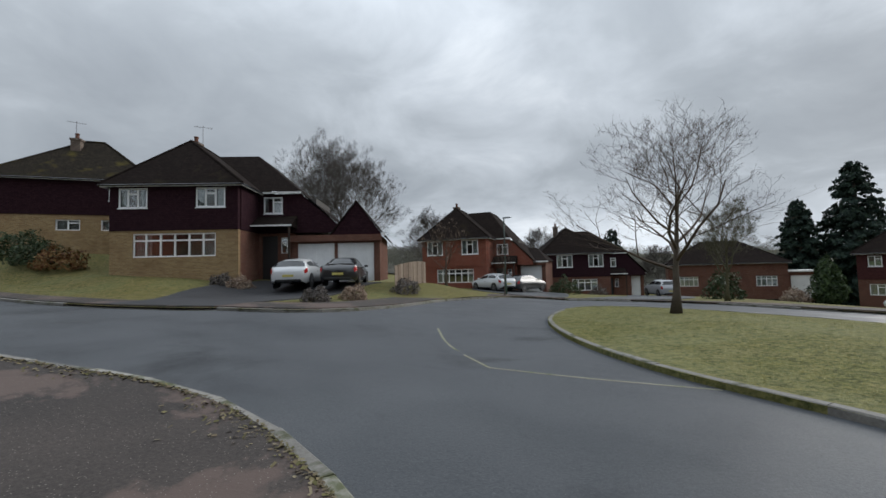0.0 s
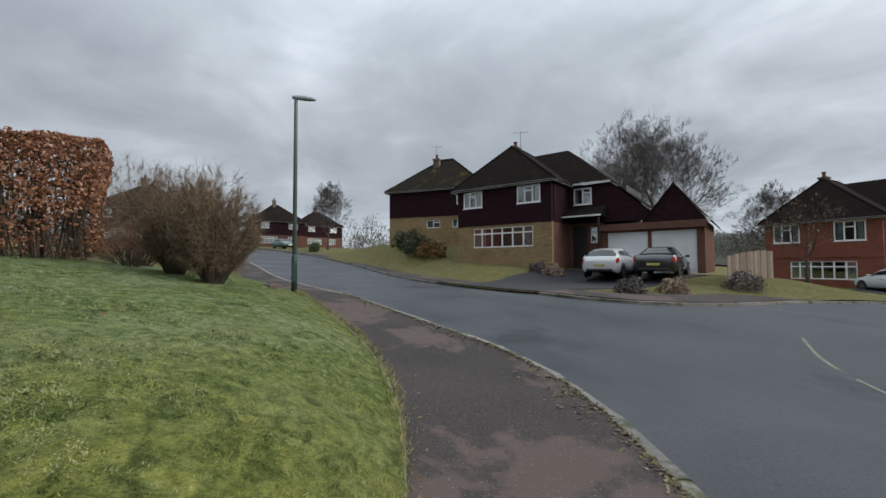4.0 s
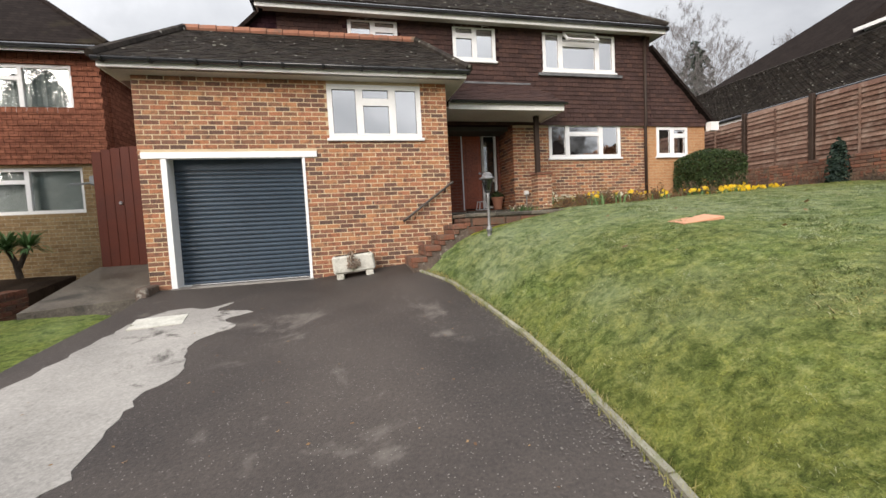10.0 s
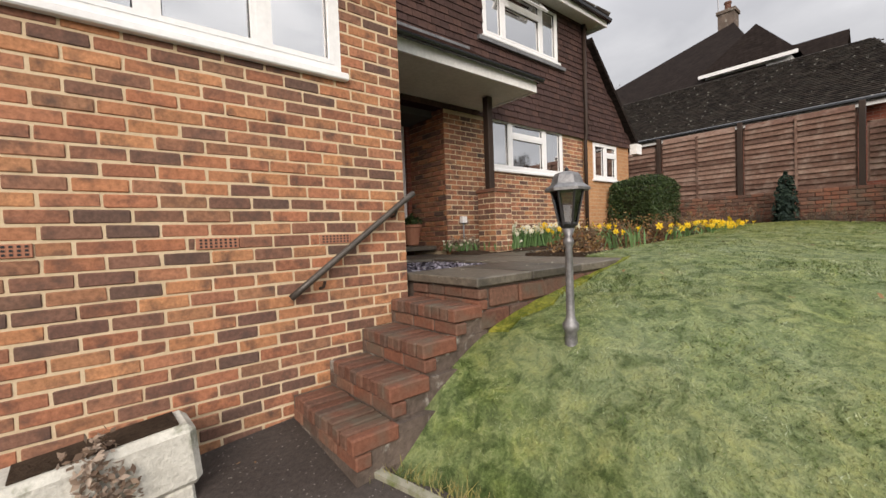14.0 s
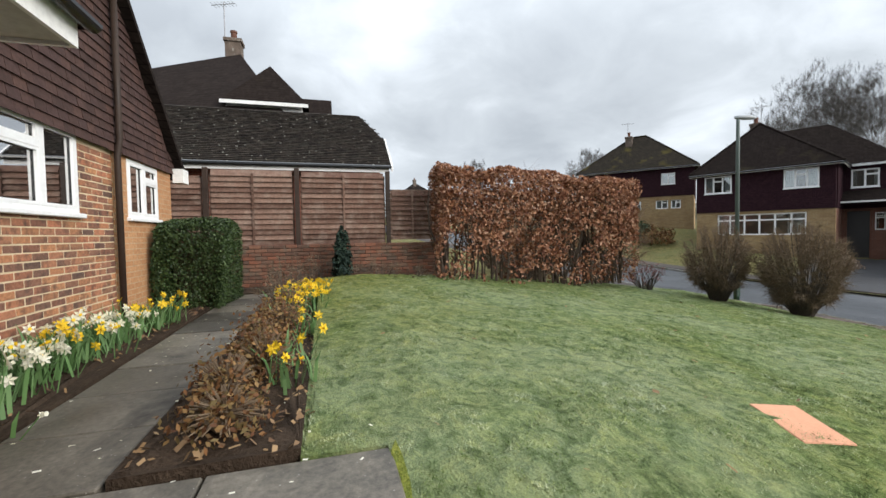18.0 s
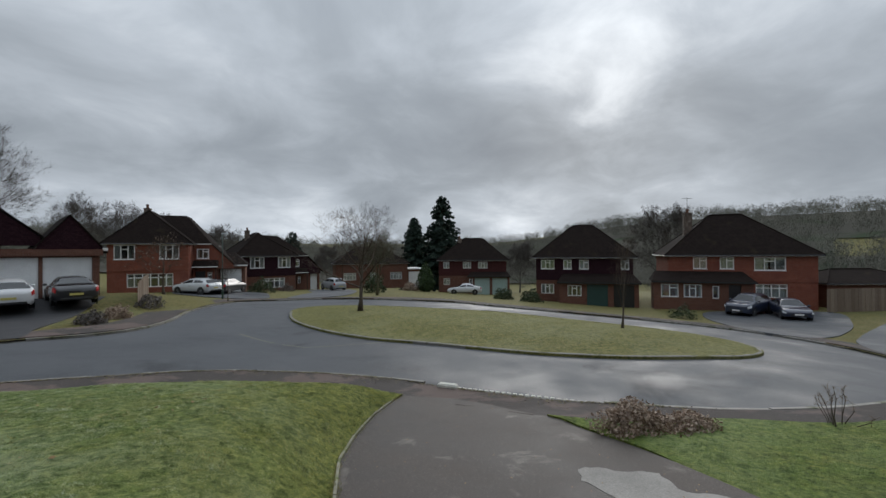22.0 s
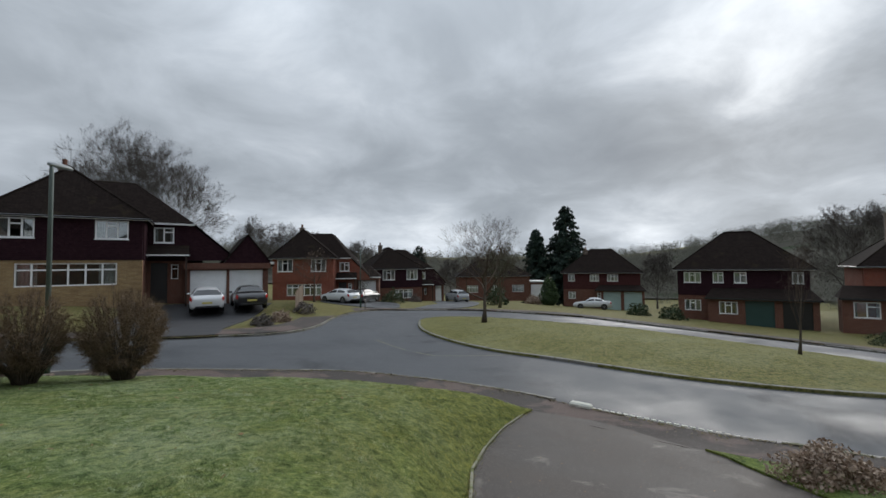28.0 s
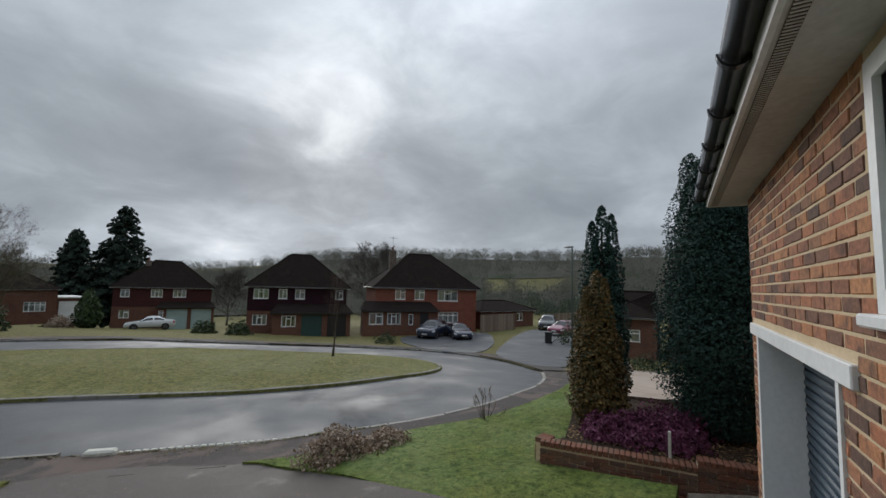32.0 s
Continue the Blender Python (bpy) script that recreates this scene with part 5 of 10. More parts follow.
# ---- the house with the roller door ----
def tile_field(poly, O, U, V, w=0.165, e=0.10, holes=(), lift=0.014, rng=None):
    """Plain tiles in overlapping rows over a polygon given in (u, v)."""
    rng = rng or random.Random(5)
    O, U, V = Vector(O), Vector(U), Vector(V)
    Nn = U.cross(V).normalized()
    us, vs_ = [p[0] for p in poly], [p[1] for p in poly]
    g = Geo()
    nv = int((max(vs_) - min(vs_)) / e) + 1
    nu = int((max(us) - min(us)) / w) + 2
    U0, V0 = np.meshgrid(np.arange(nu), np.arange(nv))
    uc = min(us) + (U0 + 0.5 * (V0 % 2)) * w
    vc = min(vs_) + (V0 + 0.5) * e
    ok = inside(poly, uc, vc)
    for h in holes:
        ok &= ~((uc > h[0] - 0.02) & (uc < h[1] + 0.02) & (vc > h[2] - 0.02) & (vc < h[3]))
    lo_u, hi_u = min(us), max(us)
    for u, v in zip(uc[ok], vc[ok]):
        a, b = max(lo_u, u - w / 2 + 0.003), min(hi_u, u + w / 2 - 0.003)
        for h in holes:
            if h[2] - 0.02 < v < h[3]:
                if u < h[0]:
                    b = min(b, h[0])
                if u > h[1]:
                    a = max(a, h[1])
        if b - a < 0.02:
            continue
        lf = lift + rng.uniform(-0.003, 0.004)
        dv = rng.uniform(-0.004, 0.004)
        p = [O + U * a + V * (v - e / 2 + dv) + Nn * lf, O + U * b + V * (v - e / 2 + dv) + Nn * (lf + rng.uniform(-0.002, 0.002)),
             O + U * b + V * (v + e / 2 + 0.03) + Nn * 0.002, O + U * a + V * (v + e / 2 + 0.03) + Nn * 0.002]
        q = [p[0] - Nn * 0.012, p[1] - Nn * 0.012]
        g.add([tuple(x) for x in p + q], [(0, 1, 2, 3), (0, 4, 5, 1), (0, 3, 4), (1, 5, 2)])
    return g


def bricks(parent, x0, x1, z0, z1, y, holes, own=None, seed=3, face=-1, mat_own="brick_red", mat_join="brick_red_joined", m=None):
    """Stretcher-bonded bricks proud of the mortar; those in `own` (x0, x1, z0, z1) are pieces of their own."""
    rng = random.Random(seed)
    L, Hh, J = 0.213, 0.063, 0.012
    joined = Geo()
    meshes = []
    for k in range(6):
        vs, fs = chamfer(-L / 2, L / 2, 0.0, 0.05, 0.0, Hh, 0.005)
        r2 = random.Random(k)
        vs = [(a + r2.uniform(-0.002, 0.002), b + r2.uniform(-0.0025, 0.0025), c + r2.uniform(-0.002, 0.002)) for a, b, c in vs]
        meshes.append(to_mesh("brick", Geo().add(vs, fs), M[mat_own]))
    nz = int((z1 - z0) / (Hh + J))
    for r in range(nz + 1):
        z = z0 + r * (Hh + J)
        if z + Hh > z1 + 0.02:
            break
        x = x0 - (L + J) * (0.5 if r % 2 else 0.0)
        while x < x1:
            a, b = max(x, x0), min(x + L, x1)
            segs = [(a, b)]
            for h in holes:
                if z + Hh > h[2] + 0.01 and z < h[3] - 0.01:
                    ns = []
                    for s, e in segs:
                        if e <= h[0] or s >= h[1]:
                            ns.append((s, e))
                        else:
                            if s < h[0]:
                                ns.append((s, h[0]))
                            if e > h[1]:
                                ns.append((h[1], e))
                    segs = ns
            for s, e in segs:
                if e - s < 0.03:
                    continue
                py = y - 0.0005 + rng.uniform(-0.0025, 0.002)
                if own and e - s > L - 0.001 and own[0] <= s and e <= own[1] and own[2] <= z <= own[3]:
                    ob = new("brick", meshes[rng.randrange(6)])
                    ob.parent = parent
                    ob.matrix_local = pose((s + e) / 2, py, z, rng.uniform(-0.6, 0.6), rng.uniform(-0.5, 0.5), rng.uniform(-0.5, 0.5))
                else:
                    vs, fs = chamfer(s, e, py, py + 0.05, z, z + Hh, 0.005)
                    joined.add([(p[0], p[1] + rng.uniform(-0.002, 0.002), p[2]) for p in vs], fs)
            x += L + J
    if m is not None:
        joined.move(m)
    ob = part("bricks", joined, M[mat_join], parent)
    ob["kind"] = "stuff"
    return ob


house = thing("detached_house", "brown tile-hung detached house with multicoloured brick garage wing", "house", pose(0, 0, 0))
G_DOOR = (-4.52, -2.40, -0.3, 2.08)
G_WIN = (-1.98, -0.39, 2.34, 3.24)
front = part("garage_front_wall", wall_panel(-4.82, 0.08, -0.3, 3.29, 0.004, 0.28, [G_DOOR, G_WIN]), M["mortar"], house, "multicoloured brick wall with buff mortar")
part("garage_side_wall", Geo().box(-0.18, 0.08, 0.28, 2.9, -0.3, 3.29), M["brick_far"], house)
part("garage_side_wall", Geo().box(-4.82, -4.56, 0.28, 6.0, -0.3, 3.29), M["brick_far"], house)
part("garage_floor", Geo().box(-4.56, -0.26, 0.28, 6, -0.4, -0.02), M["concrete"], house)
# roller door, recessed behind white jambs and a white lintel
slats = []
zz = 0.0
while zz < 2.06:
    h = 0.072 if zz < 1.84 else 0.24
    slats.append((zz, h))
    zz += h
# the backing sheet is black, so the shade between slats is in its colour
door = part("roller_door", Geo().box(-4.46, -2.44, 0.30, 0.31, -0.1, 2.1), M["car_trim"], house, "slate blue ribbed roller garage door")
for zz, h in slats:
    z0, z1 = zz + 0.003, zz + h - 0.006
    part("slat", Geo().prism([(0.2995, z0), (0.290, z0 + 0.003), (0.279, z0 + 0.018), (0.277, (z0 + z1) / 2), (0.279, z1 - 0.018), (0.290, z1 - 0.003), (0.2995, z1)], "x", -4.46, -2.44), M["door_grey"], door)
part("bottom_seal", Geo().box(-4.5, -2.42, 0.2, 0.30, -0.05, 0.025), M["white"], door, "white threshold strip")
part("door_jamb", Geo().box(-4.52, -4.44, -0.012, 0.285, -0.1, 2.08), M["white"], house, "white door jamb")
part("door_jamb", Geo().box(-2.445, -2.40, -0.012, 0.285, -0.1, 2.08), M["white"], house, "white door jamb")
part("lintel", Geo().box(-4.78, -2.2, -0.024, 0.1, 2.03, 2.13, 0.006), M["white"], house, "white painted lintel over the garage")
part("threshold", Geo().box(-4.52, -2.40, -0.06, 0.3, -0.06, 0.012), M["concrete"], house)
window(house, G_WIN[0], G_WIN[1], G_WIN[2], G_WIN[3], 0.0, [(1, False), (1.05, True), (0.95, False)], 0.07, 0.05, fanlight=0.32, glass="glass_sky", sash=0.032)
part("curtain", Geo().box(-2.1, -0.3, 0.5, 0.52, 2.2, 3.25), M["curtain"], house, "pale blind inside the window")
# air bricks
for x in (-2.03, -1.19, -0.49):
    g = Geo().box(x - 0.107, x + 0.107, -0.006, 0.02, 1.205, 1.268, 0.003)
    ab = part("air_brick", g, M["terracotta_pot"], house, "terracotta air brick")
    # black studs on the face stand in for the shade inside the holes
    q = Geo()
    for i in range(8):
        for j in range(3):
            q.box(x - 0.09 + i * 0.0245, x - 0.078 + i * 0.0245, -0.0085, -0.0055, 1.215 + j * 0.018, 1.225 + j * 0.018)
    part("vent_holes", q, M["car_trim"], ab)
# soffit, fascia, gutter and brackets over the garage wing
part("soffit", Geo().box(-5.08, 0.36, -0.295, 0.28, 3.292, 3.315), M["soffit"], house, "weathered white soffit")
vent = part("soffit_vent", Geo().box(-5.0, 0.3, -0.277, -0.227, 3.287, 3.291), M["gutter"], house, "dark slotted vent strip in the soffit")
vg = Geo()
for x in np.arange(-5.0, 0.3, 0.022):
    vg.box(x, x + 0.008, -0.275, -0.229, 3.285, 3.287)
part("vent_grille", vg, M["soffit"], vent)["kind"] = "stuff"
part("fascia", Geo().box(-5.1, 0.38, -0.317, -0.295, 3.29, 3.415), M["fascia"], house, "white fascia board")
part("fascia", Geo().box(0.36, 0.382, -0.295, 2.0, 3.29, 3.415), M["fascia"], house)
part("fascia", Geo().box(-5.1, -5.078, -0.295, 6.0, 3.29, 3.415), M["fascia"], house)
part("gutter_end_board", Geo().box(0.0, 0.36, 0.28, 2.0, 3.292, 3.315), M["soffit"], house)


def half_pipe(x0, x1, y, z, r=0.058):
    g = Geo()
    n = 8
    vs = []
    for x in (x0, x1):
        for rr in (r, r - 0.006):
            for k in range(n + 1):
                a = math.pi + math.pi * k / n
                vs.append((x, y + rr * math.cos(a), z + rr * math.sin(a)))
    s = n + 1
    fs = []
    for k in range(n):
        fs.append((k, k + 1, 2 * s + k + 1, 2 * s + k))
        fs.append((s + k, 3 * s + k, 3 * s + k + 1, s + k + 1))
    fs += [(0, 2 * s, 3 * s, s), (n, s + n, 3 * s + n, 2 * s + n)]
    fs += [tuple(list(range(s)) + list(reversed(range(s, 2 * s))))]
    return g.add(vs, fs)


gut = part("gutter", half_pipe(-5.12, 0.42, -0.372, 3.40), M["gutter"], house, "glossy black half-round gutter", True)
for x in np.arange(-5.0, 0.4, 0.6):
    ring = [(x + o, -0.372 + r * math.cos(math.pi + math.pi * k / 8), 3.40 + r * math.sin(math.pi + math.pi * k / 8)) for k in range(9) for o, r in ((-0.018, 0.06), (0.018, 0.06), (0.018, 0.07), (-0.018, 0.07))]
    g = Geo().add(ring, [(4 * k + c, 4 * k + (c + 1) % 4, 4 * k + 4 + (c + 1) % 4, 4 * k + 4 + c) for k in range(8) for c in range(4)] + [(3, 2, 1, 0), (32, 33, 34, 35)])
    part("gutter_bracket", g, M["gutter"], gut)
# garage wing roof
EZ, RZ, EY, RY = 3.42, 4.84, -0.367, 1.9
rf = Geo()
rf.add([(-5.14, EY, EZ), (0.42, EY, EZ), (-0.04, RY, RZ), (-4.57, RY, RZ), (0.42, 2.0, EZ), (-5.14, 6.0, EZ), (-4.57, 6.0, RZ), (-0.04, 2.0, RZ)],
       [(0, 1, 2, 3), (1, 4, 7, 2), (0, 3, 6, 5), (3, 2, 7, 6)])
roofg = part("garage_roof", rf, M["roof_far"], house, "dark plain-tiled roof with terracotta ridge")
sl = Vector((0, RY - EY, RZ - EZ)).normalized()
slen = math.hypot(RY - EY, RZ - EZ)
t = part("roof_tiles", tile_field([(0, 0), (5.56, 0), (5.10, slen), (0.57, slen)], (-5.14, EY, EZ), (1, 0, 0), sl), M["roof"], roofg)
t["kind"] = "stuff"
for A, B in (((-5.14, EY, EZ + 0.02), (-4.57, RY, RZ + 0.03)), ((0.42, EY, EZ + 0.02), (-0.04, RY, RZ + 0.03))):
    ridge_caps(roofg, A, B, M["roof"], 0.07)
rg = Geo()
for i in range(15):
    x0 = -4.6 + i * 0.305
    rg.tube([(x0, RY, RZ - 0.01), (x0 + 0.29, RY, RZ - 0.005)], [0.105, 0.11], 8)
part("ridge_tiles", rg, M["ridge"], roofg, "pinkish terracotta ridge tiles")

# main block
U_WINS = [(-1.48, -0.41, 4.58, 5.31, [(1, False), (1, True)]), (0.85, 1.88, 4.52, 5.31, [(1, True), (1, False)]), (3.09, 5.08, 4.36, 5.30, [(0.7, False), (1.5, True), (0.75, False)])]
L_WIN = (3.2, 5.22, 2.28, 3.12)
S_WIN = (6.31, 7.29, 2.29, 3.05)
part("upper_wall", wall_panel(-2.9, 6.12, 3.08, 5.52, 2.0, 2.25, [w[:4] for w in U_WINS]), M["tile_wall"], house, "dark brown tile-hung upper wall")
hung = part("hung_tiles", tile_field([(-2.9, 3.06), (6.12, 3.06), (6.12, 5.34), (-2.9, 5.34)], (0, 2.0, 0), (1, 0, 0), (0, 0, 1), 0.165, 0.105, holes=[w[:4] for w in U_WINS], lift=0.022), M["tile_dark"], house, "rows of dark brown clay tiles")
hung["kind"] = "stuff"
for w in U_WINS:
    window(house, *w[:4], 1.985, w[4], 0.07, 0.046, glass="glass_sky", sash=0.03)
    part("curtain", Geo().box(w[0] - 0.1, w[1] + 0.1, 2.6, 2.62, w[2] - 0.1, w[3] + 0.1), M["curtain"], house, "pale room behind the window")
fan = part("open_fanlight", Geo().box(-0.44, 0.44, -0.02, 0.02, -0.30, -0.255).box(-0.44, 0.44, -0.02, 0.02, -0.045, 0.0).box(-0.44, -0.395, -0.02, 0.02, -0.255, -0.045).box(0.395, 0.44, -0.02, 0.02, -0.255, -0.045).move(pose(4.06, 1.955, 5.275, -38)), M["white"], house, "white fanlight standing open")
part("pane", Geo().box(-0.395, 0.395, -0.004, 0.004, -0.255, -0.045).move(pose(4.06, 1.955, 5.275, -38)), M["glass_sky"], fan).visible_shadow = False
part("lead_flashing", Geo().box(2.95, 5.25, 1.93, 1.985, 4.24, 4.30), M["silver_post"], house)
part("lower_wall", wall_panel(2.258, 5.95, 0.6, 3.08, 2.044, 2.3, [L_WIN]), M["mortar"], house, "multicoloured brick lower wall")
bricks(house, 2.246, 5.95, 0.93, 3.06, 2.04, [L_WIN], seed=8)
window(house, *L_WIN, 2.03, [(0.75, False), (1.4, True), (0.85, False)], 0.07, 0.046, glass="glass_sky", sash=0.03)
part("curtain", Geo().box(3.1, 5.3, 2.9, 2.92, 2.2, 3.1), M["curtain"], house, "pale wall of the room inside")
part("gable_wall", wall_panel(5.95, 7.86, 0.6, 3.08, 2.03, 2.3, [S_WIN]), M["brick_gable"], house, "smooth orange brick side extension")
window(house, *S_WIN, 2.02, [(1, False), (1, True)], 0.07, 0.046, glass="glass_sky", sash=0.03)
part("curtain", Geo().box(6.2, 7.4, 2.9, 2.92, 2.2, 3.1), M["curtain"], house)
part("gable_upper_wall", Geo().prism([(6.12, 3.08), (7.86, 3.08), (7.86, 3.2), (6.12, 4.98)], "y", 2.0, 2.25), M["tile_wall"], house)
t = part("hung_tiles", tile_field([(6.12, 3.06), (7.9, 3.06), (7.9, 3.2), (6.12, 4.98)], (0, 2.0, 0), (1, 0, 0), (0, 0, 1), 0.165, 0.105, lift=0.022), M["tile_dark"], house)
t["kind"] = "stuff"
cat = Geo().add([(6.1, 1.86, 5.08), (8.12, 1.86, 3.10), (8.12, 9.0, 3.10), (6.1, 9.0, 5.08), (6.1, 1.86, 4.98), (8.12, 1.86, 3.0), (8.12, 9.0, 3.0), (6.1, 9.0, 4.98)],
                [(0, 1, 2, 3), (7, 6, 5, 4), (0, 4, 5, 1), (1, 5, 6, 2), (2, 6, 7, 3), (3, 7, 4, 0)])
part("catslide_roof", cat, M["roof_far"], house, "roof sloping low over the side extension")
part("barge_end", Geo().box(7.88, 8.14, 1.84, 2.0, 2.93, 3.16), M["fascia"], house)
part("side_wall", Geo().box(7.61, 7.86, 2.3, 9.0, 0.6, 3.1), M["brick_gable"], house)
part("side_wall", Geo().box(-2.9, -2.65, 2.25, 9.0, 3.0, 5.52), M["tile_wall"], house)
part("side_wall", Geo().box(5.87, 6.12, 2.25, 9.0, 3.0, 5.52), M["tile_wall"], house)
part("back_wall", Geo().box(-2.9, 6.12, 8.75, 9.0, 0.0, 5.52), M["brick_far"], house)
part("upper_floor", Geo().box(-2.65, 7.6, 2.3, 8.75, 3.0, 3.2), M["room_dark"], house)
part("ceiling_board", Geo().box(-2.64, 5.86, 2.26, 8.74, 5.40, 5.46), M["room_dark"], house)
part("inner_wall", Geo().box(-2.6, 5.8, 4.2, 4.3, 0.6, 5.38), M["room_dark"], house)
part("left_verge_wall", Geo().prism([(-2.9, 3.6), (-2.9, 5.6), (-3.9, 4.6), (-3.9, 3.6)], "y", 2.02, 2.25), M["tile_wall"], house)
part("left_catslide_roof", Geo().add([(-2.8, 1.9, 5.75), (-4.2, 1.9, 4.4), (-4.2, 9, 4.4), (-2.8, 9, 5.75), (-2.8, 1.9, 5.65), (-4.2, 1.9, 4.3), (-4.2, 9, 4.3), (-2.8, 9, 5.65)],
     [(0, 1, 2, 3), (7, 6, 5, 4), (0, 4, 5, 1), (1, 5, 6, 2), (2, 6, 7, 3), (3, 7, 4, 0)]), M["roof_far"], house)
# main roof
g, P = hip_roof(-2.9, 5.98, 2.0, 9.0, 5.47, 3.2, 3.3, 3.9, 0.37)
mr = part("main_roof", g, M["roof_far"], house, "dark hipped plain-tiled roof")
run = Vector((0, P[4][1] - P[0][1], P[4][2] - P[0][2]))
t = part("roof_tiles", tile_field([(0, 0), (P[1][0] - P[0][0], 0), (P[5][0] - P[0][0], run.length), (P[4][0] - P[0][0], run.length)], P[0], (1, 0, 0), run.normalized()), M["roof"], mr)
t["kind"] = "stuff"
ridge_caps(mr, P[4], P[5], M["roof"])
ridge_caps(mr, P[1], P[5], M["roof"], 0.075)
ridge_caps(mr, P[0], P[4], M["roof"], 0.075)
ridge_caps(mr, P[2], P[5], M["roof"], 0.075)
eaves(house, P, 0.10, 0.11)
part("soffit", Geo().box(-3.2, 6.3, 1.69, 1.976, 5.325, 5.345), M["soffit"], house)
part("soffit", Geo().box(6.15, 6.3, 1.976, 9.0, 5.325, 5.345), M["soffit"], house)
# a back wing whose eaves show over the garage roof
bw = Geo().box(-6.2, -3.0, 6.2, 10.0, 3.3, 5.0)
part("back_wing", bw, M["tile_wall"], house)
g, P2 = hip_roof(-6.2, -2.0, 6.2, 10.0, 5.1, 1.7, 1.9, 1.9, 0.45)
part("back_wing_roof", g, M["roof_far"], house)
eaves(house, P2)
part("garage_back_wall", Geo().box(-4.82, -2.9, 6.0, 6.25, -0.3, 4.3), M["brick_far"], house)
# down pipe
part("downpipe", Geo().tube([(5.92, 1.93, 5.30), (5.92, 1.93, 3.2), (5.92, 1.96, 3.0), (5.92, 1.96, 0.95)], 0.038, 8), M["dark_timber"], house, "dark brown downpipe", True)
# porch
part("porch_back_wall", wall_panel(0.0, 2.25, 0.6, 3.2, 2.9, 3.1, [(1.2, 2.18, 1.12, 3.08)]), M["brick_far"], house)
part("porch_side_wall", Geo().box(2.258, 2.45, 2.30, 2.9, 0.6, 3.15), M["mortar"], house)
bricks(house, 2.05, 2.9, 1.0, 3.08, 0, [], seed=21, m=Matrix.Translation((2.241, 0, 0)) @ pose(0, 0, 0, 0, 0, -90) @ Matrix.Translation((-4.95, 0, 0)))
dr = part("front_door", Geo().box(1.24, 1.74, 2.94, 2.99, 1.15, 3.05, 0.006).box(1.32, 1.66, 2.925, 2.94, 1.3, 1.95, 0.006).box(1.32, 1.66, 2.925, 2.94, 2.1, 2.9, 0.006), M["door_wood"], house, "varnished red-brown front door")
part("door_handle", Geo().tube([(1.68, 2.9, 2.05), (1.68, 2.94, 2.05)], 0.03, 8), M["alloy"], dr)
window(house, 1.76, 2.16, 1.15, 3.05, 2.93, [(1, True)], 0.06, 0.055, sill=False, fanlight=0.62, name="sidelight")
part("door_frame", Geo().box(1.2, 1.24, 2.92, 3.0, 1.12, 3.08).box(1.2, 2.18, 2.92, 3.0, 3.05, 3.09), M["white"], house)
part("canopy", Geo().box(0.03, 2.95, 0.95, 2.9, 3.14, 3.17), M["soffit"], house, "white boarded porch ceiling")
part("canopy_fascia", Geo().box(0.385, 2.98, 0.92, 0.945, 3.12, 3.27).box(2.955, 2.98, 0.945, 2.0, 3.12, 3.27), M["fascia"], house, "white canopy fascia")
part("canopy_gutter", half_pipe(0.42, 3.02, 0.86, 3.28, 0.05), M["gutter"], house)
cs = Vector((0, 1.12, 0.42)).normalized()
CRZ = 4.0
cr = part("canopy_roof", Geo().add([(0.4, 0.88, 3.26), (3.05, 0.88, 3.26), (2.7, 1.96, CRZ), (0.4, 1.96, CRZ), (3.05, 1.96, 3.26)], [(0, 1, 2, 3), (1, 4, 2)]), M["roof_far"], house, "small brown tiled hipped roof over the porch")
cv = Vector((0, 1.08, CRZ - 3.26))
part("canopy_tiles", tile_field([(0, 0), (2.65, 0), (2.3, cv.length), (0, cv.length)], (0.4, 0.88, 3.265), (1, 0, 0), cv.normalized()), M["tile_dark"], cr)["kind"] = "stuff"
part("canopy_flashing", Geo().box(0.4, 2.7, 1.90, 1.975, CRZ - 0.015, CRZ + 0.025), M["silver_post"], cr)
t = part("roof_tiles", tile_field([(0, 0), (2.65, 0), (2.3, 1.19), (0, 1.19)], (0.4, 0.88, 3.27), (1, 0, 0), cs), M["roof"], house)
t["kind"] = "stuff"
rg = Geo()
for i in range(8):
    rg.tube([(0.45 + i * 0.29, 1.94, 3.68), (0.73 + i * 0.29, 1.94, 3.685)], [0.085, 0.09], 8)
part("ridge_tiles", rg, M["ridge"], house)
part("porch_post", Geo().box(2.53, 2.63, 1.42, 1.52, 1.84, 3.14, 0.006), M["dark_timber"], house, "dark timber porch post")
pier = part("porch_pier", Geo().box(2.494, 2.826, 1.304, 1.636, 0.7, 1.80), M["mortar"], house, "low brick pier under the porch post")
for rot, c in ((0, (0, 0)), (90, (0, 0)), (-90, (0, 0)), (180, (0, 0))):
    mm = Matrix.Translation((2.66, 1.47, 0)) @ pose(0, 0, 0, 0, 0, rot) @ Matrix.Translation((-2.66, -1.47, 0))
    bricks(pier, 2.495, 2.825, 0.98, 1.80, 1.30, [], seed=30 + rot, m=mm)
part("pier_cap", Geo().box(2.47, 2.85, 1.28, 1.66, 1.80, 1.85, 0.008), M["step_brick"], pier)
# handrail by the steps
hr = part("handrail", Geo().tube([(-0.82, -0.055, 0.885), (-0.70, -0.065, 0.975), (0.03, -0.065, 1.495), (0.12, -0.065, 1.555)], 0.022, 10), M["rail_metal"], house, "dull grey-brown metal handrail", True)
for x, z in ((-0.6, 0.98), (-0.03, 1.44)):
    part("rail_bracket", Geo().tube([(x, -0.06, z - 0.01), (x - 0.01, -0.05, z - 0.05), (x - 0.01, 0.0, z - 0.06)], 0.010, 6), M["dark_timber"], hr)

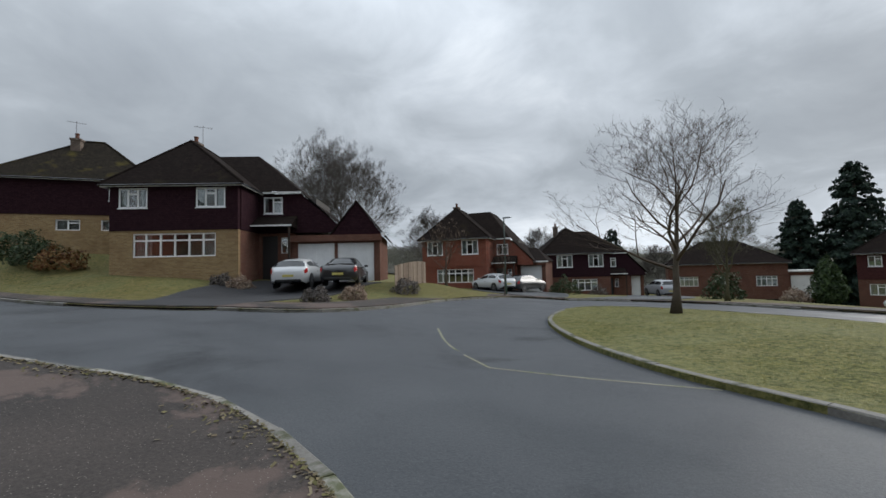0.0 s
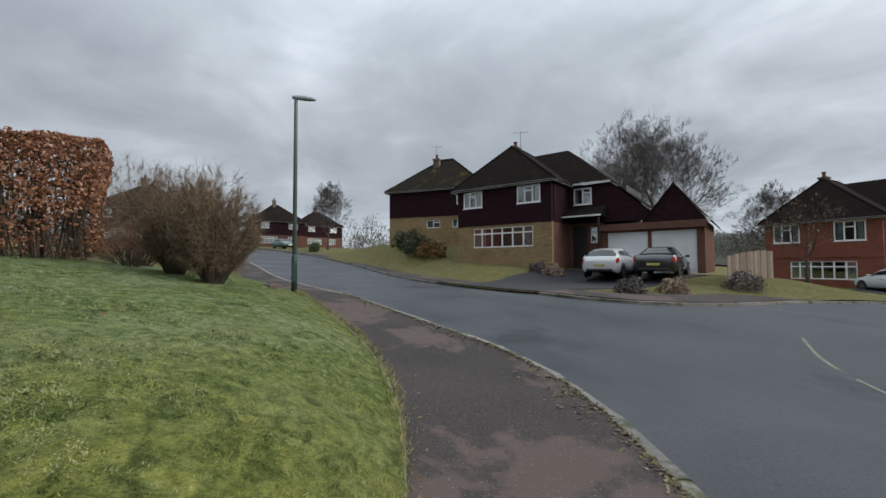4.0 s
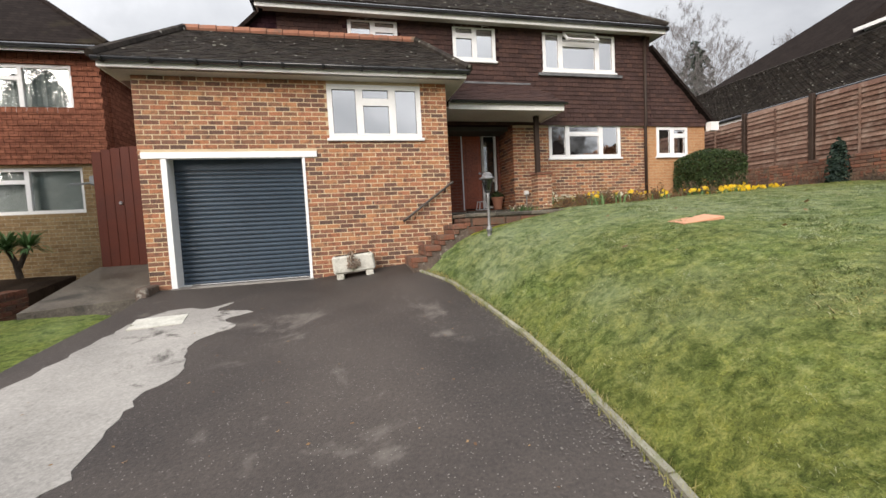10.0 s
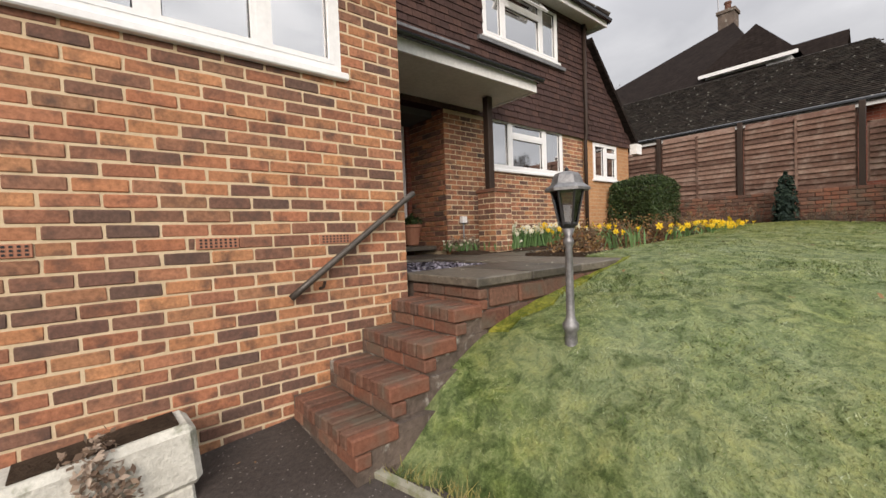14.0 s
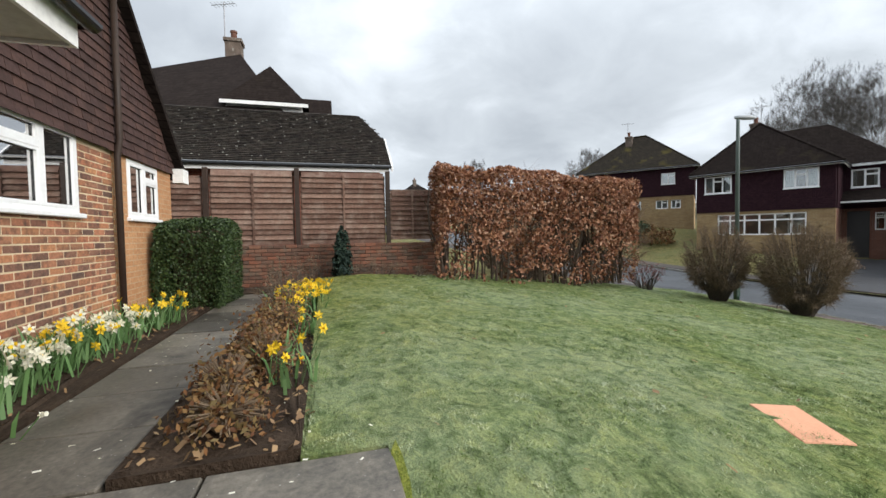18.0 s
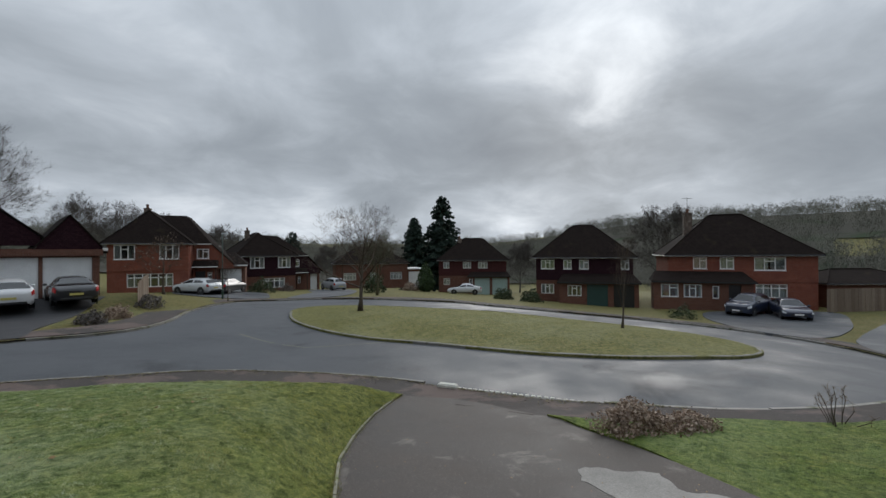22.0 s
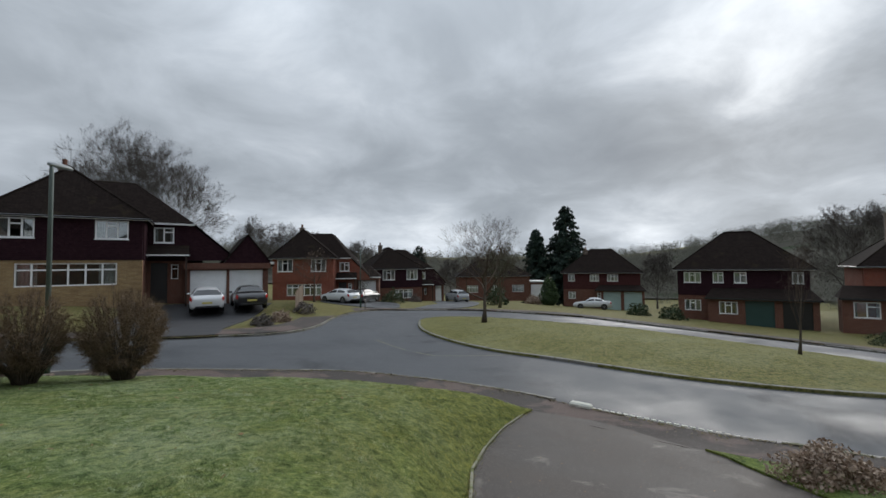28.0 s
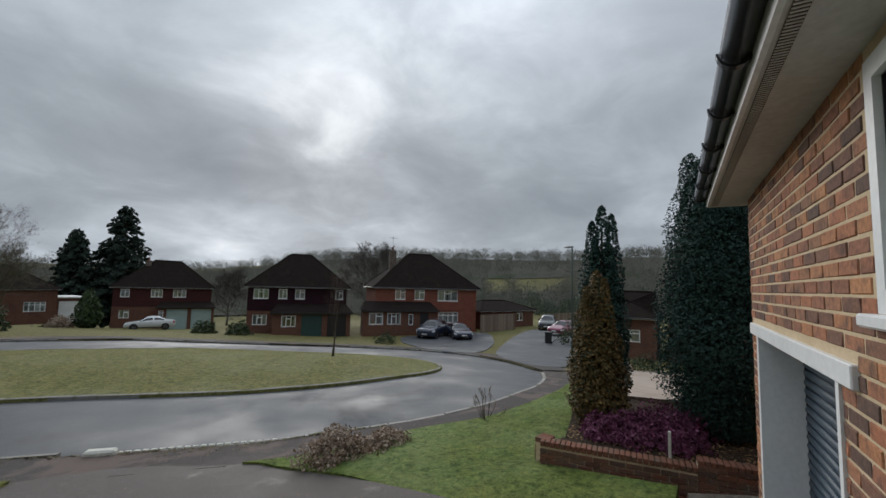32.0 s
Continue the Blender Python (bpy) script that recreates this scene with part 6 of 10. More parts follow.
# ---- steps, terrace and path ----
steps = thing("garden_steps", "worn mossy red brick steps up to the terrace", "steps", pose(0, 0, 0), kind="structure")
rng = random.Random(4)
for i in range(5):
    x0 = -0.84 + i * 0.245
    zt = 0.295 + 0.165 * i if i < 4 else 0.90
    x1 = x0 + 0.30
    if i == 4:
        x0, x1 = 0.13, 0.2
    y0 = -0.74 - (0.09 if i == 0 else 0.04 if i == 1 else 0)
    core = Geo().box(x0 + 0.02, 0.165 if i < 4 else x1, y0 + 0.02 + 0.006 * i, -0.01 - 0.002 * i, -0.25, zt - 0.02)
    st = part("step", core, M["stone_wall"], steps)
    g = Geo()
    n = int((-0.02 - y0) / 0.077)
    if i < 4:
        for k in range(n):
            ya = y0 + k * 0.077
            g.box(x0 + rng.uniform(-0.006, 0.006), x0 + (0.26 if i < 3 else 0.24), ya + 0.004, ya + 0.071, zt - 0.085, zt + rng.uniform(-0.006, 0.004), 0.008)
        for k in range(int((-0.02 - y0) / 0.225) + 1):
            ya = y0 + k * 0.225
            g.box(x0 + 0.012, x0 + 0.1, ya + 0.004, min(-0.02, ya + 0.217), zt - 0.165, zt - 0.092, 0.008)
    else:
        for k in range(4):
            for q in (0.745, 0.815):
                g.box(0.122 + rng.uniform(-0.005, 0.005), 0.2, y0 + 0.02 + k * 0.18, y0 + k * 0.18 + 0.19, q, q + 0.063, 0.008)
    part("step_bricks", g, M["step_brick"], st)
terrace = thing("terrace", "grey paving slab terrace above the lawn", "terrace", pose(0, 0, -0.025), kind="structure")
part("retaining_wall", Geo().box(0.16, 2.02, -0.68, 2.9, 0.2, 0.918), M["stone_wall"], terrace, "mossy whitened stone retaining wall")
g = Geo()
for r in range(4):
    x = 0.14 + (0.11 if r % 2 else 0)
    while x < 2.0:
        w = rng.uniform(0.17, 0.3)
        g.box(x, min(2.04, x + w - 0.012), -0.705 + rng.uniform(-0.01, 0.012), -0.66, 0.36 + r * 0.138, 0.36 + r * 0.138 + 0.125, 0.012)
        x += w
part("wall_stones", g, M["step_brick"], terrace)


def slab(x0, x1, y0, y1, z=0.98, parent=None):
    dz = rng.uniform(-0.004, 0.004)
    part("slab", Geo().box(x0 + 0.006, x1 - 0.006, y0 + 0.006, y1 - 0.006, z - 0.06, z + dz, 0.007), M["slab"], parent or terrace)


for x0, x1 in ((0.10, 0.66), (0.66, 1.30), (1.30, 2.06)):
    slab(x0, x1, -0.73, 0.10)
for y0, y1 in ((0.10, 0.62), (0.62, 1.16)):
    slab(1.25, 2.06, y0, y1)
for x0, x1 in ((0.02, 0.62), (0.62, 1.25), (1.25, 2.06)):
    slab(x0, x1, 1.16, 1.75)
    slab(x0, x1, 1.75, 2.28)
slab(0.02, 1.1, 2.28, 2.88, 1.10)
slab(1.1, 2.24, 2.28, 2.88, 1.10)
x = 2.06
while x < 8.2:
    slab(x, x + 0.62, 0.50, 1.22, 0.985)
    x += 0.62
part("path_bed", Geo().box(2.06, 8.3, 0.48, 1.24, 0.5, 0.935), M["soil"], terrace)
N_ = 2600
rs = np.random.RandomState(7)
cx, cy = rs.uniform(0.02, 1.24, N_), rs.uniform(0.11, 1.15, N_)


def chips(cx, cy, cz, size, rs, name, mat, parent, tilt=0.5, label=""):
    n = len(cx)
    a = rs.uniform(0, 2 * np.pi, n)
    s = size * rs.uniform(0.5, 1.4, n)
    t1, t2 = rs.uniform(-tilt, tilt, n), rs.uniform(-tilt, tilt, n)
    ux, uy = np.cos(a), np.sin(a)
    V = np.zeros((n, 4, 3))
    asp = rs.uniform(0.35, 0.7, n)
    for k, (p, q) in enumerate(((-1, -1), (1, -0.7), (0.8, 1), (-0.9, 0.8))):
        du, dv = p * s, q * s * asp
        V[:, k, 0] = cx + ux * du - uy * dv
        V[:, k, 1] = cy + uy * du + ux * dv
        V[:, k, 2] = cz + du * t1 + dv * t2 + s * 0.15
    F = np.arange(n * 4).reshape(n, 4)
    ob = part(name, fast_mesh(name, V.reshape(-1, 3), F, mat), mat, parent, label)
    ob["kind"] = "stuff"
    return ob


chips(cx, cy, np.full(N_, 0.948), 0.026, rs, "slate_chippings", M["slate"], terrace, label="blue-grey slate chippings")

# ---- the houses round the green ----
def gable_block(parent, x0, x1, y0, y1, zb, zr, zbase, mat, roof, name="gable"):
    """A gabled roof whose ridge runs front to back, with a tile-hung triangle in front."""
    xm = (x0 + x1) / 2
    part(name + "_front", Geo().prism([(x0, zb), (x1, zb), (xm, zr)], "y", y0, y0 + 0.15), M[mat], parent)
    g = Geo()
    for a, b in ((x0 - 0.22, xm), (xm, x1 + 0.22)):
        za, zb2 = (zb - 0.15, zr + 0.07) if a < xm - 0.01 else (zr + 0.07, zb - 0.15)
        g.add([(a, y0 - 0.12, za), (b, y0 - 0.12, zb2), (b, y1, zb2), (a, y1, za), (a, y0 - 0.12, za - 0.09), (b, y0 - 0.12, zb2 - 0.09), (b, y1, zb2 - 0.09), (a, y1, za - 0.09)],
              [(0, 1, 2, 3), (7, 6, 5, 4), (0, 4, 5, 1), (1, 5, 6, 2), (2, 6, 7, 3), (3, 7, 4, 0)])
    part(name + "_roof", g, M[roof], parent)


def estate_house(name, m, label, lower="brick_buff", upper="tile_wall", eave=4.5, rise=3.4, w=6.5, d=8.0, wing=3.1, set_back=2.6, garages=2, roof="roof_far", w_low=(1.15, 5.35), w_up=((0.4, 1.95), (4.15, 5.7)), wall_split=2.15, gable=True, aer=True, chim=(2.2, 4.0), drop=0.7, block=None):
    """The estate's common type: hipped main block, recessed wing with porch, low garages at its side; front faces -y."""
    h = thing(name, label, "house", m)
    zs = wall_split
    lw = (w_low[0], w_low[1], 0.65, 1.9)
    ups = [(a, b, 3.23, eave - 0.1) for a, b in w_up]
    part("wall", wall_panel(0, w, -drop, zs, 0.0, 0.25, [lw]), M[lower], h)
    part("wall", wall_panel(0, w, zs, eave, -0.05, 0.25, ups), M[upper], h)
    for x0, x1, o in ((0, 0.25, -0.05), (w - 0.25, w, 0.05)):
        part("wall", Geo().box(x0, x1, 0.25, d, -drop, zs), M[lower if lower != "brick_buff" else "brick_dark"], h)
        part("wall", Geo().box(x0 + min(o, 0), x1 + max(o, 0), 0.25, d, zs, eave), M[upper], h)
    part("wall", Geo().box(0.25, w - 0.25, d - 0.25, d, -drop, eave), M[lower], h)
    part("floor", Geo().box(0.25, w - 0.25, 0.25, d - 0.25, zs, zs + 0.15), M["room_dark"], h)
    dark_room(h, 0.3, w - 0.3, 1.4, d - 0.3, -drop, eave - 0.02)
    window(h, *lw, 0.06, W6 if w_low[1] - w_low[0] > 3 else W4, curtain=0.2, bar=0.075)
    for u in ups:
        window(h, *u, -0.04, W3, curtain=0.3, bar=0.075)
    # main roof: the ridge runs front to back
    a, b, c, e, z = -0.35, w + 0.35, -0.35, d + 0.35, eave + 0.1
    xm = w / 2 - 0.5
    P = [(a, c, z), (b, c, z), (b, e, z), (a, e, z), (xm, c + 2.8, z + rise), (xm, e - 3.5, z + rise)]
    vs = P + [(p[0], p[1], p[2] - 0.1) for p in P[:4]]
    r = part("roof", Geo().add(vs, [(0, 1, 4), (1, 2, 5, 4), (2, 3, 5), (3, 0, 4, 5), (0, 6, 7, 1), (1, 7, 8, 2), (2, 8, 9, 3), (3, 9, 6, 0), (6, 9, 8, 7)]), M[roof], h, "dark mossy hipped tile roof")
    for i, k in ((0, 4), (1, 4), (2, 5), (3, 5), (4, 5)):
        ridge_caps(r, P[i], P[k], M[roof], 0.07)
    eaves(h, P)
    chimney(h, chim[0], chim[1], z + rise - 1.8, z + rise + 0.22, 0.5, 0.6)
    if aer:
        aerial(h, chim[0] + 0.2, chim[1] + 0.4, z + rise + 0.4, 1.2)
    # recessed wing with the porch
    y0, x0 = set_back, w
    x1 = w + wing
    slope_x = x1 + 1.5
    zl = 2.75
    win = (x0 + 0.35, x0 + 1.45, 3.2, 4.2)
    part("wing_wall", wall_panel(x0, x1 - 0.6, zs, eave, y0 - 0.05, y0 + 0.2, [win]), M[upper], h)
    part("wing_slope_wall", Geo().prism([(x1 - 0.6, zs), (slope_x, zs), (slope_x, zl - 0.2), (x1 - 0.6, eave)], "y", y0 - 0.05, y0 + 0.2), M[upper], h)
    dx = x0 + 0.2
    part("porch_wall", wall_panel(x0, x0 + 2.1 if block else x1, -drop, zs, y0 + 0.1, y0 + 0.3, [(dx, dx + 0.9, -drop, 1.9), (dx + 1.1, dx + 1.5, 0.85, 1.8)]), M[lower if lower != "brick_buff" else "brick_dark"], h)
    part("front_door", Geo().box(dx, dx + 0.9, y0 + 0.2, y0 + 0.25, -drop, 1.9, 0.01), M["car_trim"], h, "dark front door")
    window(h, dx + 1.1, dx + 1.5, 0.85, 1.8, y0 + 0.12, [(1, True)], sill=False)
    window(h, *win, y0 - 0.04, W2, curtain=0.2, bar=0.075)
    # solid dark box in place of the wing's unlit rooms
    part("wing_interior", Geo().box(x0, x1, y0 + 1.2, d - 0.3, -drop, eave - 0.05), M["room_dark"], h)
    part("porch_roof", Geo().prism([(y0 - 1.25, 2.3), (y0 - 1.25, 2.42), (y0 - 0.05, 3.05), (y0 - 0.05, 2.3)], "x", x0, x0 + 2.3), M[roof], h)
    part("porch_fascia", Geo().box(x0, x0 + 2.32, y0 - 1.28, y0 - 1.25, 2.33, 2.42), M["fascia"], h)
    part("porch_post", Geo().box(x0 + 2.1, x0 + 2.2, y0 - 1.2, y0 - 1.1, -drop, 2.3), M["dark_timber"], h)
    rz = z + rise * 0.93
    rx = x0 - 0.85
    ym = y0 + 2.4
    wr = Geo().add([(x0 - 0.2, y0 - 0.4, z), (x1 - 0.5, y0 - 0.4, z), (rx, ym, rz), (xm + 0.3, ym, rz), (slope_x + 0.3, y0 - 0.2, zl - 0.35), (slope_x + 0.3, d, zl - 0.35), (rx, d, rz), (xm + 0.3, d, rz), (x1 - 0.5, y0 - 0.2, z)],
                   [(0, 1, 2, 3), (8, 4, 5, 6, 2), (3, 2, 6, 7), (1, 8, 2)])
    part("wing_roof", wr, M[roof], h)
    part("wing_fascia", Geo().box(x0 + 0.36, x1 - 0.5, y0 - 0.36, y0 - 0.33, z - 0.12, z - 0.02), M["fascia"], h)
    # garages
    gx = x0 + 1.55 + (0.6 if garages == 1 else 0)
    gy = y0 + (0.15 if garages == 2 else 0.8)
    n = garages
    doors = [(gx + 0.25 + k * 2.3, gx + 2.25 + k * 2.3) for k in range(n)]
    gt, peak = 2.05, 3.95
    if block:
        doors, gy, gt, peak = block
        gx = doors[0][0] - 0.3
    gw = gt + 0.5
    ge = doors[-1][1] + 0.35
    part("garage_wall", wall_panel(gx, ge, -drop, gw, gy, gy + 0.2, [(p, q, -drop, gt) for p, q in doors]), M["brick_dark"], h)
    part("garage_wall", Geo().box(ge - 0.22, ge, gy + 0.2, gy + 5.5, -drop, gw), M["brick_dark"], h)
    part("garage_floor", Geo().box(gx, ge - 0.22, gy + 0.2, gy + 5.3, -drop, gt - 2.05), M["concrete"], h)
    part("garage_band", Geo().box(gx - 0.1, ge + 0.12, gy - 0.3, gy + 0.1, gt + 0.1, gw - 0.03), M["brick_dark"], h)
    for p, q in doors:
        dob = part("garage_door", Geo().box(p, q, gy + 0.1, gy + 0.14, -drop, gt), M["garage_white"], h, "white up-and-over garage door")
        for k in range(8):
            s = (q - p - 0.1) / 8
            part("rib", Geo().box(p + 0.05 + k * s + 0.012, p + 0.05 + (k + 1) * s - 0.012, gy + 0.088, gy + 0.0995, -drop, gt - 0.05), M["garage_white"], dob)
        part("handle", Geo().box((p + q) / 2 - 0.06, (p + q) / 2 + 0.06, gy + 0.07, gy + 0.088, gt - 1.2, gt - 1.15), M["metal_thin"], dob)
    if gable:
        gable_block(h, doors[-1][0] - 0.35, ge + 0.15, gy - 0.1, gy + 5.5, gw - 0.03, peak, 0, upper, roof)
        part("barge_board", Geo().box(ge + 0.1, ge + 0.36, gy - 0.25, gy - 0.2, gw - 0.12, gw + 0.06), M["fascia"], h)
    else:
        part("garage_roof", Geo().add([(gx - 0.1, gy - 0.35, 2.5), (ge + 0.25, gy - 0.35, 2.5), (ge + 0.25, gy + 5.5, 2.5), (gx - 0.1, gy + 5.5, 2.5), (gx - 0.1, gy + 3, 3.9), (ge - 1.2, gy + 3, 3.9)], [(0, 1, 5, 4), (1, 2, 5), (2, 3, 4, 5), (3, 0, 4)]), M[roof], h)
        part("garage_fascia", Geo().box(gx - 0.1, ge + 0.27, gy - 0.37, gy - 0.35, 2.36, 2.5), M["fascia"], h)
    return h


HA = pose(21.20, -23.36, 0.97, 0, 0, 205.2)
estate_house("opposite_house", HA, "dark tile-hung house with buff brick front and twin white garages", eave=4.38, rise=3.1, set_back=2.65, w_up=((0.45, 1.9), (4.35, 5.85)), wall_split=2.05, drop=0.9, block=([(8.87, 11.0), (11.17, 13.3)], 2.4, 1.38, 3.82))
HC = pose(13.9, -46.0, -1.20, 0, 0, 181)
estate_house("red_brick_house", HC, "red brick house with brown tiled roof and white garage", lower="brick_far", upper="brick_far", eave=4.65, rise=3.2, w_low=(1.45, 5.05), w_up=((0.5, 2.1), (3.95, 5.55)), w=6.3, wing=2.2, garages=1, gable=False, aer=False)
HD = pose(4.2, -56.7, -2.60, 0, 0, 197)
estate_house("dark_red_house", HD, "dark tile-hung house with red brick base and white garage", lower="brick_dark", upper="tile_wall", eave=4.7, rise=3.0, w_low=(3.1, 5.8), w_up=((1.5, 3.2), (4.9, 6.5)), w=7.2, garages=1, gable=False, aer=False)
# up the hill beside the opposite house: its long side faces the road
HB = pose(32.7, -22.7, 2.2, 0, 0, 222)
far_house("hill_house", HB, 8.7, 6.8, 4.85, 3.4, [(6.4, 7.4, 3.55, 4.45, W2)], [(3.6, 4.9, 1.55, 2.25, W2), (6.0, 6.9, 1.55, 2.25, W2), (7.1, 7.8, 1.55, 2.25, W2)], ("brick_buff", "tile_wall"), "dark tile-hung house with mossy hipped roof up the hill", roof="roof_moss", inset=(4.1, 4.1), split=0.53,
          sides=[(1.0, 2.5, 3.5, 4.5, W3, "left"), (4.2, 5.7, 3.5, 4.5, W3, "left"), (0.9, 3.9, 0.8, 2.1, W4, "left")], chim=(3.6, 2.6, 6.6, 8.15, 0.55, 0.55), aer=(3.5, 2.7, 8.3, 1.3))


def lean_to(h, x0, x1, dep, zr, ze, wins, lower, roof="roof_far", extra=0.6, doors=()):
    """A single-storey front extension under a lean-to roof."""
    holes = [(a, b, c, e) for a, b, c, e, _ in wins] + [(a, b, -extra, t) for a, b, t, _ in doors]
    part("lean_to_wall", wall_panel(x0, x1, -extra, ze, -dep, -dep + 0.22, holes), M[lower], h)
    for a in (x0, x1 - 0.22):
        part("lean_to_wall", Geo().box(a, a + 0.22, -dep + 0.22, 0, -extra, ze), M[lower], h)
    part("lean_to_roof", Geo().add([(x0 - 0.2, -dep - 0.3, ze), (x1 + 0.2, -dep - 0.3, ze), (x1 - 0.3, 0.0, zr), (x0 + 0.3, 0.0, zr), (x0 - 0.2, 0, ze), (x1 + 0.2, 0, ze)], [(0, 1, 2, 3), (1, 5, 2), (4, 0, 3), (0, 4, 5, 1)]), M[roof], h)
    part("lean_to_fascia", Geo().box(x0 - 0.2, x1 + 0.2, -dep - 0.33, -dep - 0.3, ze - 0.12, ze + 0.02), M["gutter"], h)
    for a, b, c, e, cols in wins:
        window(h, a, b, c, e, -dep + 0.05, cols, curtain=0.15, bar=0.07)
    for a, b, t, mat in doors:
        part("garage_door" if b - a > 1.5 else "front_door", Geo().box(a, b, -dep + 0.1, -dep + 0.14, -extra, t), M[mat], h)


HE = pose(-34.2, -28.0, -2.6, 0, 0, 136.8)
e = far_house("orange_brick_house", HE, 11.2, 8.5, 4.6, 3.9, [(2.0, 3.1, 3.4, 4.45, W2), (4.1, 5.2, 3.4, 4.45, W2), (6.7, 9.0, 3.3, 4.45, W3)], [(6.8, 9.1, 0.9, 2.1, W4)], ("brick_far", "brick_far"), "orange-red brick house with brown hipped roof and front lean-to", chim=(2.2, 3.5, 5.0, 8.7, 0.7, 0.7), aer=(2.2, 3.5, 8.9, 1.5))
lean_to(e, -1.5, 6.1, 1.9, 3.2, 2.35, [(-0.9, 0.5, 0.95, 2.1, W2), (0.9, 2.3, 0.95, 2.1, W3), (3.1, 3.6, 0.9, 2.0, [(1, False)])], "brick_dark", doors=[(4.3, 5.2, 2.1, "car_trim")])
HF = pose(-25.4, -36.6, -2.78, 0, 0, 138.6)
f = far_house("dark_gabled_house", HF, 9.3, 7.2, 4.6, 3.4, [(0.5, 1.85, 3.45, 4.4, W3), (2.75, 3.55, 3.45, 4.4, W2), (4.3, 5.2, 3.45, 4.4, W2), (8.2, 8.95, 3.45, 4.4, W2)], [(0.5, 1.8, 0.9, 1.9, W3)], ("brick_dark", "tile_wall"), "dark tile-hung house with a green garage door")
lean_to(f, 2.4, 9.6, 1.9, 3.0, 2.25, [(3.2, 4.5, 0.9, 1.95, W3)], "brick_dark", doors=[(5.0, 6.9, 2.05, "garage_green"), (7.4, 9.2, 2.05, "car_trim")])
HG1 = pose(-23.4, -58.9, -3.42, 0, 0, 151)
f1 = far_house("far_red_house", HG1, 10.2, 7.2, 4.6, 3.4, [(0.7, 1.6, 3.45, 4.4, W2), (3.7, 4.9, 3.45, 4.4, W3), (6.0, 7.4, 3.45, 4.4, W3)], [(0.7, 1.7, 0.9, 1.9, W2)], ("brick_dark", "tile_wall_red"), "dark red house with pale teal garage doors", chim=(3.0, 3.0, 6.2, 7.9, 0.6, 0.6), aer=(3.0, 3.4, 8.1, 1.2))
lean_to(f1, 4.6, 10.6, 1.6, 2.9, 2.3, [(4.7, 5.2, 0.9, 1.9, [(1, False)])], "brick_dark", doors=[(5.5, 7.7, 2.05, "garage_teal"), (8.1, 10.3, 2.05, "garage_teal")])
HK = pose(-9.5, -69.5, -3.0, 0, 0, 176)
far_house("house_behind_trees", HK, 12.0, 8.0, 3.6, 2.8, [], [(1.2, 3.2, 0.9, 2.1, W4), (5.5, 6.4, 0.3, 2.1, W2), (9.0, 11.0, 0.9, 2.1, W4)], ("brick_dark", "brick_dark"), "low red-brown brick house half hidden by trees", split=0.6, garage=(12.0, 15.0, 0.8, 5.0, 2.5, [(12.4, 14.7)], "garage_white", "flat"))
HH = pose(-31.5, -5.3, -2.3, 0, 0, 90)
hh = far_house("corner_house", HH, 3.4, 6.5, 2.8, 1.7, [], [(1.2, 2.4, 1.15, 2.0, W2)], ("brick_dark", "brick_dark"), "brown brick house with a low gabled front", split=0.97)
far_house("corner_house_tall", pose(-32.2, -1.2, -2.2, 0, 0, 90), 8.0, 6.0, 5.1, 3.0, [], [], ("brick_dark", "tile_wall"), "tall dark tile-hung side of the corner house")
# up the road on the hill
for nm, x, y, rz, lab in (("hill_top_house", 74, -13.5, 100, "distant dark tile-hung house on the hill"), ("hill_top_house", 84, -23.0, 105, "distant dark hipped house beyond the bend"), ("hill_side_house", 60, 5.0, 70, "house half hidden behind the bushes")):
    m = pose(x, y, float(land(x, y)) - 0.2, 0, 0, rz + 180)
    hl = far_house(nm, m, 8.5, 7.5, 4.6, 3.3, [(0.9, 2.3, 3.4, 4.4, W3), (5.6, 7.2, 3.4, 4.4, W3)], [(0.8, 3.8, 0.8, 2.0, W4), (5.5, 7.0, 0.8, 2.0, W3)], ("brick_dark", "tile_wall"), lab, chim=(4, 3.5, 7.0, 8.7))
    hl["group"] = "houses up the hill"
# the house beyond the fence
hg = thing("fenced_house", "brick house with long low dark tiled roof beyond the fence", "house", pose(11.6, -1.9, 0.9))
part("wall", Geo().box(0.0, 0.25, 0.0, 14, -0.5, 3.0), M["brick_far"], hg)
part("wall", Geo().prism([(0.25, -0.5), (4.4, -0.5), (4.4, 3.0), (2.3, 4.6), (0.25, 3.0)], "y", 0.0, 0.25), M["brick_far"], hg)
part("wall", Geo().box(4.15, 4.4, 0.25, 14, -0.5, 3.0), M["brick_far"], hg)
g = Geo().add([(-0.4, -0.25, 2.95), (-0.4, 14, 2.95), (2.3, 14, 5.0), (2.3, 0.35, 5.0), (4.8, -0.25, 2.95), (4.8, 14, 2.95), (0.9, -0.25, 3.93), (3.7, -0.25, 3.93)],
              [(0, 6, 3, 2, 1), (4, 5, 2, 3, 7), (6, 7, 3)])
gr = part("low_roof", g, M["roof_far"], hg, "long dark lichen-spotted tile roof")
lv = Vector((2.7, 0, 2.05))
t = part("roof_tiles", tile_field([(0, 0), (14.2, 0), (14.2, lv.length), (0.6, lv.length), (0, lv.length * 0.5)], (-0.4, -0.25, 2.95), (0, 1, 0), lv.normalized(), lift=-0.014), M["roof"], gr)
t["kind"] = "stuff"
part("fascia", Geo().box(-0.40, -0.375, -0.2, 14, 2.78, 2.93), M["fascia"], hg, "white fascia board")
part("gutter", Geo().tube([(-0.46, -0.25, 2.92), (-0.46, 14, 2.92)], 0.05, 7), M["gutter"], hg)
part("barge_board", Geo().prism([(-0.45, 2.8), (-0.45, 2.95), (0.9, 3.98), (0.9, 3.8)], "y", -0.3, -0.26), M["fascia"], hg)
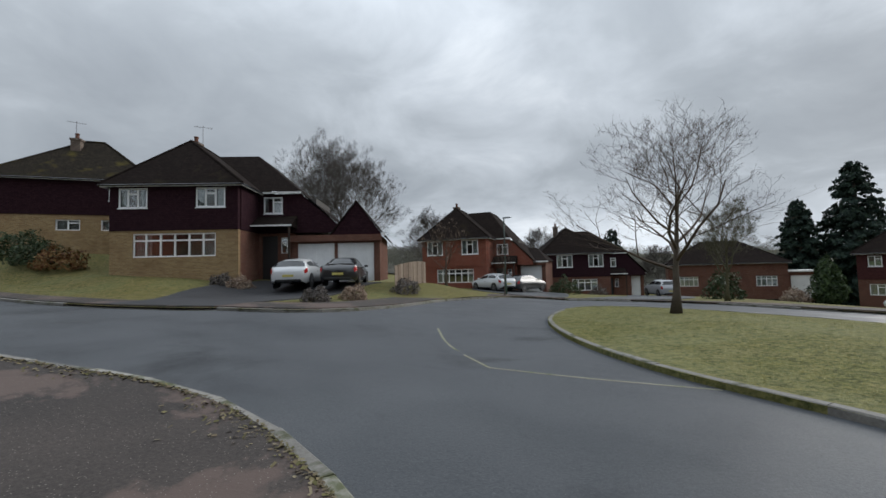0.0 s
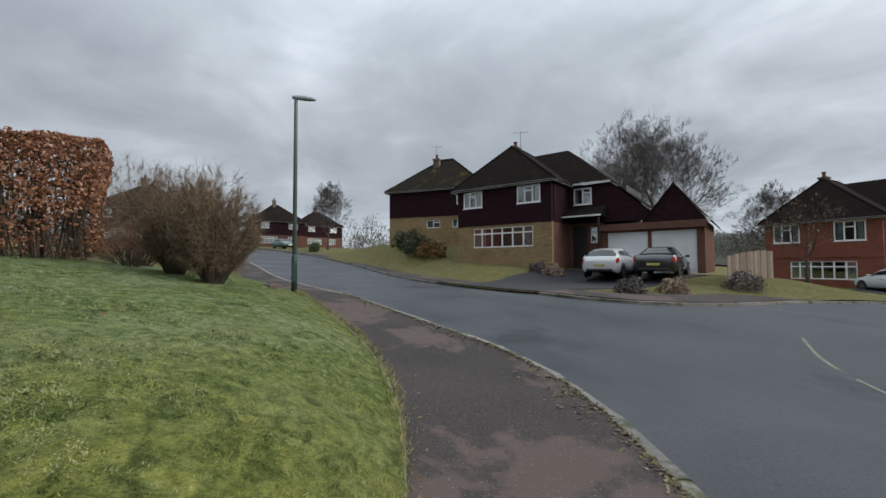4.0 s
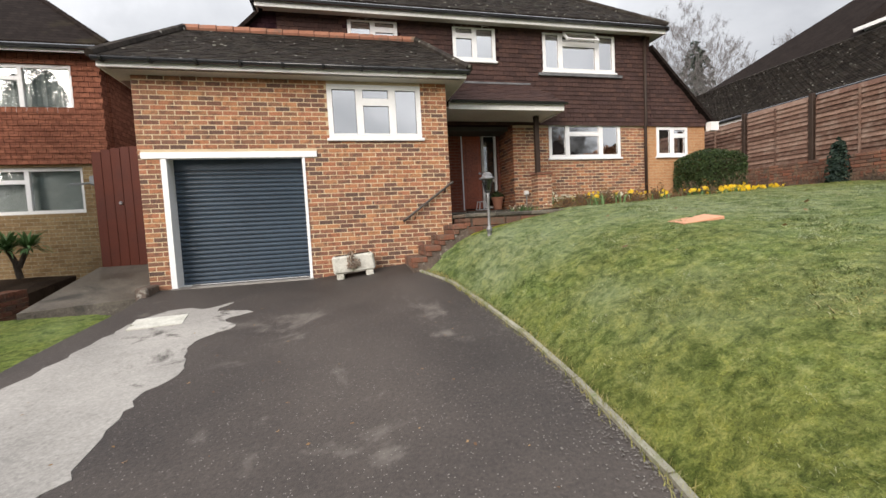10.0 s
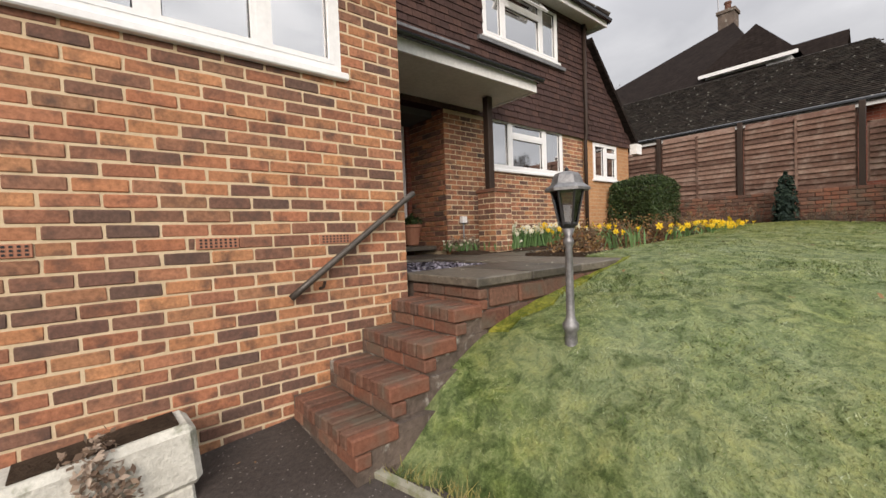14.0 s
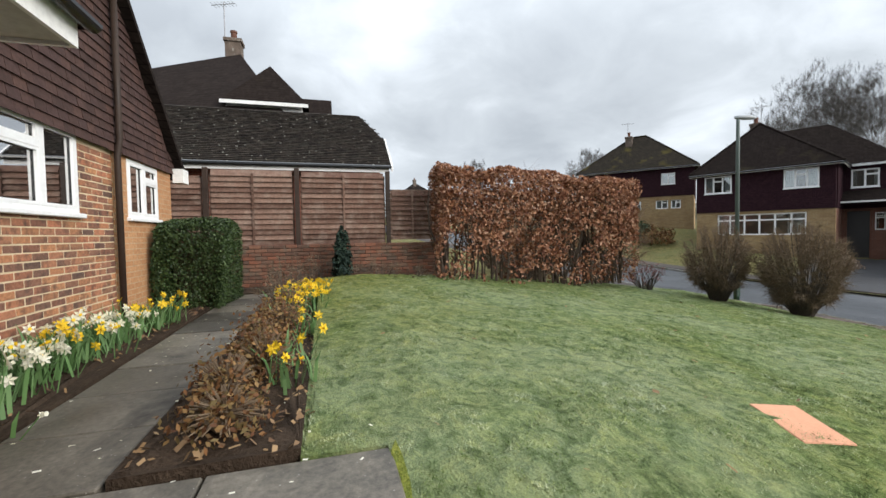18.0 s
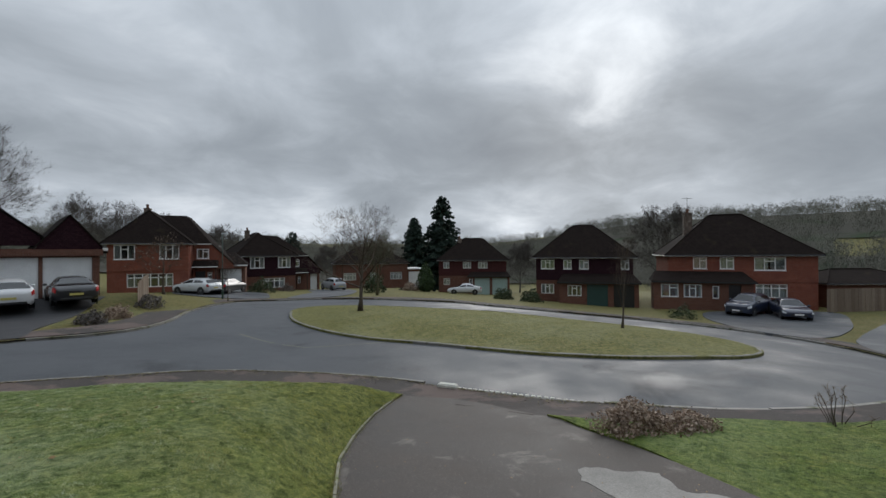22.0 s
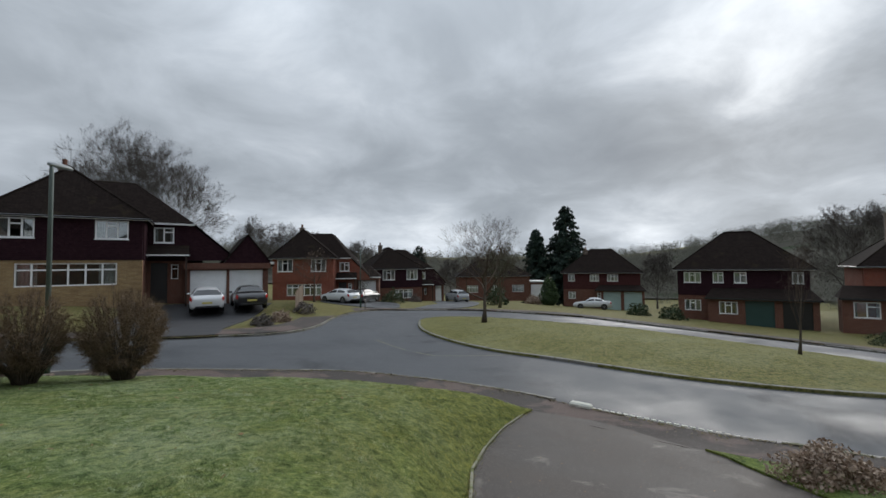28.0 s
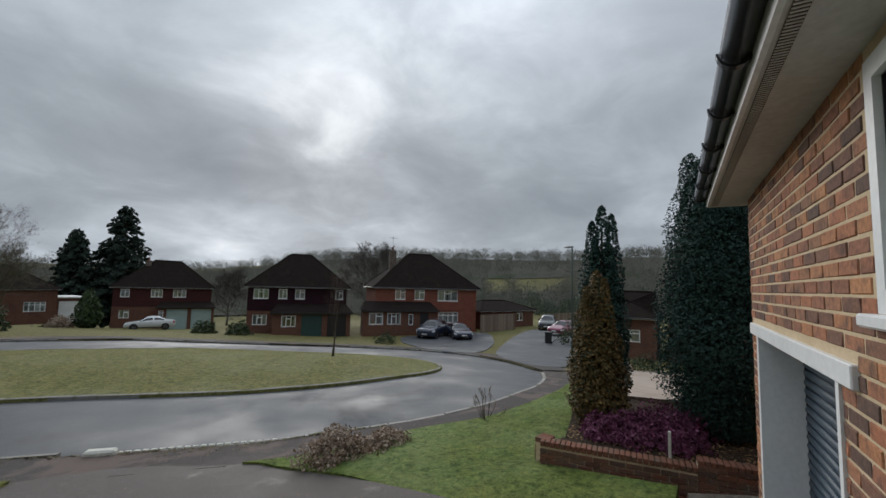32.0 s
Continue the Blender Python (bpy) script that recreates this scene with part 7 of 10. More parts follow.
# main block behind, with a steep pyramid roof and chimney
part("upper_wall", Geo().box(3.6, 12.6, 3.2, 11.5, -0.5, 5.3), M["brick_far"], hg)
P = [(2.7, 2.6, 5.0), (13.5, 2.6, 5.0), (13.5, 10.6, 5.0), (2.7, 10.6, 5.0), (7.3, 4.7, 8.65), (7.8, 5.6, 8.65)]
part("main_roof", Geo().add(P + [(p[0], p[1], p[2] - 0.12) for p in P[:4]], [(0, 1, 4), (1, 2, 5, 4), (2, 3, 5), (3, 0, 4, 5), (0, 6, 7, 1), (3, 9, 6, 0)]), M["roof_far"], hg, "steep dark tiled main roof")
chimney(hg, 7.7, 5.0, 7.7, 9.2, 0.6, 0.6)
aerial(hg, 7.5, 5.3, 9.5, 1.3, 1.2)
# half-dormer facing the garden
part("dormer_roof", Geo().add([(2.9, 1.95, 5.45), (2.9, 4.6, 5.45), (7.0, 3.2, 7.0), (3.95, 3.2, 7.0), (7.0, 1.95, 5.45), (7.0, 4.6, 5.45)], [(0, 3, 1), (0, 4, 2, 3), (1, 3, 2, 5)]), M["roof_far"], hg)
part("dormer_fascia", Geo().box(2.86, 2.9, 1.95, 4.6, 5.34, 5.45), M["fascia"], hg)
part("dormer_wall", Geo().box(3.1, 3.6, 2.15, 4.45, 4.2, 5.4), M["white"], hg)

# gabled back wing, its brown gable end towards the road
bg = Geo().add([(4.4, 1.15, 4.6), (7.6, 1.15, 4.6), (6.0, 1.15, 6.6), (4.4, 5.0, 4.6), (7.6, 5.0, 4.6), (6.0, 5.0, 6.6)], [(0, 2, 5, 3), (1, 4, 5, 2)])
part("back_gable_roof", bg, M["roof_far"], hg)
part("back_gable_wall", Geo().prism([(4.5, -0.5), (7.5, -0.5), (7.5, 4.6), (6.0, 6.45), (4.5, 4.6)], "y", 1.3, 1.5), M["brick_dark"], hg)

# the neighbour on the drive's side
HN = pose(-16.3, 2.38, 0.42, 0, 0, 0)
n = far_house("neighbour_house", HN, 10.0, 8.0, 4.02, 3.6, [(6.9, 9.55, 2.95, 3.82, [(1, False), (0.9, True), (0.9, False)])], [(6.6, 9.55, 0.98, 1.88, [(1, False), (0.9, True), (0.9, False)])], ("brick_buff", "tile_red"), "house with red hung tiles over buff brick", split=0.48, extra_drop=0.9)
part("hung_tiles", tile_field([(4.0, 1.93), (10.04, 1.93), (10.04, 4.0), (4.0, 4.0)], (0, -0.04, 0), (1, 0, 0), (0, 0, 1), 0.165, 0.105, holes=[(6.9, 9.55, 2.95, 3.82)], lift=0.02), M["tile_red"], n)
for z0, z1, x0 in ((2.97, 3.8, 6.95), (1.0, 1.86, 6.65)):
    part("net_curtain", Geo().box(x0, 9.5, 0.2, 0.215, z0, z1), M["curtain"], n, "white net curtain behind the glass")
part("wall_light", Geo().box(9.72, 9.86, -0.16, 0.0, 1.5, 1.68, 0.02).tube([(9.78, -0.1, 1.55), (9.6, -0.3, 1.5), (9.5, -0.34, 1.5)], 0.02, 6), M["lamp_head"], n, "grey wall-mounted floodlight")
gate = thing("side_gate", "tall red-brown boarded side gate with arched top", "gate", pose(-6.22, 1.6, 0.3))
for k in range(9):
    x0 = 0.02 + k * 0.152
    top = 2.12 + 0.12 * math.sin(math.pi * (k + 0.5) / 9)
    part("board", Geo().box(x0, x0 + 0.146, 0, 0.025, 0.0, top, 0.004), M["gate_wood"], gate)
for z in (0.35, 1.75):
    part("rail", Geo().box(0.02, 1.38, 0.025, 0.06, z, z + 0.1), M["gate_wood"], gate)
part("latch", Geo().lathe([(0.03, 0), (0.035, 0.01), (0.02, 0.03)], 10).move(pose(0.42, -0.002, 1.2, 90)), M["metal_thin"], gate, "ring latch")

# ---- trees, hedges and plants ----
def leaves(c, size, rs, mat, name, normal=None, aspect=0.6, flat=0.0):
    """A cloud of small leaf faces at the centres c."""
    n = len(c)
    d = rs.normal(size=(n, 3))
    if normal is not None:
        d = d * 0.7 + normal
    d /= np.linalg.norm(d, axis=1)[:, None] + 1e-9
    r = rs.normal(size=(n, 3))
    u = np.cross(d, r)
    u /= np.linalg.norm(u, axis=1)[:, None] + 1e-9
    v = np.cross(d, u)
    s = (size * rs.uniform(0.6, 1.4, n))[:, None]
    V = np.stack([c - u * s, c - v * s * aspect, c + u * s, c + v * s * aspect], 1).reshape(-1, 3)
    return fast_mesh(name, V, np.arange(n * 4).reshape(n, 4), mat)


def grow(g, p, d, length, r, level, top, rng, spread, kids, tips, up=0.15, wob=0.18):
    """One limb with its side shoots; thinner and finer at each level."""
    segs = 5 if level == 0 else 4 if level < 3 else 3
    sides = (9, 6, 4, 3, 3, 3)[min(level, 5)]
    pts, rad = [Vector(p)], [r]
    q = Vector(p)
    d = Vector(d).normalized()
    for i in range(segs):
        d = (d + Vector((rng.gauss(0, wob), rng.gauss(0, wob), rng.gauss(0, wob) * 0.6 + up * (0.6 if level else 0.2)))).normalized()
        q = q + d * (length / segs)
        pts.append(q.copy())
        rad.append(max(0.003, r * (1 - 0.75 * (i + 1) / segs)))
    g.tube(pts, rad, sides, cap=False)
    if level >= top:
        tips.append(tuple(pts[-1]))
        return
    k = kids[min(level, len(kids) - 1)]
    for i in range(k):
        t = (0.35 if level == 0 else 0.22) + (0.65 if level == 0 else 0.78) * (i + rng.random()) / k
        f = t * segs
        j = min(segs - 1, int(f))
        base = pts[j].lerp(pts[j + 1], f - j)
        ax = (pts[j + 1] - pts[j]).normalized()
        o = ax.orthogonal().normalized()
        o.rotate(Matrix.Rotation(i * 2.399 + rng.uniform(-0.5, 0.5), 3, ax))
        a = spread[min(level, len(spread) - 1)] * rng.uniform(0.75, 1.2)
        nd = ax * math.cos(a) + o * math.sin(a)
        rr = (rad[j] * (1 - (f - j)) + rad[j + 1] * (f - j)) * rng.uniform(0.5, 0.7)
        grow(g, base, nd, length * rng.uniform(0.5, 0.75) * (1 - 0.35 * t), max(0.003, rr), level + 1, top, rng, spread, kids, tips, up, wob)


def spray(pts, rs, n, length, width, mat, up=0.4, centre=None):
    """Fine twigs: thin tapered slivers that fan out from the ends of the branches."""
    p = np.repeat(np.asarray(pts, float), n, axis=0)
    m = len(p)
    d = rs.normal(size=(m, 3))
    d[:, 2] += up
    if centre is not None:
        o = p - np.asarray(centre)
        d += 1.2 * o / (np.linalg.norm(o, axis=1)[:, None] + 1e-6)
    d /= np.linalg.norm(d, axis=1)[:, None]
    L_ = length * rs.uniform(0.4, 1.2, m)[:, None]
    s = np.cross(d, rs.normal(size=(m, 3)))
    s *= (width * 0.5) / (np.linalg.norm(s, axis=1)[:, None] + 1e-9)
    p = p - d * L_ * rs.uniform(0.0, 0.7, m)[:, None]
    V = np.stack([p - s, p + s, p + d * L_], 1).reshape(-1, 3)
    return fast_mesh("twigs", V, np.arange(m * 3).reshape(m, 3), mat)


def bare_tree(name, x, y, h, label, seed, r=0.14, top=4, spread=(0.9, 0.7, 0.7, 0.7), kids=(9, 6, 5, 4), mat="bark", twig="twig", z=None, group="", up=0.15, lean=(0, 0), clear=0.3, bud=0, w=None, fine=(6, 0.35, 0.008)):
    rng = random.Random(seed)
    z0 = float(land(x, y)) - 0.05 if z is None else z
    tr = thing(name, label, "tree", pose(x, y, z0), group)
    g0, g1, tips = Geo(), Geo(), []
    # trunk
    pts, rad = [], []
    n = 6
    q = Vector((0, 0, 0))
    d = Vector((lean[0], lean[1], 1)).normalized()
    for i in range(n + 1):
        pts.append(q.copy())
        rad.append(r * (1.5 if i == 0 else 1.0 - 0.85 * i / n))
        d = (d + Vector((rng.gauss(0, 0.05), rng.gauss(0, 0.05), 0.1))).normalized()
        q = q + d * (h * 0.8 / n)
    for i in range(kids[0]):
        t = clear + (1 - clear) * (i + rng.random() * 0.7) / kids[0]
        f = t * n
        j = min(n - 1, int(f))
        base = pts[j].lerp(pts[j + 1], f - j)
        a = i * 2.399 + rng.uniform(-0.4, 0.4)
        sp = spread[0] * rng.uniform(0.8, 1.15) * (1.1 - 0.5 * t)
        nd = Vector((math.cos(a) * math.sin(sp), math.sin(a) * math.sin(sp), math.cos(sp)))
        rr = (rad[j] * (1 - f + j) + rad[min(n, j + 1)] * (f - j)) * 0.62
        grow(g1, base, nd, h * 0.5 * (1.05 - 0.55 * (t - clear)), rr, 1, top, rng, spread, kids, tips, up)
    g0.tube(pts, rad, 10)
    # keep the tree to its height and spread
    V = np.array(g1.v)
    kz = h / V[:, 2].max()
    kx = kz if w is None else 0.5 * w / np.percentile(np.hypot(V[:, 0], V[:, 1]), 98.5)
    for g in (g0, g1):
        g.v = [(q[0] * (kx if g is g1 else 1), q[1] * (kx if g is g1 else 1), q[2] * kz) for q in g.v]
    tips = [(q[0] * kx, q[1] * kx, q[2] * kz) for q in tips]
    part("trunk", g0, M[mat], tr, smooth=True)
    cr = part("crown", g1, M[twig], tr, "bare winter branches and twigs")
    if fine:
        tw = part("twig_mass", spray(tips, np.random.RandomState(seed + 7), fine[0], fine[1], fine[2], M[twig], 0.4, (0, 0, h * 0.45)), M[twig], cr)
        tw["kind"] = "stuff"
    if bud:
        rs = np.random.RandomState(seed)
        t = np.array(tips)
        part("bud_mass", leaves(t + rs.normal(size=t.shape) * 0.02, bud, rs, M["spirea"], "buds"), M["spirea"], cr)["kind"] = "stuff"
    return tr


# the trees on the green
bare_tree("island_tree", -4.62, -25.2, 6.5, "bare spreading young tree on the grass island", 11, r=0.13, w=7.4, fine=(5, 0.4, 0.005), top=4, spread=(0.95, 0.75, 0.7, 0.6), kids=(13, 6, 5, 3), z=float(ISLAND_TOP(np.array([-4.62]), np.array([-25.2]))[0]) - 0.03, up=0.2, clear=0.3)
bare_tree("sapling", -14.45, -14.6, 4.4, "slender bare sapling on the grass island", 12, r=0.05, w=1.9, fine=(4, 0.3, 0.008), top=3, spread=(0.7, 0.6, 0.6), kids=(10, 5, 4), z=float(ISLAND_TOP(np.array([-14.45]), np.array([-14.6]))[0]) - 0.03)
bare_tree("mossy_tree", -9.35, -40.5, 6.4, "bare tree with fine greenish twigs beyond the road", 13, r=0.13, w=5.5, fine=(22, 0.5, 0.007), mat="bark_green", twig="twig_moss", kids=(10, 6, 4, 3))
bare_tree("ornamental_tree", 7.6, -36.2, 4.6, "small dark bare ornamental tree on the front grass", 14, r=0.09, w=4.2, fine=(14, 0.34, 0.014), spread=(1.1, 0.8, 0.7), kids=(8, 5, 4, 3), top=3, twig="twig", bud=0.06)
bare_tree("thin_street_tree", 3.3, -35.0, 3.6, "thin young bare tree on the verge", 15, r=0.035, top=3, kids=(9, 5, 3))
BG = [(41.5, -66, 24.6, 21), (31.5, -63, 20.3, 22), (49, -72, 20.5, 23), (36.5, -66, 23.0, 24), (21, -78, 13.5, 25), (16.5, -76, 12, 26), (24.5, -70, 13, 37), (8, -80, 11, 27), (55, -40, 13, 28), (-40, -62, 9, 29), (-45, -52, 9, 30), (-47.5, -40, 12, 31), (66, -24, 11, 33), (-10, -86, 9, 34), (-2, -84, 9, 35), (-16, -84, 9.5, 36)]
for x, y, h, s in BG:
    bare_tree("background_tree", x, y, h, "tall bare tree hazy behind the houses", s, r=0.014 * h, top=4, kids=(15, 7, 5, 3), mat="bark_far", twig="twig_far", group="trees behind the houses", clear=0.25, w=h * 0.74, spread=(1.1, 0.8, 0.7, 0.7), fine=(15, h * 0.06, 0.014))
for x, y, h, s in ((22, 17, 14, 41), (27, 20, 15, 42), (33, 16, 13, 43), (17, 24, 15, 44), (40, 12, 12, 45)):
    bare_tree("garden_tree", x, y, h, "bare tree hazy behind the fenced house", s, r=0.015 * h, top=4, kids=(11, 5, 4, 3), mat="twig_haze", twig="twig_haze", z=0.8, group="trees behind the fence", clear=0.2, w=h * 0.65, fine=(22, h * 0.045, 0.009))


def conifer(name, x, y, h, w, label, seed, mat="conifer", z=None, n=5200, tip=0.5, size=0.2, group=""):
    """A spire of drooping sprays round a trunk."""
    rs = np.random.RandomState(seed)
    z0 = float(land(x, y)) if z is None else z
    t = thing(name, label, "tree", pose(x, y, z0), group)
    part("trunk", Geo().tube([(0, 0, -0.2), (0, 0, h * 0.5), (0, 0, h * 0.97)], [w * 0.09, w * 0.05, 0.01], 8), M["bark"], t)
    nb = 260
    f = np.sort(rs.uniform(0.02, 0.99, nb) ** 1.1)
    reach = w * 0.5 * (1 - f) ** 0.58 * rs.uniform(0.62, 1.12, nb) * np.minimum(1, 0.72 + f * 2.5) + 0.25
    az = np.arange(nb) * 2.399 + rs.uniform(-0.4, 0.4, nb)
    k = rs.choice(nb, n, p=reach / reach.sum())
    u = np.sqrt(rs.uniform(0.04, 1, n))
    r = reach[k] * u
    side = rs.normal(size=n) * 0.16 * reach[k] * (1.15 - u)
    dz = 0.10 * r - 0.22 * r * u + rs.normal(size=n) * 0.018 * h * (1.2 - u)
    a = az[k]
    c = np.stack([r * np.cos(a) - side * np.sin(a), r * np.sin(a) + side * np.cos(a), np.minimum(h, h * (0.05 + 0.95 * f[k]) + dz)], 1)
    out = np.stack([np.cos(a), np.sin(a), 0.7 + 0 * a], 1)
    part("crown", leaves(c, size, rs, M[mat], "crown", out, 0.45), M[mat], t)
    return t


conifer("tall_conifer", -37.8, -92, 23.5, 14.0, "tall dark spreading conifer", 51, n=22000, size=0.34, group="dark conifers")
conifer("broad_conifer", -31, -93, 18.0, 10.0, "broad dark conifer beside a taller one", 52, n=15000, size=0.34, group="dark conifers")
conifer("garden_conifer", -3, -76, 10, 6, "dark conifer behind the dark red house", 53, n=3000, size=0.3)
conifer("hill_conifer", 30, 24, 15, 6, "dark conifer behind the fence", 54, n=3500, size=0.3, z=0.8)


def column(name, x, y, z, h, w, label, seed, mat, n=9000, size=0.05, lobes=7, top=0.35, core="boxleaf"):
    """A columnar cypress made of upright feathery lobes."""
    rs = np.random.RandomState(seed)
    t = thing(name, label, "tree", pose(x, y, z))
    part("trunk", Geo().tube([(0, 0, -0.1), (0, 0, h * 0.9)], [0.09, 0.02], 7), M["bark"], t)
    cs, ns = [], []
    for i in range(lobes):
        a0 = i * 2.399
        off = w * 0.25 * (0 if i == 0 else 1)
        lh = h * (1.0 if i == 0 else rs.uniform(0.7, 0.96))
        lw = w * (0.30 if i == 0 else rs.uniform(0.2, 0.3))
        m = n // lobes
        f = rs.uniform(0, 1, m)
        prof = np.minimum(1, f * 2.6 + 0.4) * (1 - f) ** 0.45
        a = rs.uniform(0, 2 * np.pi, m)
        bump_ = 1 + 0.2 * np.sin(f * 23 + a * 2)
        r = lw * prof * bump_ * np.sqrt(rs.uniform(0.55, 1, m))
        oo = off * (1 - 0.4 * f) * np.minimum(1, 0.4 + 1.8 * f)
        cs.append(np.stack([oo * math.cos(a0) + r * np.cos(a), oo * math.sin(a0) + r * np.sin(a), 0.05 + lh * f], 1))
        ns.append(np.stack([np.cos(a), np.sin(a), 0.9 + 0 * a], 1))
    c, nn = np.concatenate(cs), np.concatenate(ns)
    part("foliage", leaves(c, size, rs, M[mat], "foliage", nn, 0.5), M[mat], t)
    return t


column("green_cypress", -8.75, 0.0, -0.05, 5.2, 2.3, "tall dense blue-green columnar cypress", 61, "cypress", 110000, 0.026, 16)
column("bronze_cypress", -8.3, -1.95, -0.3, 3.0, 1.35, "bronzed brown columnar cypress in the raised bed", 62, "cypress_gold", 26000, 0.032, 9)
column("dark_cypress", -9.3, -2.0, -0.35, 4.5, 1.3, "dark green slender cypress behind the bronze one", 63, "cypress", 26000, 0.034, 7)
column("small_yew", 8.45, -0.72, 1.0, 1.15, 0.5, "small upright dark yew against the wall", 64, "conifer", 3500, 0.035, 5)
column("low_cypress", -7.5, 0.55, 0.1, 0.7, 0.5, "low blue-green dwarf conifer in the raised bed", 66, "cypress", 1500, 0.04, 3)


def blob(name, x, y, z, rx, ry, rz, label, seed, mat, n=1500, size=0.05, category="shrub", stems=0, inner=0.5, rough=0.25, group=""):
    """A rounded shrub: uneven shell of leaves on short stems."""
    rs = np.random.RandomState(seed)
    rng = random.Random(seed)
    t = thing(name, label, category, pose(x, y, z), group)
    d = rs.normal(size=(n, 3))
    d /= np.linalg.norm(d, axis=1)[:, None]
    d[:, 2] = np.abs(d[:, 2])
    b = 1 + rough * (np.sin(d[:, 0] * 5 + seed) * np.sin(d[:, 1] * 4.3 + 1) + 0.5 * np.sin(d[:, 2] * 9 + d[:, 0] * 7))
    s = rs.uniform(inner, 1.0, n) ** 0.5 * b
    c = d * s[:, None] * np.array((rx, ry, rz)) + np.array((0, 0, 0.02))
    part("leaves", leaves(c, size, rs, M[mat], "leaves", d * 0.8, 0.55), M[mat], t)
    g = Geo()
    for i in range(max(6, stems)):
        a, e = rng.uniform(0, 6.28), rng.uniform(0.2, 1.2)
        tip = Vector((math.cos(a) * math.cos(e) * rx, math.sin(a) * math.cos(e) * ry, math.sin(e) * rz)) * 0.85
        g.tube([(0, 0, -0.05), tuple(tip * 0.5 + Vector((0, 0, 0.05))), tuple(tip)], [0.012, 0.008, 0.004], 4, False)
    st = part("stem_mass", g, M["twig_bush"], t)
    st["kind"] = "stuff"
    return t


def box_hedge(name, x0, x1, y0, y1, z0, z1, label, seed, mat, n, size, dz=0.0, sparse=0.0, stems=0, m=None, core=0.75):
    """A clipped hedge: leaves over its faces and inside, stems below."""
    rs = np.random.RandomState(seed)
    rng = random.Random(seed)
    t = thing(name, label, "hedge", m or pose(0, 0, 0))
    lx, ly, lz = x1 - x0, y1 - y0, z1 - z0
    ar = np.array([ly * lz, ly * lz, lx * lz, lx * lz, lx * ly])
    f = rs.choice(5, n, p=ar / ar.sum())
    p = rs.uniform(0, 1, (n, 3))
    depth = rs.exponential(0.05, n)
    nn = np.zeros((n, 3))
    p[f == 0, 0], p[f == 1, 0], p[f == 2, 1], p[f == 3, 1], p[f == 4, 2] = 0, 1, 0, 1, 1
    c = np.array((x0, y0, z0)) + p * np.array((lx, ly, lz))
    for k, (ax, s) in enumerate(((0, -1), (0, 1), (1, -1), (1, 1), (2, 1))):
        nn[f == k, ax] = s
    wave = 0.06 * np.sin(c[:, 1] * 2.3 + c[:, 2] * 1.9) + 0.04 * np.sin(c[:, 1] * 5.1 - c[:, 2] * 3.3 + c[:, 0] * 4)
    c = c - nn * (depth - wave)[:, None]
    c[:, 2] += dz * (c[:, 1] - y0) / ly * (c[:, 2] - z0) / lz
    rnd = np.minimum(0.22, lx * 0.2)
    ex = np.maximum(0, rnd - np.minimum(c[:, 0] - x0, x1 - c[:, 0]))
    c[:, 2] -= np.where(c[:, 2] > z1 - 0.3, ex * 0.6, 0)
    if sparse:
        zz = (c[:, 2] - z0) / lz
        gap = np.sin(c[:, 1] * 3.1 + 1.3) * np.sin(c[:, 2] * 4.3 + c[:, 1]) + 0.5 * np.sin(c[:, 1] * 8.7 + c[:, 2] * 5.0)
        keep = rs.uniform(0, 1, n) < np.clip(0.25 + zz * 1.9 - sparse * np.maximum(0, gap) * (1.15 - zz), 0.06, 1)
        c, nn = c[keep], nn[keep]
    part("leaves", leaves(c, size, rs, M[mat], "leaves", nn * 0.6, 0.62), M[mat], t)
    # soil-coloured box added inside; its dark colour stands in for inner shade
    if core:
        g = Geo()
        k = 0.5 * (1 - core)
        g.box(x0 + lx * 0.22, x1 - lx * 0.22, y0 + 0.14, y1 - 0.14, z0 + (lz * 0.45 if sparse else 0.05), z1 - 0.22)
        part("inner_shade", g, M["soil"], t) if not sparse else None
    g = Geo()
    for i in range(stems):
        yy, xx = rng.uniform(y0 + 0.1, y1 - 0.1), rng.uniform(x0 + lx * 0.3, x1 - lx * 0.3)
        pts = [(xx, yy, z0 - 0.1)]
        for q in range(1, 6):
            pts.append((pts[-1][0] + rng.gauss(0, 0.05), pts[-1][1] + rng.gauss(0, 0.07), z0 + lz * q / 5.5))
        r = rng.uniform(0.012, 0.035)
        g.tube(pts, [r * (1 - 0.14 * j) for j in range(6)], 5, False)
        for q in range(5):
            b = Vector(pts[rng.randrange(1, 5)])
            e = b + Vector((rng.uniform(-0.5, 0.5), rng.uniform(-0.4, 0.4), rng.uniform(0.1, 0.5)))
            e.x = min(max(e.x, x0), x1)
            g.tube([b, b.lerp(e, 0.5) + Vector((0, 0, 0.05)), e], [0.008, 0.006, 0.003], 3, False)
    if stems:
        part("stem_mass", g, M["twig"], t)
    return t


box_hedge("beech_hedge", 8.05, 9.05, -7.45, -2.65, 0.85, 3.2, "tall clipped beech hedge holding dry copper leaves", 71, "beech", 30000, 0.04, dz=0.26, sparse=2.1, stems=80, core=0)
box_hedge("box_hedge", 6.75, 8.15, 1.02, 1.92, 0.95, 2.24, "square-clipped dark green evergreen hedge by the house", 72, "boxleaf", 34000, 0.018)


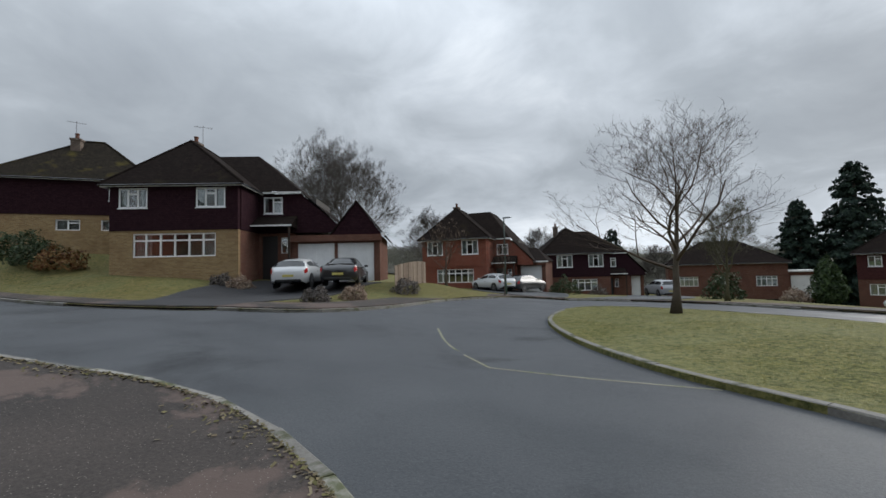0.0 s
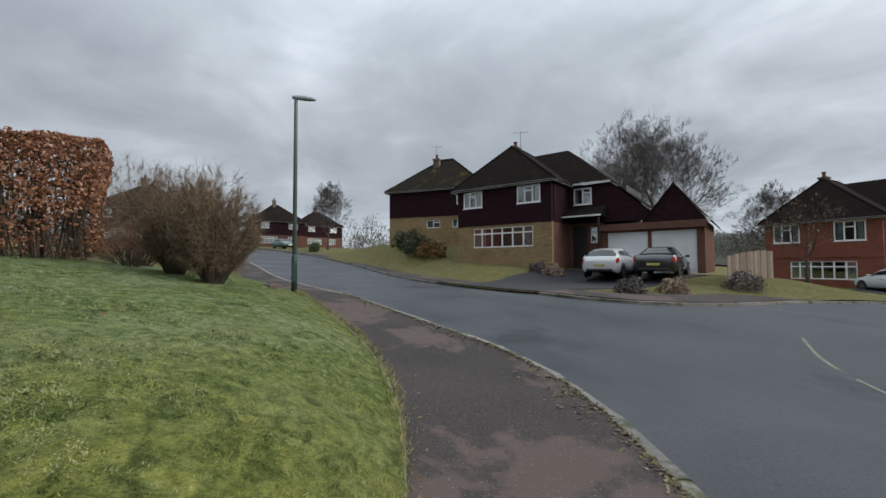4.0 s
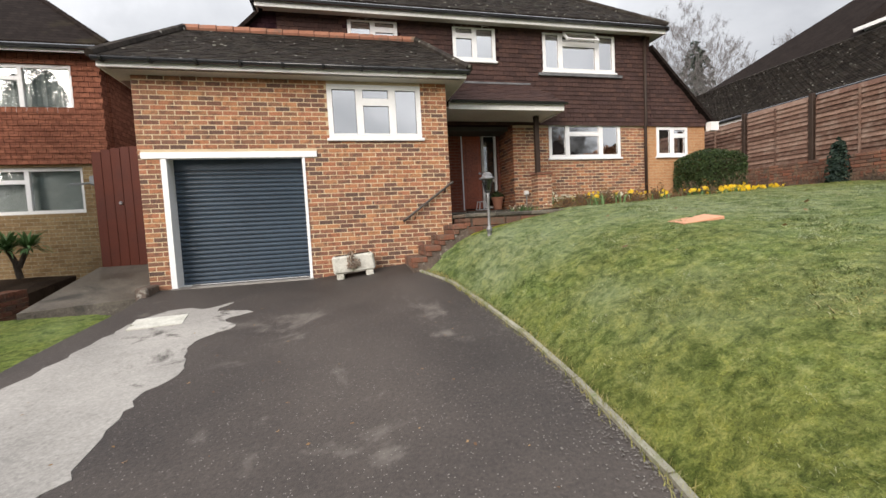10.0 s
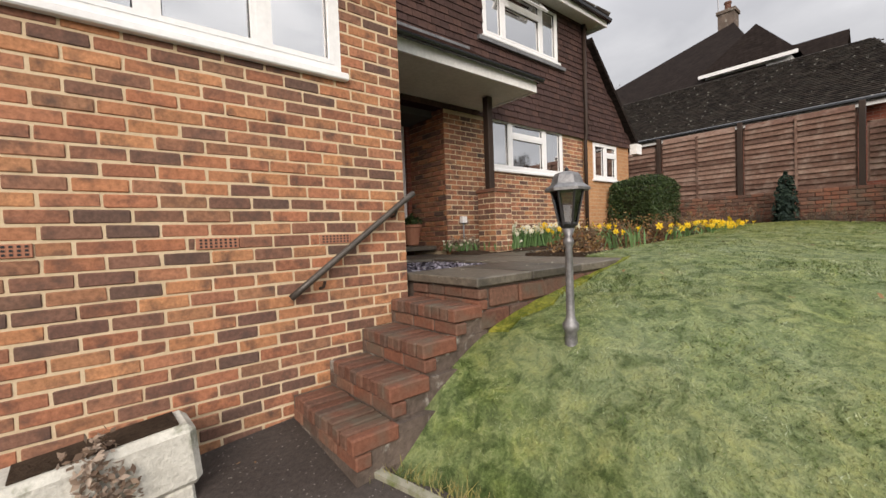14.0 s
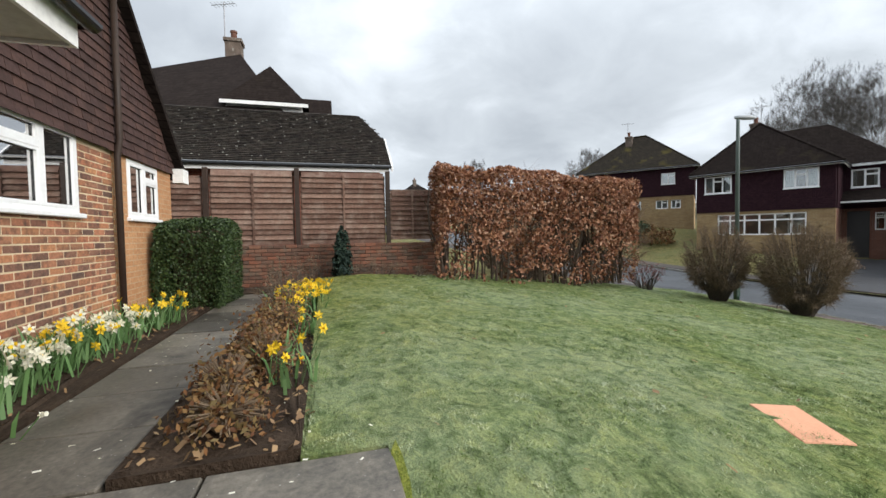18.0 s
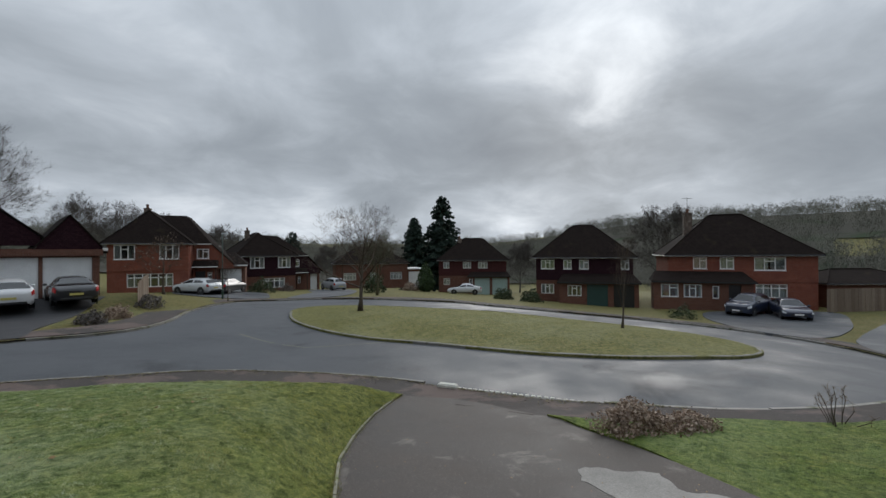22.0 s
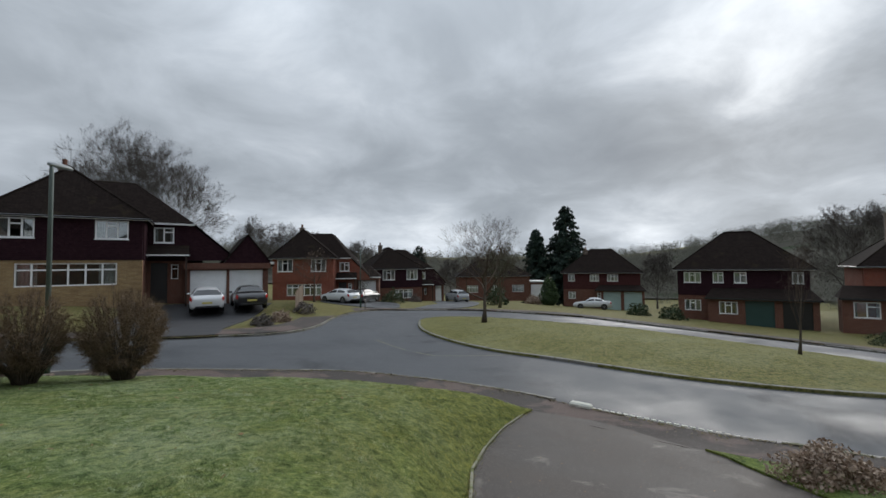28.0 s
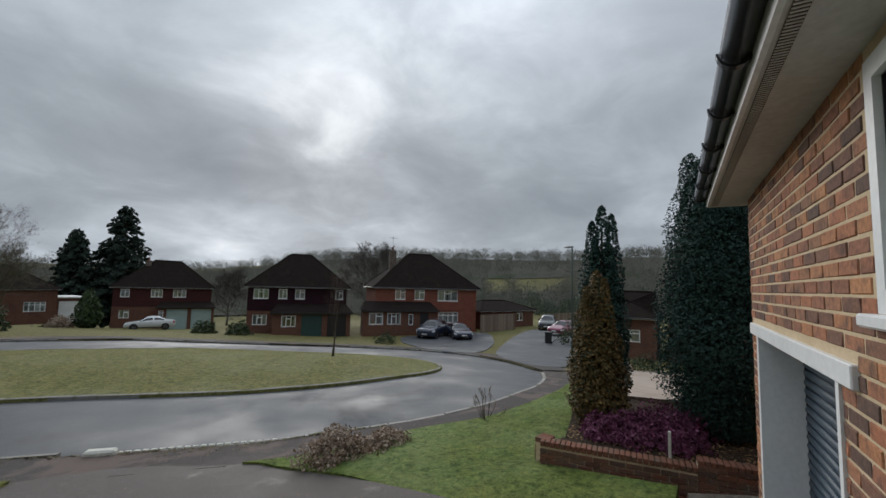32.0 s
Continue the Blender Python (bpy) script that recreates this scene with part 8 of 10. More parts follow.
def twig_bush(name, x, y, h, w, label, seed, stems=90, twigs=9, mat="twig_bush", z=None, group="", fine=0.006):
    """A bare shrub: stems fanning from the foot into a rounded head of fine twigs."""
    rng = random.Random(seed)
    z0 = float(lawn_top(np.array([x]), np.array([y]))[0]) - 0.03 if z is None else z
    t = thing(name, label, "bush", pose(x, y, z0), group)
    g, tips = Geo(), []
    for i in range(stems):
        a = rng.uniform(0, 6.283)
        e = math.acos(rng.uniform(-0.86, 1.0))
        k = rng.uniform(0.72, 1.0) ** 0.6 * (1 + 0.08 * math.sin(3 * a + seed))
        top = Vector((math.cos(a) * math.sin(e) * w * 0.5 * k, math.sin(a) * math.sin(e) * w * 0.5 * k, h * (0.54 + 0.46 * math.cos(e) * k)))
        b = Vector((math.cos(a) * 0.13 * math.sin(e), math.sin(a) * 0.13 * math.sin(e), -0.05))
        m1 = b.lerp(top, 0.35) + Vector((rng.gauss(0, 0.03), rng.gauss(0, 0.03), 0.06)) - Vector((top.x, top.y, 0)) * 0.06
        m2 = b.lerp(top, 0.72) + Vector((rng.gauss(0, 0.04), rng.gauss(0, 0.04), 0.05))
        r = rng.uniform(0.005, 0.012)
        g.tube([b, m1, m2, top], [r, r * 0.8, r * 0.5, 0.002], 4, False)
        tips += [tuple(top), tuple(m2.lerp(top, 0.5)), tuple(m2)]
    st = part("stem_mass", g, M["bark"], t)
    st["kind"] = "stuff"
    tw = part("twig_mass", spray(tips, np.random.RandomState(seed), twigs, 0.17 * w, fine, M[mat], 0.35, (0, 0, h * 0.4)), M[mat], t, "fine brown winter twigs")
    tw["kind"] = "stuff"
    return t


twig_bush("round_bush", 7.3, -8.92, 1.75, 1.35, "round clipped bare shrub on the lawn edge", 81, 200, 26)
twig_bush("round_bush", 6.05, -9.65, 1.9, 1.55, "round clipped bare shrub beside another on the lawn", 82, 240, 26)
twig_bush("red_stem_shrub", 8.5, -8.0, 0.75, 0.9, "low shrub with reddish bare stems beside the hedge", 83, 50, 6, "twig_red")
twig_bush("thin_shrub", -9.0, -4.45, 0.95, 0.9, "thin bare shrub at the grass edge", 84, 12, 8, "twig_bush", z=-0.78)
for i, (x, y, h) in enumerate(((12, -9.2, 3.3), (13.6, -7.2, 3.5), (15, -8.5, 3.6), (18.5, -8.0, 3.2), (11, -6.0, 3.2))):
    twig_bush("garden_shrub", x, y, h * 1.1, 3.3, "tall loose bare garden shrub", 90 + i, 150, 22, "twig_bush", z=float(land(x, y)) + 0.2, group="bare garden shrubs")
blob("frosted_shrub", -5.45, -5.75, -0.62, 0.62, 0.5, 0.52, "low dry shrub with frosted pinkish seed heads", 101, "spirea", 2600, 0.032, inner=0.3)
blob("frosted_shrub", -6.35, -5.45, -0.62, 0.7, 0.42, 0.26, "low spreading dry frosted shrub", 102, "spirea", 1800, 0.032, inner=0.3)
for i, (x, y, r, h) in enumerate(((-7.75, -1.25, 0.5, 0.42), (-7.7, -0.7, 0.45, 0.38), (-8.2, -0.75, 0.6, 0.5), (-7.6, -1.7, 0.4, 0.34))):
    blob("heather", x, y, -0.07, r, r, h, "purple winter heather mound in the raised bed", 110 + i, "heather", 2600, 0.03, inner=0.4, group="heather in the raised bed")
for i, (x, y, r, mat, lab) in enumerate(((7.5, -22.7, 0.55, "shrub_grey", "rounded grey shrub on the front grass"), (7.2, -24.7, 0.6, "spirea", "rounded brown shrub on the front grass"), (6.7, -28.4, 0.7, "shrub_grey", "dark rounded shrub by the fence"), (1.3, -49.8, 1.4, "shrub", "large rounded evergreen shrub by the drive"), (-1.5, -55.2, 0.9, "shrub_grey", "brown rounded shrub under the window"),
                                          (14.6, -25.6, 0.6, "spirea", "pale frosted shrub under the porch"), (15.5, -25.3, 0.55, "shrub_grey", "grey low shrub by the brick wall"), (28.0, -22.6, 1.3, "shrub", "dark evergreen shrub by the hill house"), (25.2, -22.2, 1.2, "shrub", "evergreen shrub beside the bank"), (23.6, -22.4, 1.1, "bronze_leaf", "brown leaved shrub by the house corner"),
                                          (-27.5, -21.5, 0.9, "shrub", "clipped evergreen by the lean-to"), (-22.6, -33.5, 1.0, "shrub", "evergreen shrub before the dark house"), (-21.3, -36.4, 1.0, "shrub", "leafy shrub before the dark house"), (-18, -56.5, 1.2, "spirea", "reddish brown shrub on the far verge"),
                                          (-38, -8, 2.2, "shrub", "large dark evergreen beside the far drive"), (-40, -4.5, 2.0, "boxleaf", "dense dark evergreen at the far drive"), (-23.2, -3.2, 0.6, "spirea", "small dry shrub by the gravel"), (-24.0, -2.2, 0.8, "shrub", "evergreen shrub by the gravel drive"))):
    blob("shrub", x, y, float(land(x, y)) - 0.05, r, r, r * 1.05, lab, 130 + i, mat, 1500, 0.05 if r < 1 else 0.09)
column("topiary_cone", -20.0, -55.5, float(land(-20, -55.5)), 4.2, 3.2, "tall rounded clipped dark evergreen", 65, "boxleaf", 8000, 0.12, 6)
for i in (1,):
    x, y = -9 - i * 2.6, -46.5 - i * 0.5
    blob("evergreen_tree", x + (i % 2), y, float(land(x, y)), 1.3, 1.2, 2.1, "dark shrubby evergreen beyond the road", 160 + i, "shrub", 1400, 0.11, "tree", group="evergreens before the low house")
for i in range(3):
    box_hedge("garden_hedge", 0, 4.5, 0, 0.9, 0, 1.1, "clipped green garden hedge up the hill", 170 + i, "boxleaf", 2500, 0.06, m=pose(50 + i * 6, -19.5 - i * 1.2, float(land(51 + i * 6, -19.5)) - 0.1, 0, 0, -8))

# woods on the hills: crowns of upright twigs
def wood_trees(name, label, ang, rad, seed, keep=None, h=9.0, mat="wood_twigs", per=110, size=0.45):
    rs = np.random.RandomState(seed)
    wx, wy = rad * np.cos(ang), rad * np.sin(ang)
    hh = h * rs.uniform(0.6, 1.2, len(wx))
    wz = land(wx, wy)
    cs = []
    for k in range(per):
        d = rs.normal(size=(len(wx), 3))
        d /= np.linalg.norm(d, axis=1)[:, None]
        d *= (rs.uniform(0.3, 1.0, len(wx)) ** 0.5)[:, None]
        cs.append(np.stack([wx + d[:, 0] * hh * 0.36, wy + d[:, 1] * hh * 0.36, wz + hh * 0.58 + d[:, 2] * hh * 0.42], 1))
    c = np.concatenate(cs)
    n = len(c)
    v = rs.normal(size=(n, 3)) * 0.55 + np.array((0, 0, 1.0))
    v /= np.linalg.norm(v, axis=1)[:, None]
    u = np.cross(v, rs.normal(size=(n, 3)))
    u /= np.linalg.norm(u, axis=1)[:, None]
    s = (size * rs.uniform(0.6, 1.5, n))[:, None]
    V = np.stack([c - v * s, c + u * s * 0.16, c + v * s * 1.2, c - u * s * 0.16], 1).reshape(-1, 3)
    tagged(new(name, fast_mesh(name, V, np.arange(n * 4).reshape(n, 4), M[mat])), label, "woods", kind="stuff")


rs = np.random.RandomState(9)
ang, rad = rs.uniform(math.radians(150), math.radians(300), 4600), rs.uniform(150, 330, 4600)
deg_ = np.degrees(ang)
field = ((deg_ > 193) & (deg_ < 205) & (rad < 232) & (rad > 192 + 14 * np.sin(deg_ * 1.7))) | ((deg_ > 222) & (deg_ < 230) & (rad > 200) & (rad < 250))
wood_trees("far_woods", "hazy bare woods along the far hillside", ang[~field], rad[~field], 9)
# leaf litter under the woods, its colour paled for the haze
g = Geo()
for i in range(75):
    a0, a1 = math.radians(150 + i * 2), math.radians(152 + i * 2)
    for k in range(12):
        r0, r1 = 145 + k * 16.0, 161 + k * 16.0
        if 193 <= 151 + i * 2 < 205 and 190 <= r0 + 8 <= 232:
            continue
        q = [(r * math.cos(a), r * math.sin(a)) for r, a in ((r0, a0), (r1, a0), (r1, a1), (r0, a1))]
        zz = [float(v) + 0.5 for v in land(np.array([p[0] for p in q]), np.array([p[1] for p in q]))]
        g.add([(p[0], p[1], z) for p, z in zip(q, zz)], [(0, 1, 2, 3)])
solid("woodland_floor", g, M["hill_wood"], "brown leaf litter under the far woods", "ground", kind="structure")
ang, rad = rs.uniform(math.radians(185), math.radians(262), 260), rs.uniform(105, 150, 260)
wood_trees("valley_trees", "bare trees in the valley behind the houses", ang, rad, 10, h=7.5, size=0.3, per=130)
ang, rad = rs.uniform(math.radians(184), math.radians(215), 110), rs.uniform(100, 172, 110)
wood_trees("valley_evergreens", "dark evergreens below the field", ang, rad, 11, h=7.0, mat="far_evergreen", per=150, size=0.4)
ang, rad = rs.uniform(math.radians(300), math.radians(500), 800), rs.uniform(110, 220, 800)
wood_trees("hill_woods", "hazy bare trees behind the hill houses", ang, rad, 12, h=10, size=0.42, per=190)

# ---- street furniture, cars, fences and small things ----
def street_lamp(name, x, y, h, label, yaw=0.0, z=None, arm=0.3):
    z0 = float(pave_z(np.array([x]), np.array([y]))[0]) if z is None else z
    t = thing(name, label, "street lamp", pose(x, y, z0, 0, 0, yaw), "street lamps")
    part("base_section", Geo().lathe([(0.075, -0.1), (0.075, 1.0), (0.06, 1.06)], 12), M["pole_dark"], t, "dark green lower section", True)
    part("column", Geo().lathe([(0.058, 1.0), (0.045, h - 0.1), (0.04, h)], 12), M["pole"], t, "grey-green steel column", True)
    part("access_door", Geo().box(-0.05, 0.05, -0.08, -0.07, 0.35, 0.85, 0.004), M["pole_dark"], t)
    vs = Geo()
    prof = [(-0.10, 0.02, 0.05), (0.02, 0.075, 0.075), (0.22, 0.10, 0.085), (0.42, 0.085, 0.065), (0.52, 0.03, 0.03)]
    rings = []
    for px, w, hh in prof:
        rings.append([(px, w * math.cos(a), h + 0.02 + hh * math.sin(a) * (1.0 if math.sin(a) > 0 else 0.55)) for a in np.linspace(0, 2 * math.pi, 11)[:-1]])
    pts = [q for r in rings for q in r]
    fs = [(i * 10 + k, i * 10 + (k + 1) % 10, (i + 1) * 10 + (k + 1) % 10, (i + 1) * 10 + k) for i in range(4) for k in range(10)] + [tuple(reversed(range(10))), tuple(40 + k for k in range(10))]
    part("lantern", Geo().add(pts, fs), M["lamp_head"], t, "grey bowl lantern", True)
    return t


street_lamp("street_lamp", 8.88, -11.42, 5.25, "grey-green street lamp at the lawn corner", -100, z=-0.22)
street_lamp("street_lamp", 3.95, -38.0, 5.45, "grey street lamp on the far verge", 175, z=-1.36)
street_lamp("street_lamp", -24.0, -5.8, 6.5, "grey street lamp behind the cypresses", -110, z=-1.75)


def wheel(parent, x, y, r, side):
    w = 0.21
    g = Geo().lathe([(r * 0.66, -w / 2), (r * 0.93, -w / 2), (r, -w / 2 + 0.04), (r, w / 2 - 0.04), (r * 0.93, w / 2), (r * 0.66, w / 2)], 20)
    m = Matrix.Translation((x, y, r)) @ pose(0, 0, 0, 90, 0, 0)
    t = part("wheel", g.move(m), M["tyre"], parent, smooth=False)
    rim = Geo().lathe([(0.02, -0.03), (r * 0.67, -0.06), (r * 0.67, 0.06), (r * 0.1, 0.055)], 18)
    for k in range(5):
        a = k * 2 * math.pi / 5
        rim.tube([(0.03 * math.cos(a), 0.03 * math.sin(a), 0.075 * side), (r * 0.62 * math.cos(a), r * 0.62 * math.sin(a), 0.085 * side)], [0.04, 0.03], 5)
    part("rim", rim.move(m), M["alloy"], t)


def loft(rings, close=True):
    n = len(rings[0])
    vs = [q for r in rings for q in r]
    fs = [(i * n + k, i * n + k + 1, (i + 1) * n + k + 1, (i + 1) * n + k) for i in range(len(rings) - 1) for k in range(n - 1)]
    if close:
        fs += [tuple(reversed(range(n))), tuple((len(rings) - 1) * n + k for k in range(n))]
    return Geo().add(vs, fs)


CAR_KINDS = {
    # share of the length from the nose: height of the top line, height of the belt
    "hatch": dict(L=4.3, w=0.89, top=((0, 0.62), (0.03, 0.74), (0.10, 0.83), (0.26, 0.97), (0.42, 1.38), (0.54, 1.45), (0.72, 1.42), (0.86, 1.31), (0.965, 0.98), (1, 0.78)), belt=((0, 0.60), (0.1, 0.78), (0.26, 0.91), (0.9, 0.99), (0.965, 0.95), (1, 0.76)), screens=((0.27, 0.41), (0.865, 0.955)), side=(0.30, 0.86)),
    "saloon": dict(L=4.55, w=0.90, top=((0, 0.60), (0.03, 0.72), (0.10, 0.80), (0.28, 0.93), (0.43, 1.35), (0.55, 1.42), (0.68, 1.37), (0.84, 1.04), (0.97, 0.98), (1, 0.78)), belt=((0, 0.58), (0.1, 0.75), (0.28, 0.88), (0.9, 0.97), (0.97, 0.93), (1, 0.75)), screens=((0.29, 0.42), (0.70, 0.83)), side=(0.32, 0.80)),
    "suv": dict(L=4.4, w=0.93, top=((0, 0.78), (0.03, 0.92), (0.10, 1.00), (0.25, 1.10), (0.38, 1.58), (0.5, 1.66), (0.78, 1.63), (0.89, 1.52), (0.965, 1.12), (1, 0.88)), belt=((0, 0.75), (0.1, 0.94), (0.25, 1.05), (0.9, 1.12), (0.965, 1.08), (1, 0.86)), screens=((0.26, 0.37), (0.89, 0.955)), side=(0.28, 0.90)),
}


def car(name, m, kind, paint, label):
    """A parked car; its tail points along +x, its wheels stand at z 0."""
    K = CAR_KINDS[kind]
    L, W = K["L"], K["w"]
    t = thing(name, label, "car", m)
    mat = car_paint(name + "_paint", paint)

    def line(key, u):
        return float(np.interp(u, [p[0] for p in K[key]], [p[1] for p in K[key]]))

    def half(u):
        return W * (1 - 0.30 * max(0, 1 - u / 0.07) ** 2 - 0.22 * max(0, (u - 0.93) / 0.07) ** 2)

    def shell(u, v, out=0.0):
        """A point of the skin: v runs from the sill (0) over the belt (0.5) to the middle of the roof (1)."""
        zt, zb, w = line("top", u), line("belt", u), half(u)
        zs = 0.20 + 0.10 * max(0, 1 - u / 0.08) + 0.12 * max(0, (u - 0.93) / 0.07)
        cab = max(0.0, zt - zb)
        wr = w * (0.93 - 0.26 * min(1, cab / 0.45))
        ring = [(0.84 * w, zs), (0.97 * w, zs + 0.09), (w, zs + (zb - zs) * 0.45), (0.985 * w, zb - 0.08), (0.94 * w, zb), (wr + 0.02, zt - 0.12 * min(1, cab / 0.3)), (wr * 0.88, zt - 0.03 * min(1, cab / 0.3)), (wr * 0.5, zt), (0, zt + 0.012)]
        f = v * 8
        i = min(7, int(f))
        y = ring[i][0] + (ring[i + 1][0] - ring[i][0]) * (f - i)
        z = ring[i][1] + (ring[i + 1][1] - ring[i][1]) * (f - i)
        return (u - 0.5) * L, y + (out if v < 0.66 else 0), z + (out * 0.5 if v < 0.66 else out)

    U = np.linspace(0, 1, 37)
    rows = []
    for u in U:
        half_ring = [shell(u, k / 8) for k in range(9)]
        rows.append(half_ring + [(p[0], -p[1], p[2]) for p in reversed(half_ring[:-1])])
    part("body", loft(rows), mat, t, smooth=True)

    def panel(u0, u1, v0, v1, sides, out=0.010, nu=8, nv=4):
        vs, fs = [], []
        for i in range(nu + 1):
            for j in range(nv + 1):
                x, y, z = shell(u0 + (u1 - u0) * i / nu, v0 + (v1 - v0) * j / nv, out)
                vs.append((x, sides * y, z))
        fs = [(i * (nv + 1) + j, i * (nv + 1) + j + 1, (i + 1) * (nv + 1) + j + 1, (i + 1) * (nv + 1) + j) for i in range(nu) for j in range(nv)]
        return vs, fs

    for nm, (u0, u1) in zip(("windscreen", "rear_window"), K["screens"]):
        g = Geo()
        for sd in (1, -1):
            g.add(*panel(u0, u1, 0.70, 1.0, sd))
        part(nm, g, M["car_glass"], t, "dark reflective glass")
    u0, u1 = K["side"]
    um = (u0 + u1) / 2
    for sd in (1, -1):
        for ua, ub in ((u0 + 0.03, um - 0.012), (um + 0.012, u1 - 0.03)):
            part("side_window", Geo().add(*panel(ua, ub, 0.53, 0.615, sd)), M["car_glass"], t, "dark reflective glass")
        part("sill_trim", Geo().add(*panel(0.16, 0.84, 0.005, 0.10, sd)), M["car_trim"], t)
        part("tail_light", Geo().add(*panel(0.95, 0.988, 0.31, 0.47, sd, 0.016)), M["lamp_red"], t, "red tail light")
        part("headlight", Geo().add(*panel(0.015, 0.075, 0.33, 0.47, sd, 0.014)), M["lamp_clear"], t)
        zb = line("belt", 0.3)
        part("door_mirror", Geo().box((0.31 - 0.5) * L, (0.345 - 0.5) * L, *sorted((sd * (W * 0.95), sd * (W + 0.14))), zb + 0.02, zb + 0.14, 0.03), mat, t)
        part("door_handle", Geo().box(-0.02, 0.16, *sorted((sd * W * 0.985, sd * (W + 0.022))), zb - 0.14, zb - 0.115), M["car_trim"], t)
    wr = 0.315 if kind != "suv" else 0.35
    for u in (0.19, 0.80):
        for sd in (1, -1):
            wheel(t, (u - 0.5) * L, sd * (W - 0.10), wr, -sd)
            arch = Geo().lathe([(wr * 0.6, -0.02), (wr + 0.065, -0.02), (wr + 0.065, 0.02), (wr * 0.6, 0.02)], 20).move(Matrix.Translation(((u - 0.5) * L, sd * (W - 0.012), wr)) @ pose(0, 0, 0, 90))
            part("wheel_arch", arch, M["car_trim"], t)
    part("number_plate", Geo().box(L / 2 - 0.005, L / 2 + 0.012, -0.26, 0.26, 0.52, 0.63), M["plate"], t)
    part("number_plate", Geo().box(-L / 2 - 0.02, -L / 2 + 0.005, -0.26, 0.26, 0.40, 0.51), M["plate_w"], t)
    part("rear_bumper", Geo().box(L / 2 - 0.30, L / 2 + 0.015, -W * 0.72, W * 0.72, 0.27, 0.44, 0.05), M["car_trim"], t)
    part("front_grille", Geo().box(-L / 2 - 0.012, -L / 2 + 0.12, -0.5, 0.5, 0.30, 0.52, 0.04), M["car_trim"], t)
    return t


def park(x, y, rz, dz=0.0):
    return pose(x, y, float(land(x, y)) + dz, 0, 0, rz)


AD = HA @ Matrix.Translation((0, 0, 0))
for nm, lx, ly, kind, paint, lab in (("hatchback", 9.75, -0.05, "hatch", (0.62, 0.63, 0.64), "pale silver hatchback parked before the white garage"), ("saloon_car", 12.1, 0.0, "saloon", (0.012, 0.012, 0.014), "glossy black saloon parked before the garage")):
    p = AD @ Vector((lx, ly, 0))
    car(nm, pose(p.x, p.y, float(land(p.x, p.y)) + 0.06, 0, 0, 205.2 - 90), kind, paint, lab)
car("estate_car", park(6.7, -44.7, 142, 0.05), "hatch", (0.55, 0.57, 0.58), "pale silver car parked on the verge drive")
car("coupe_car", park(4.3, -46.6, 65, 0.05), "hatch", (0.02, 0.021, 0.024), "black hatchback beside the silver car")
car("grey_suv", park(-7.4, -57.3, 108, 0.05), "suv", (0.30, 0.31, 0.32), "grey car parked by the white garage")
car("silver_estate", park(-23.6, -50.3, 155, 0.05), "saloon", (0.52, 0.53, 0.54), "silver estate car on the far side of the green")
car("navy_car", park(-35.2, -21.6, 190, 0.05), "suv", (0.018, 0.025, 0.05), "dark navy car on the brick house drive")
car("navy_saloon", park(-36.0, -19.2, 222, 0.05), "saloon", (0.015, 0.02, 0.045), "dark blue saloon beside another car")
car("dark_suv", park(-50.0, -14.3, 190, 0.05), "suv", (0.05, 0.055, 0.06), "dark grey car down the side road")
car("red_car", park(-45.0, -11.2, 165, 0.05), "hatch", (0.22, 0.03, 0.07), "dark red car mostly hidden by a cypress")
car("green_car", park(62, -16.8, 20, 0.05), "hatch", (0.03, 0.09, 0.08), "small green car parked up the hill")

# drives of the houses round the green
def patch(name, pts, mat, label, dz=0.05, grid=1.0):
    return solid(name, region(pts, lambda x, y: land(x, y) + dz, grid, 0.15), M[mat], label, "drive", kind="structure")


p1, p2 = AD @ Vector((8.6, 2.35, 0)), AD @ Vector((13.5, 2.35, 0))
patch("drive_opposite", spline([(8.3, -19.05), (10.5, -18.85), (12.9, -18.75), (13.4, -20.2), (14.6, -22.4), (15.4, -24.6), (p1.x + 1.2, p1.y + 1.0), (p1.x, p1.y), (p2.x, p2.y), (9.2, -28.5), (9.0, -24.5), (8.75, -21.0)], True, 0.8), "tarmac_new", "dark new tarmac drive before twin garages")
patch("drive_red_house", spline([(2.4, -38.5), (5.0, -39.5), (8.0, -43.5), (8.5, -46.5), (3.0, -49.5), (0.8, -47), (0.6, -41)], True, 1.0), "asphalt", "grey drive beside the red brick house")
patch("drive_dark_house", spline([(-3.5, -39.8), (-1.0, -40.5), (-4, -50), (-4.5, -58.5), (-9.0, -60), (-9.5, -52), (-6.5, -42)], True, 1.0), "asphalt", "grey drive by the white garage")
patch("drive_brick_house", spline([(-25.3, -13.0), (-26.0, -17.0), (-32.5, -23.5), (-36.5, -22.5), (-41.5, -19.0), (-36, -15.5), (-31, -13.8)], True, 1.0), "asphalt", "grey forecourt before the brick house")
patch("side_apron", spline([(-21.3, -6.6), (-24.9, -10.5), (-33, -13.5), (-48, -15.5), (-48, -9.0), (-33, -7.0), (-25, -5.5)], True, 1.2), "asphalt", "wide grey tarmac apron leading to a side road")
patch("gravel_drive", spline([(-14.5, -2.6), (-18.5, -3.6), (-23.5, -2.6), (-24.5, 0.5), (-18, 1.5), (-14.5, 0.5)], True, 0.8), "gravel", "pinkish gravel drive of the next plot", 0.09)

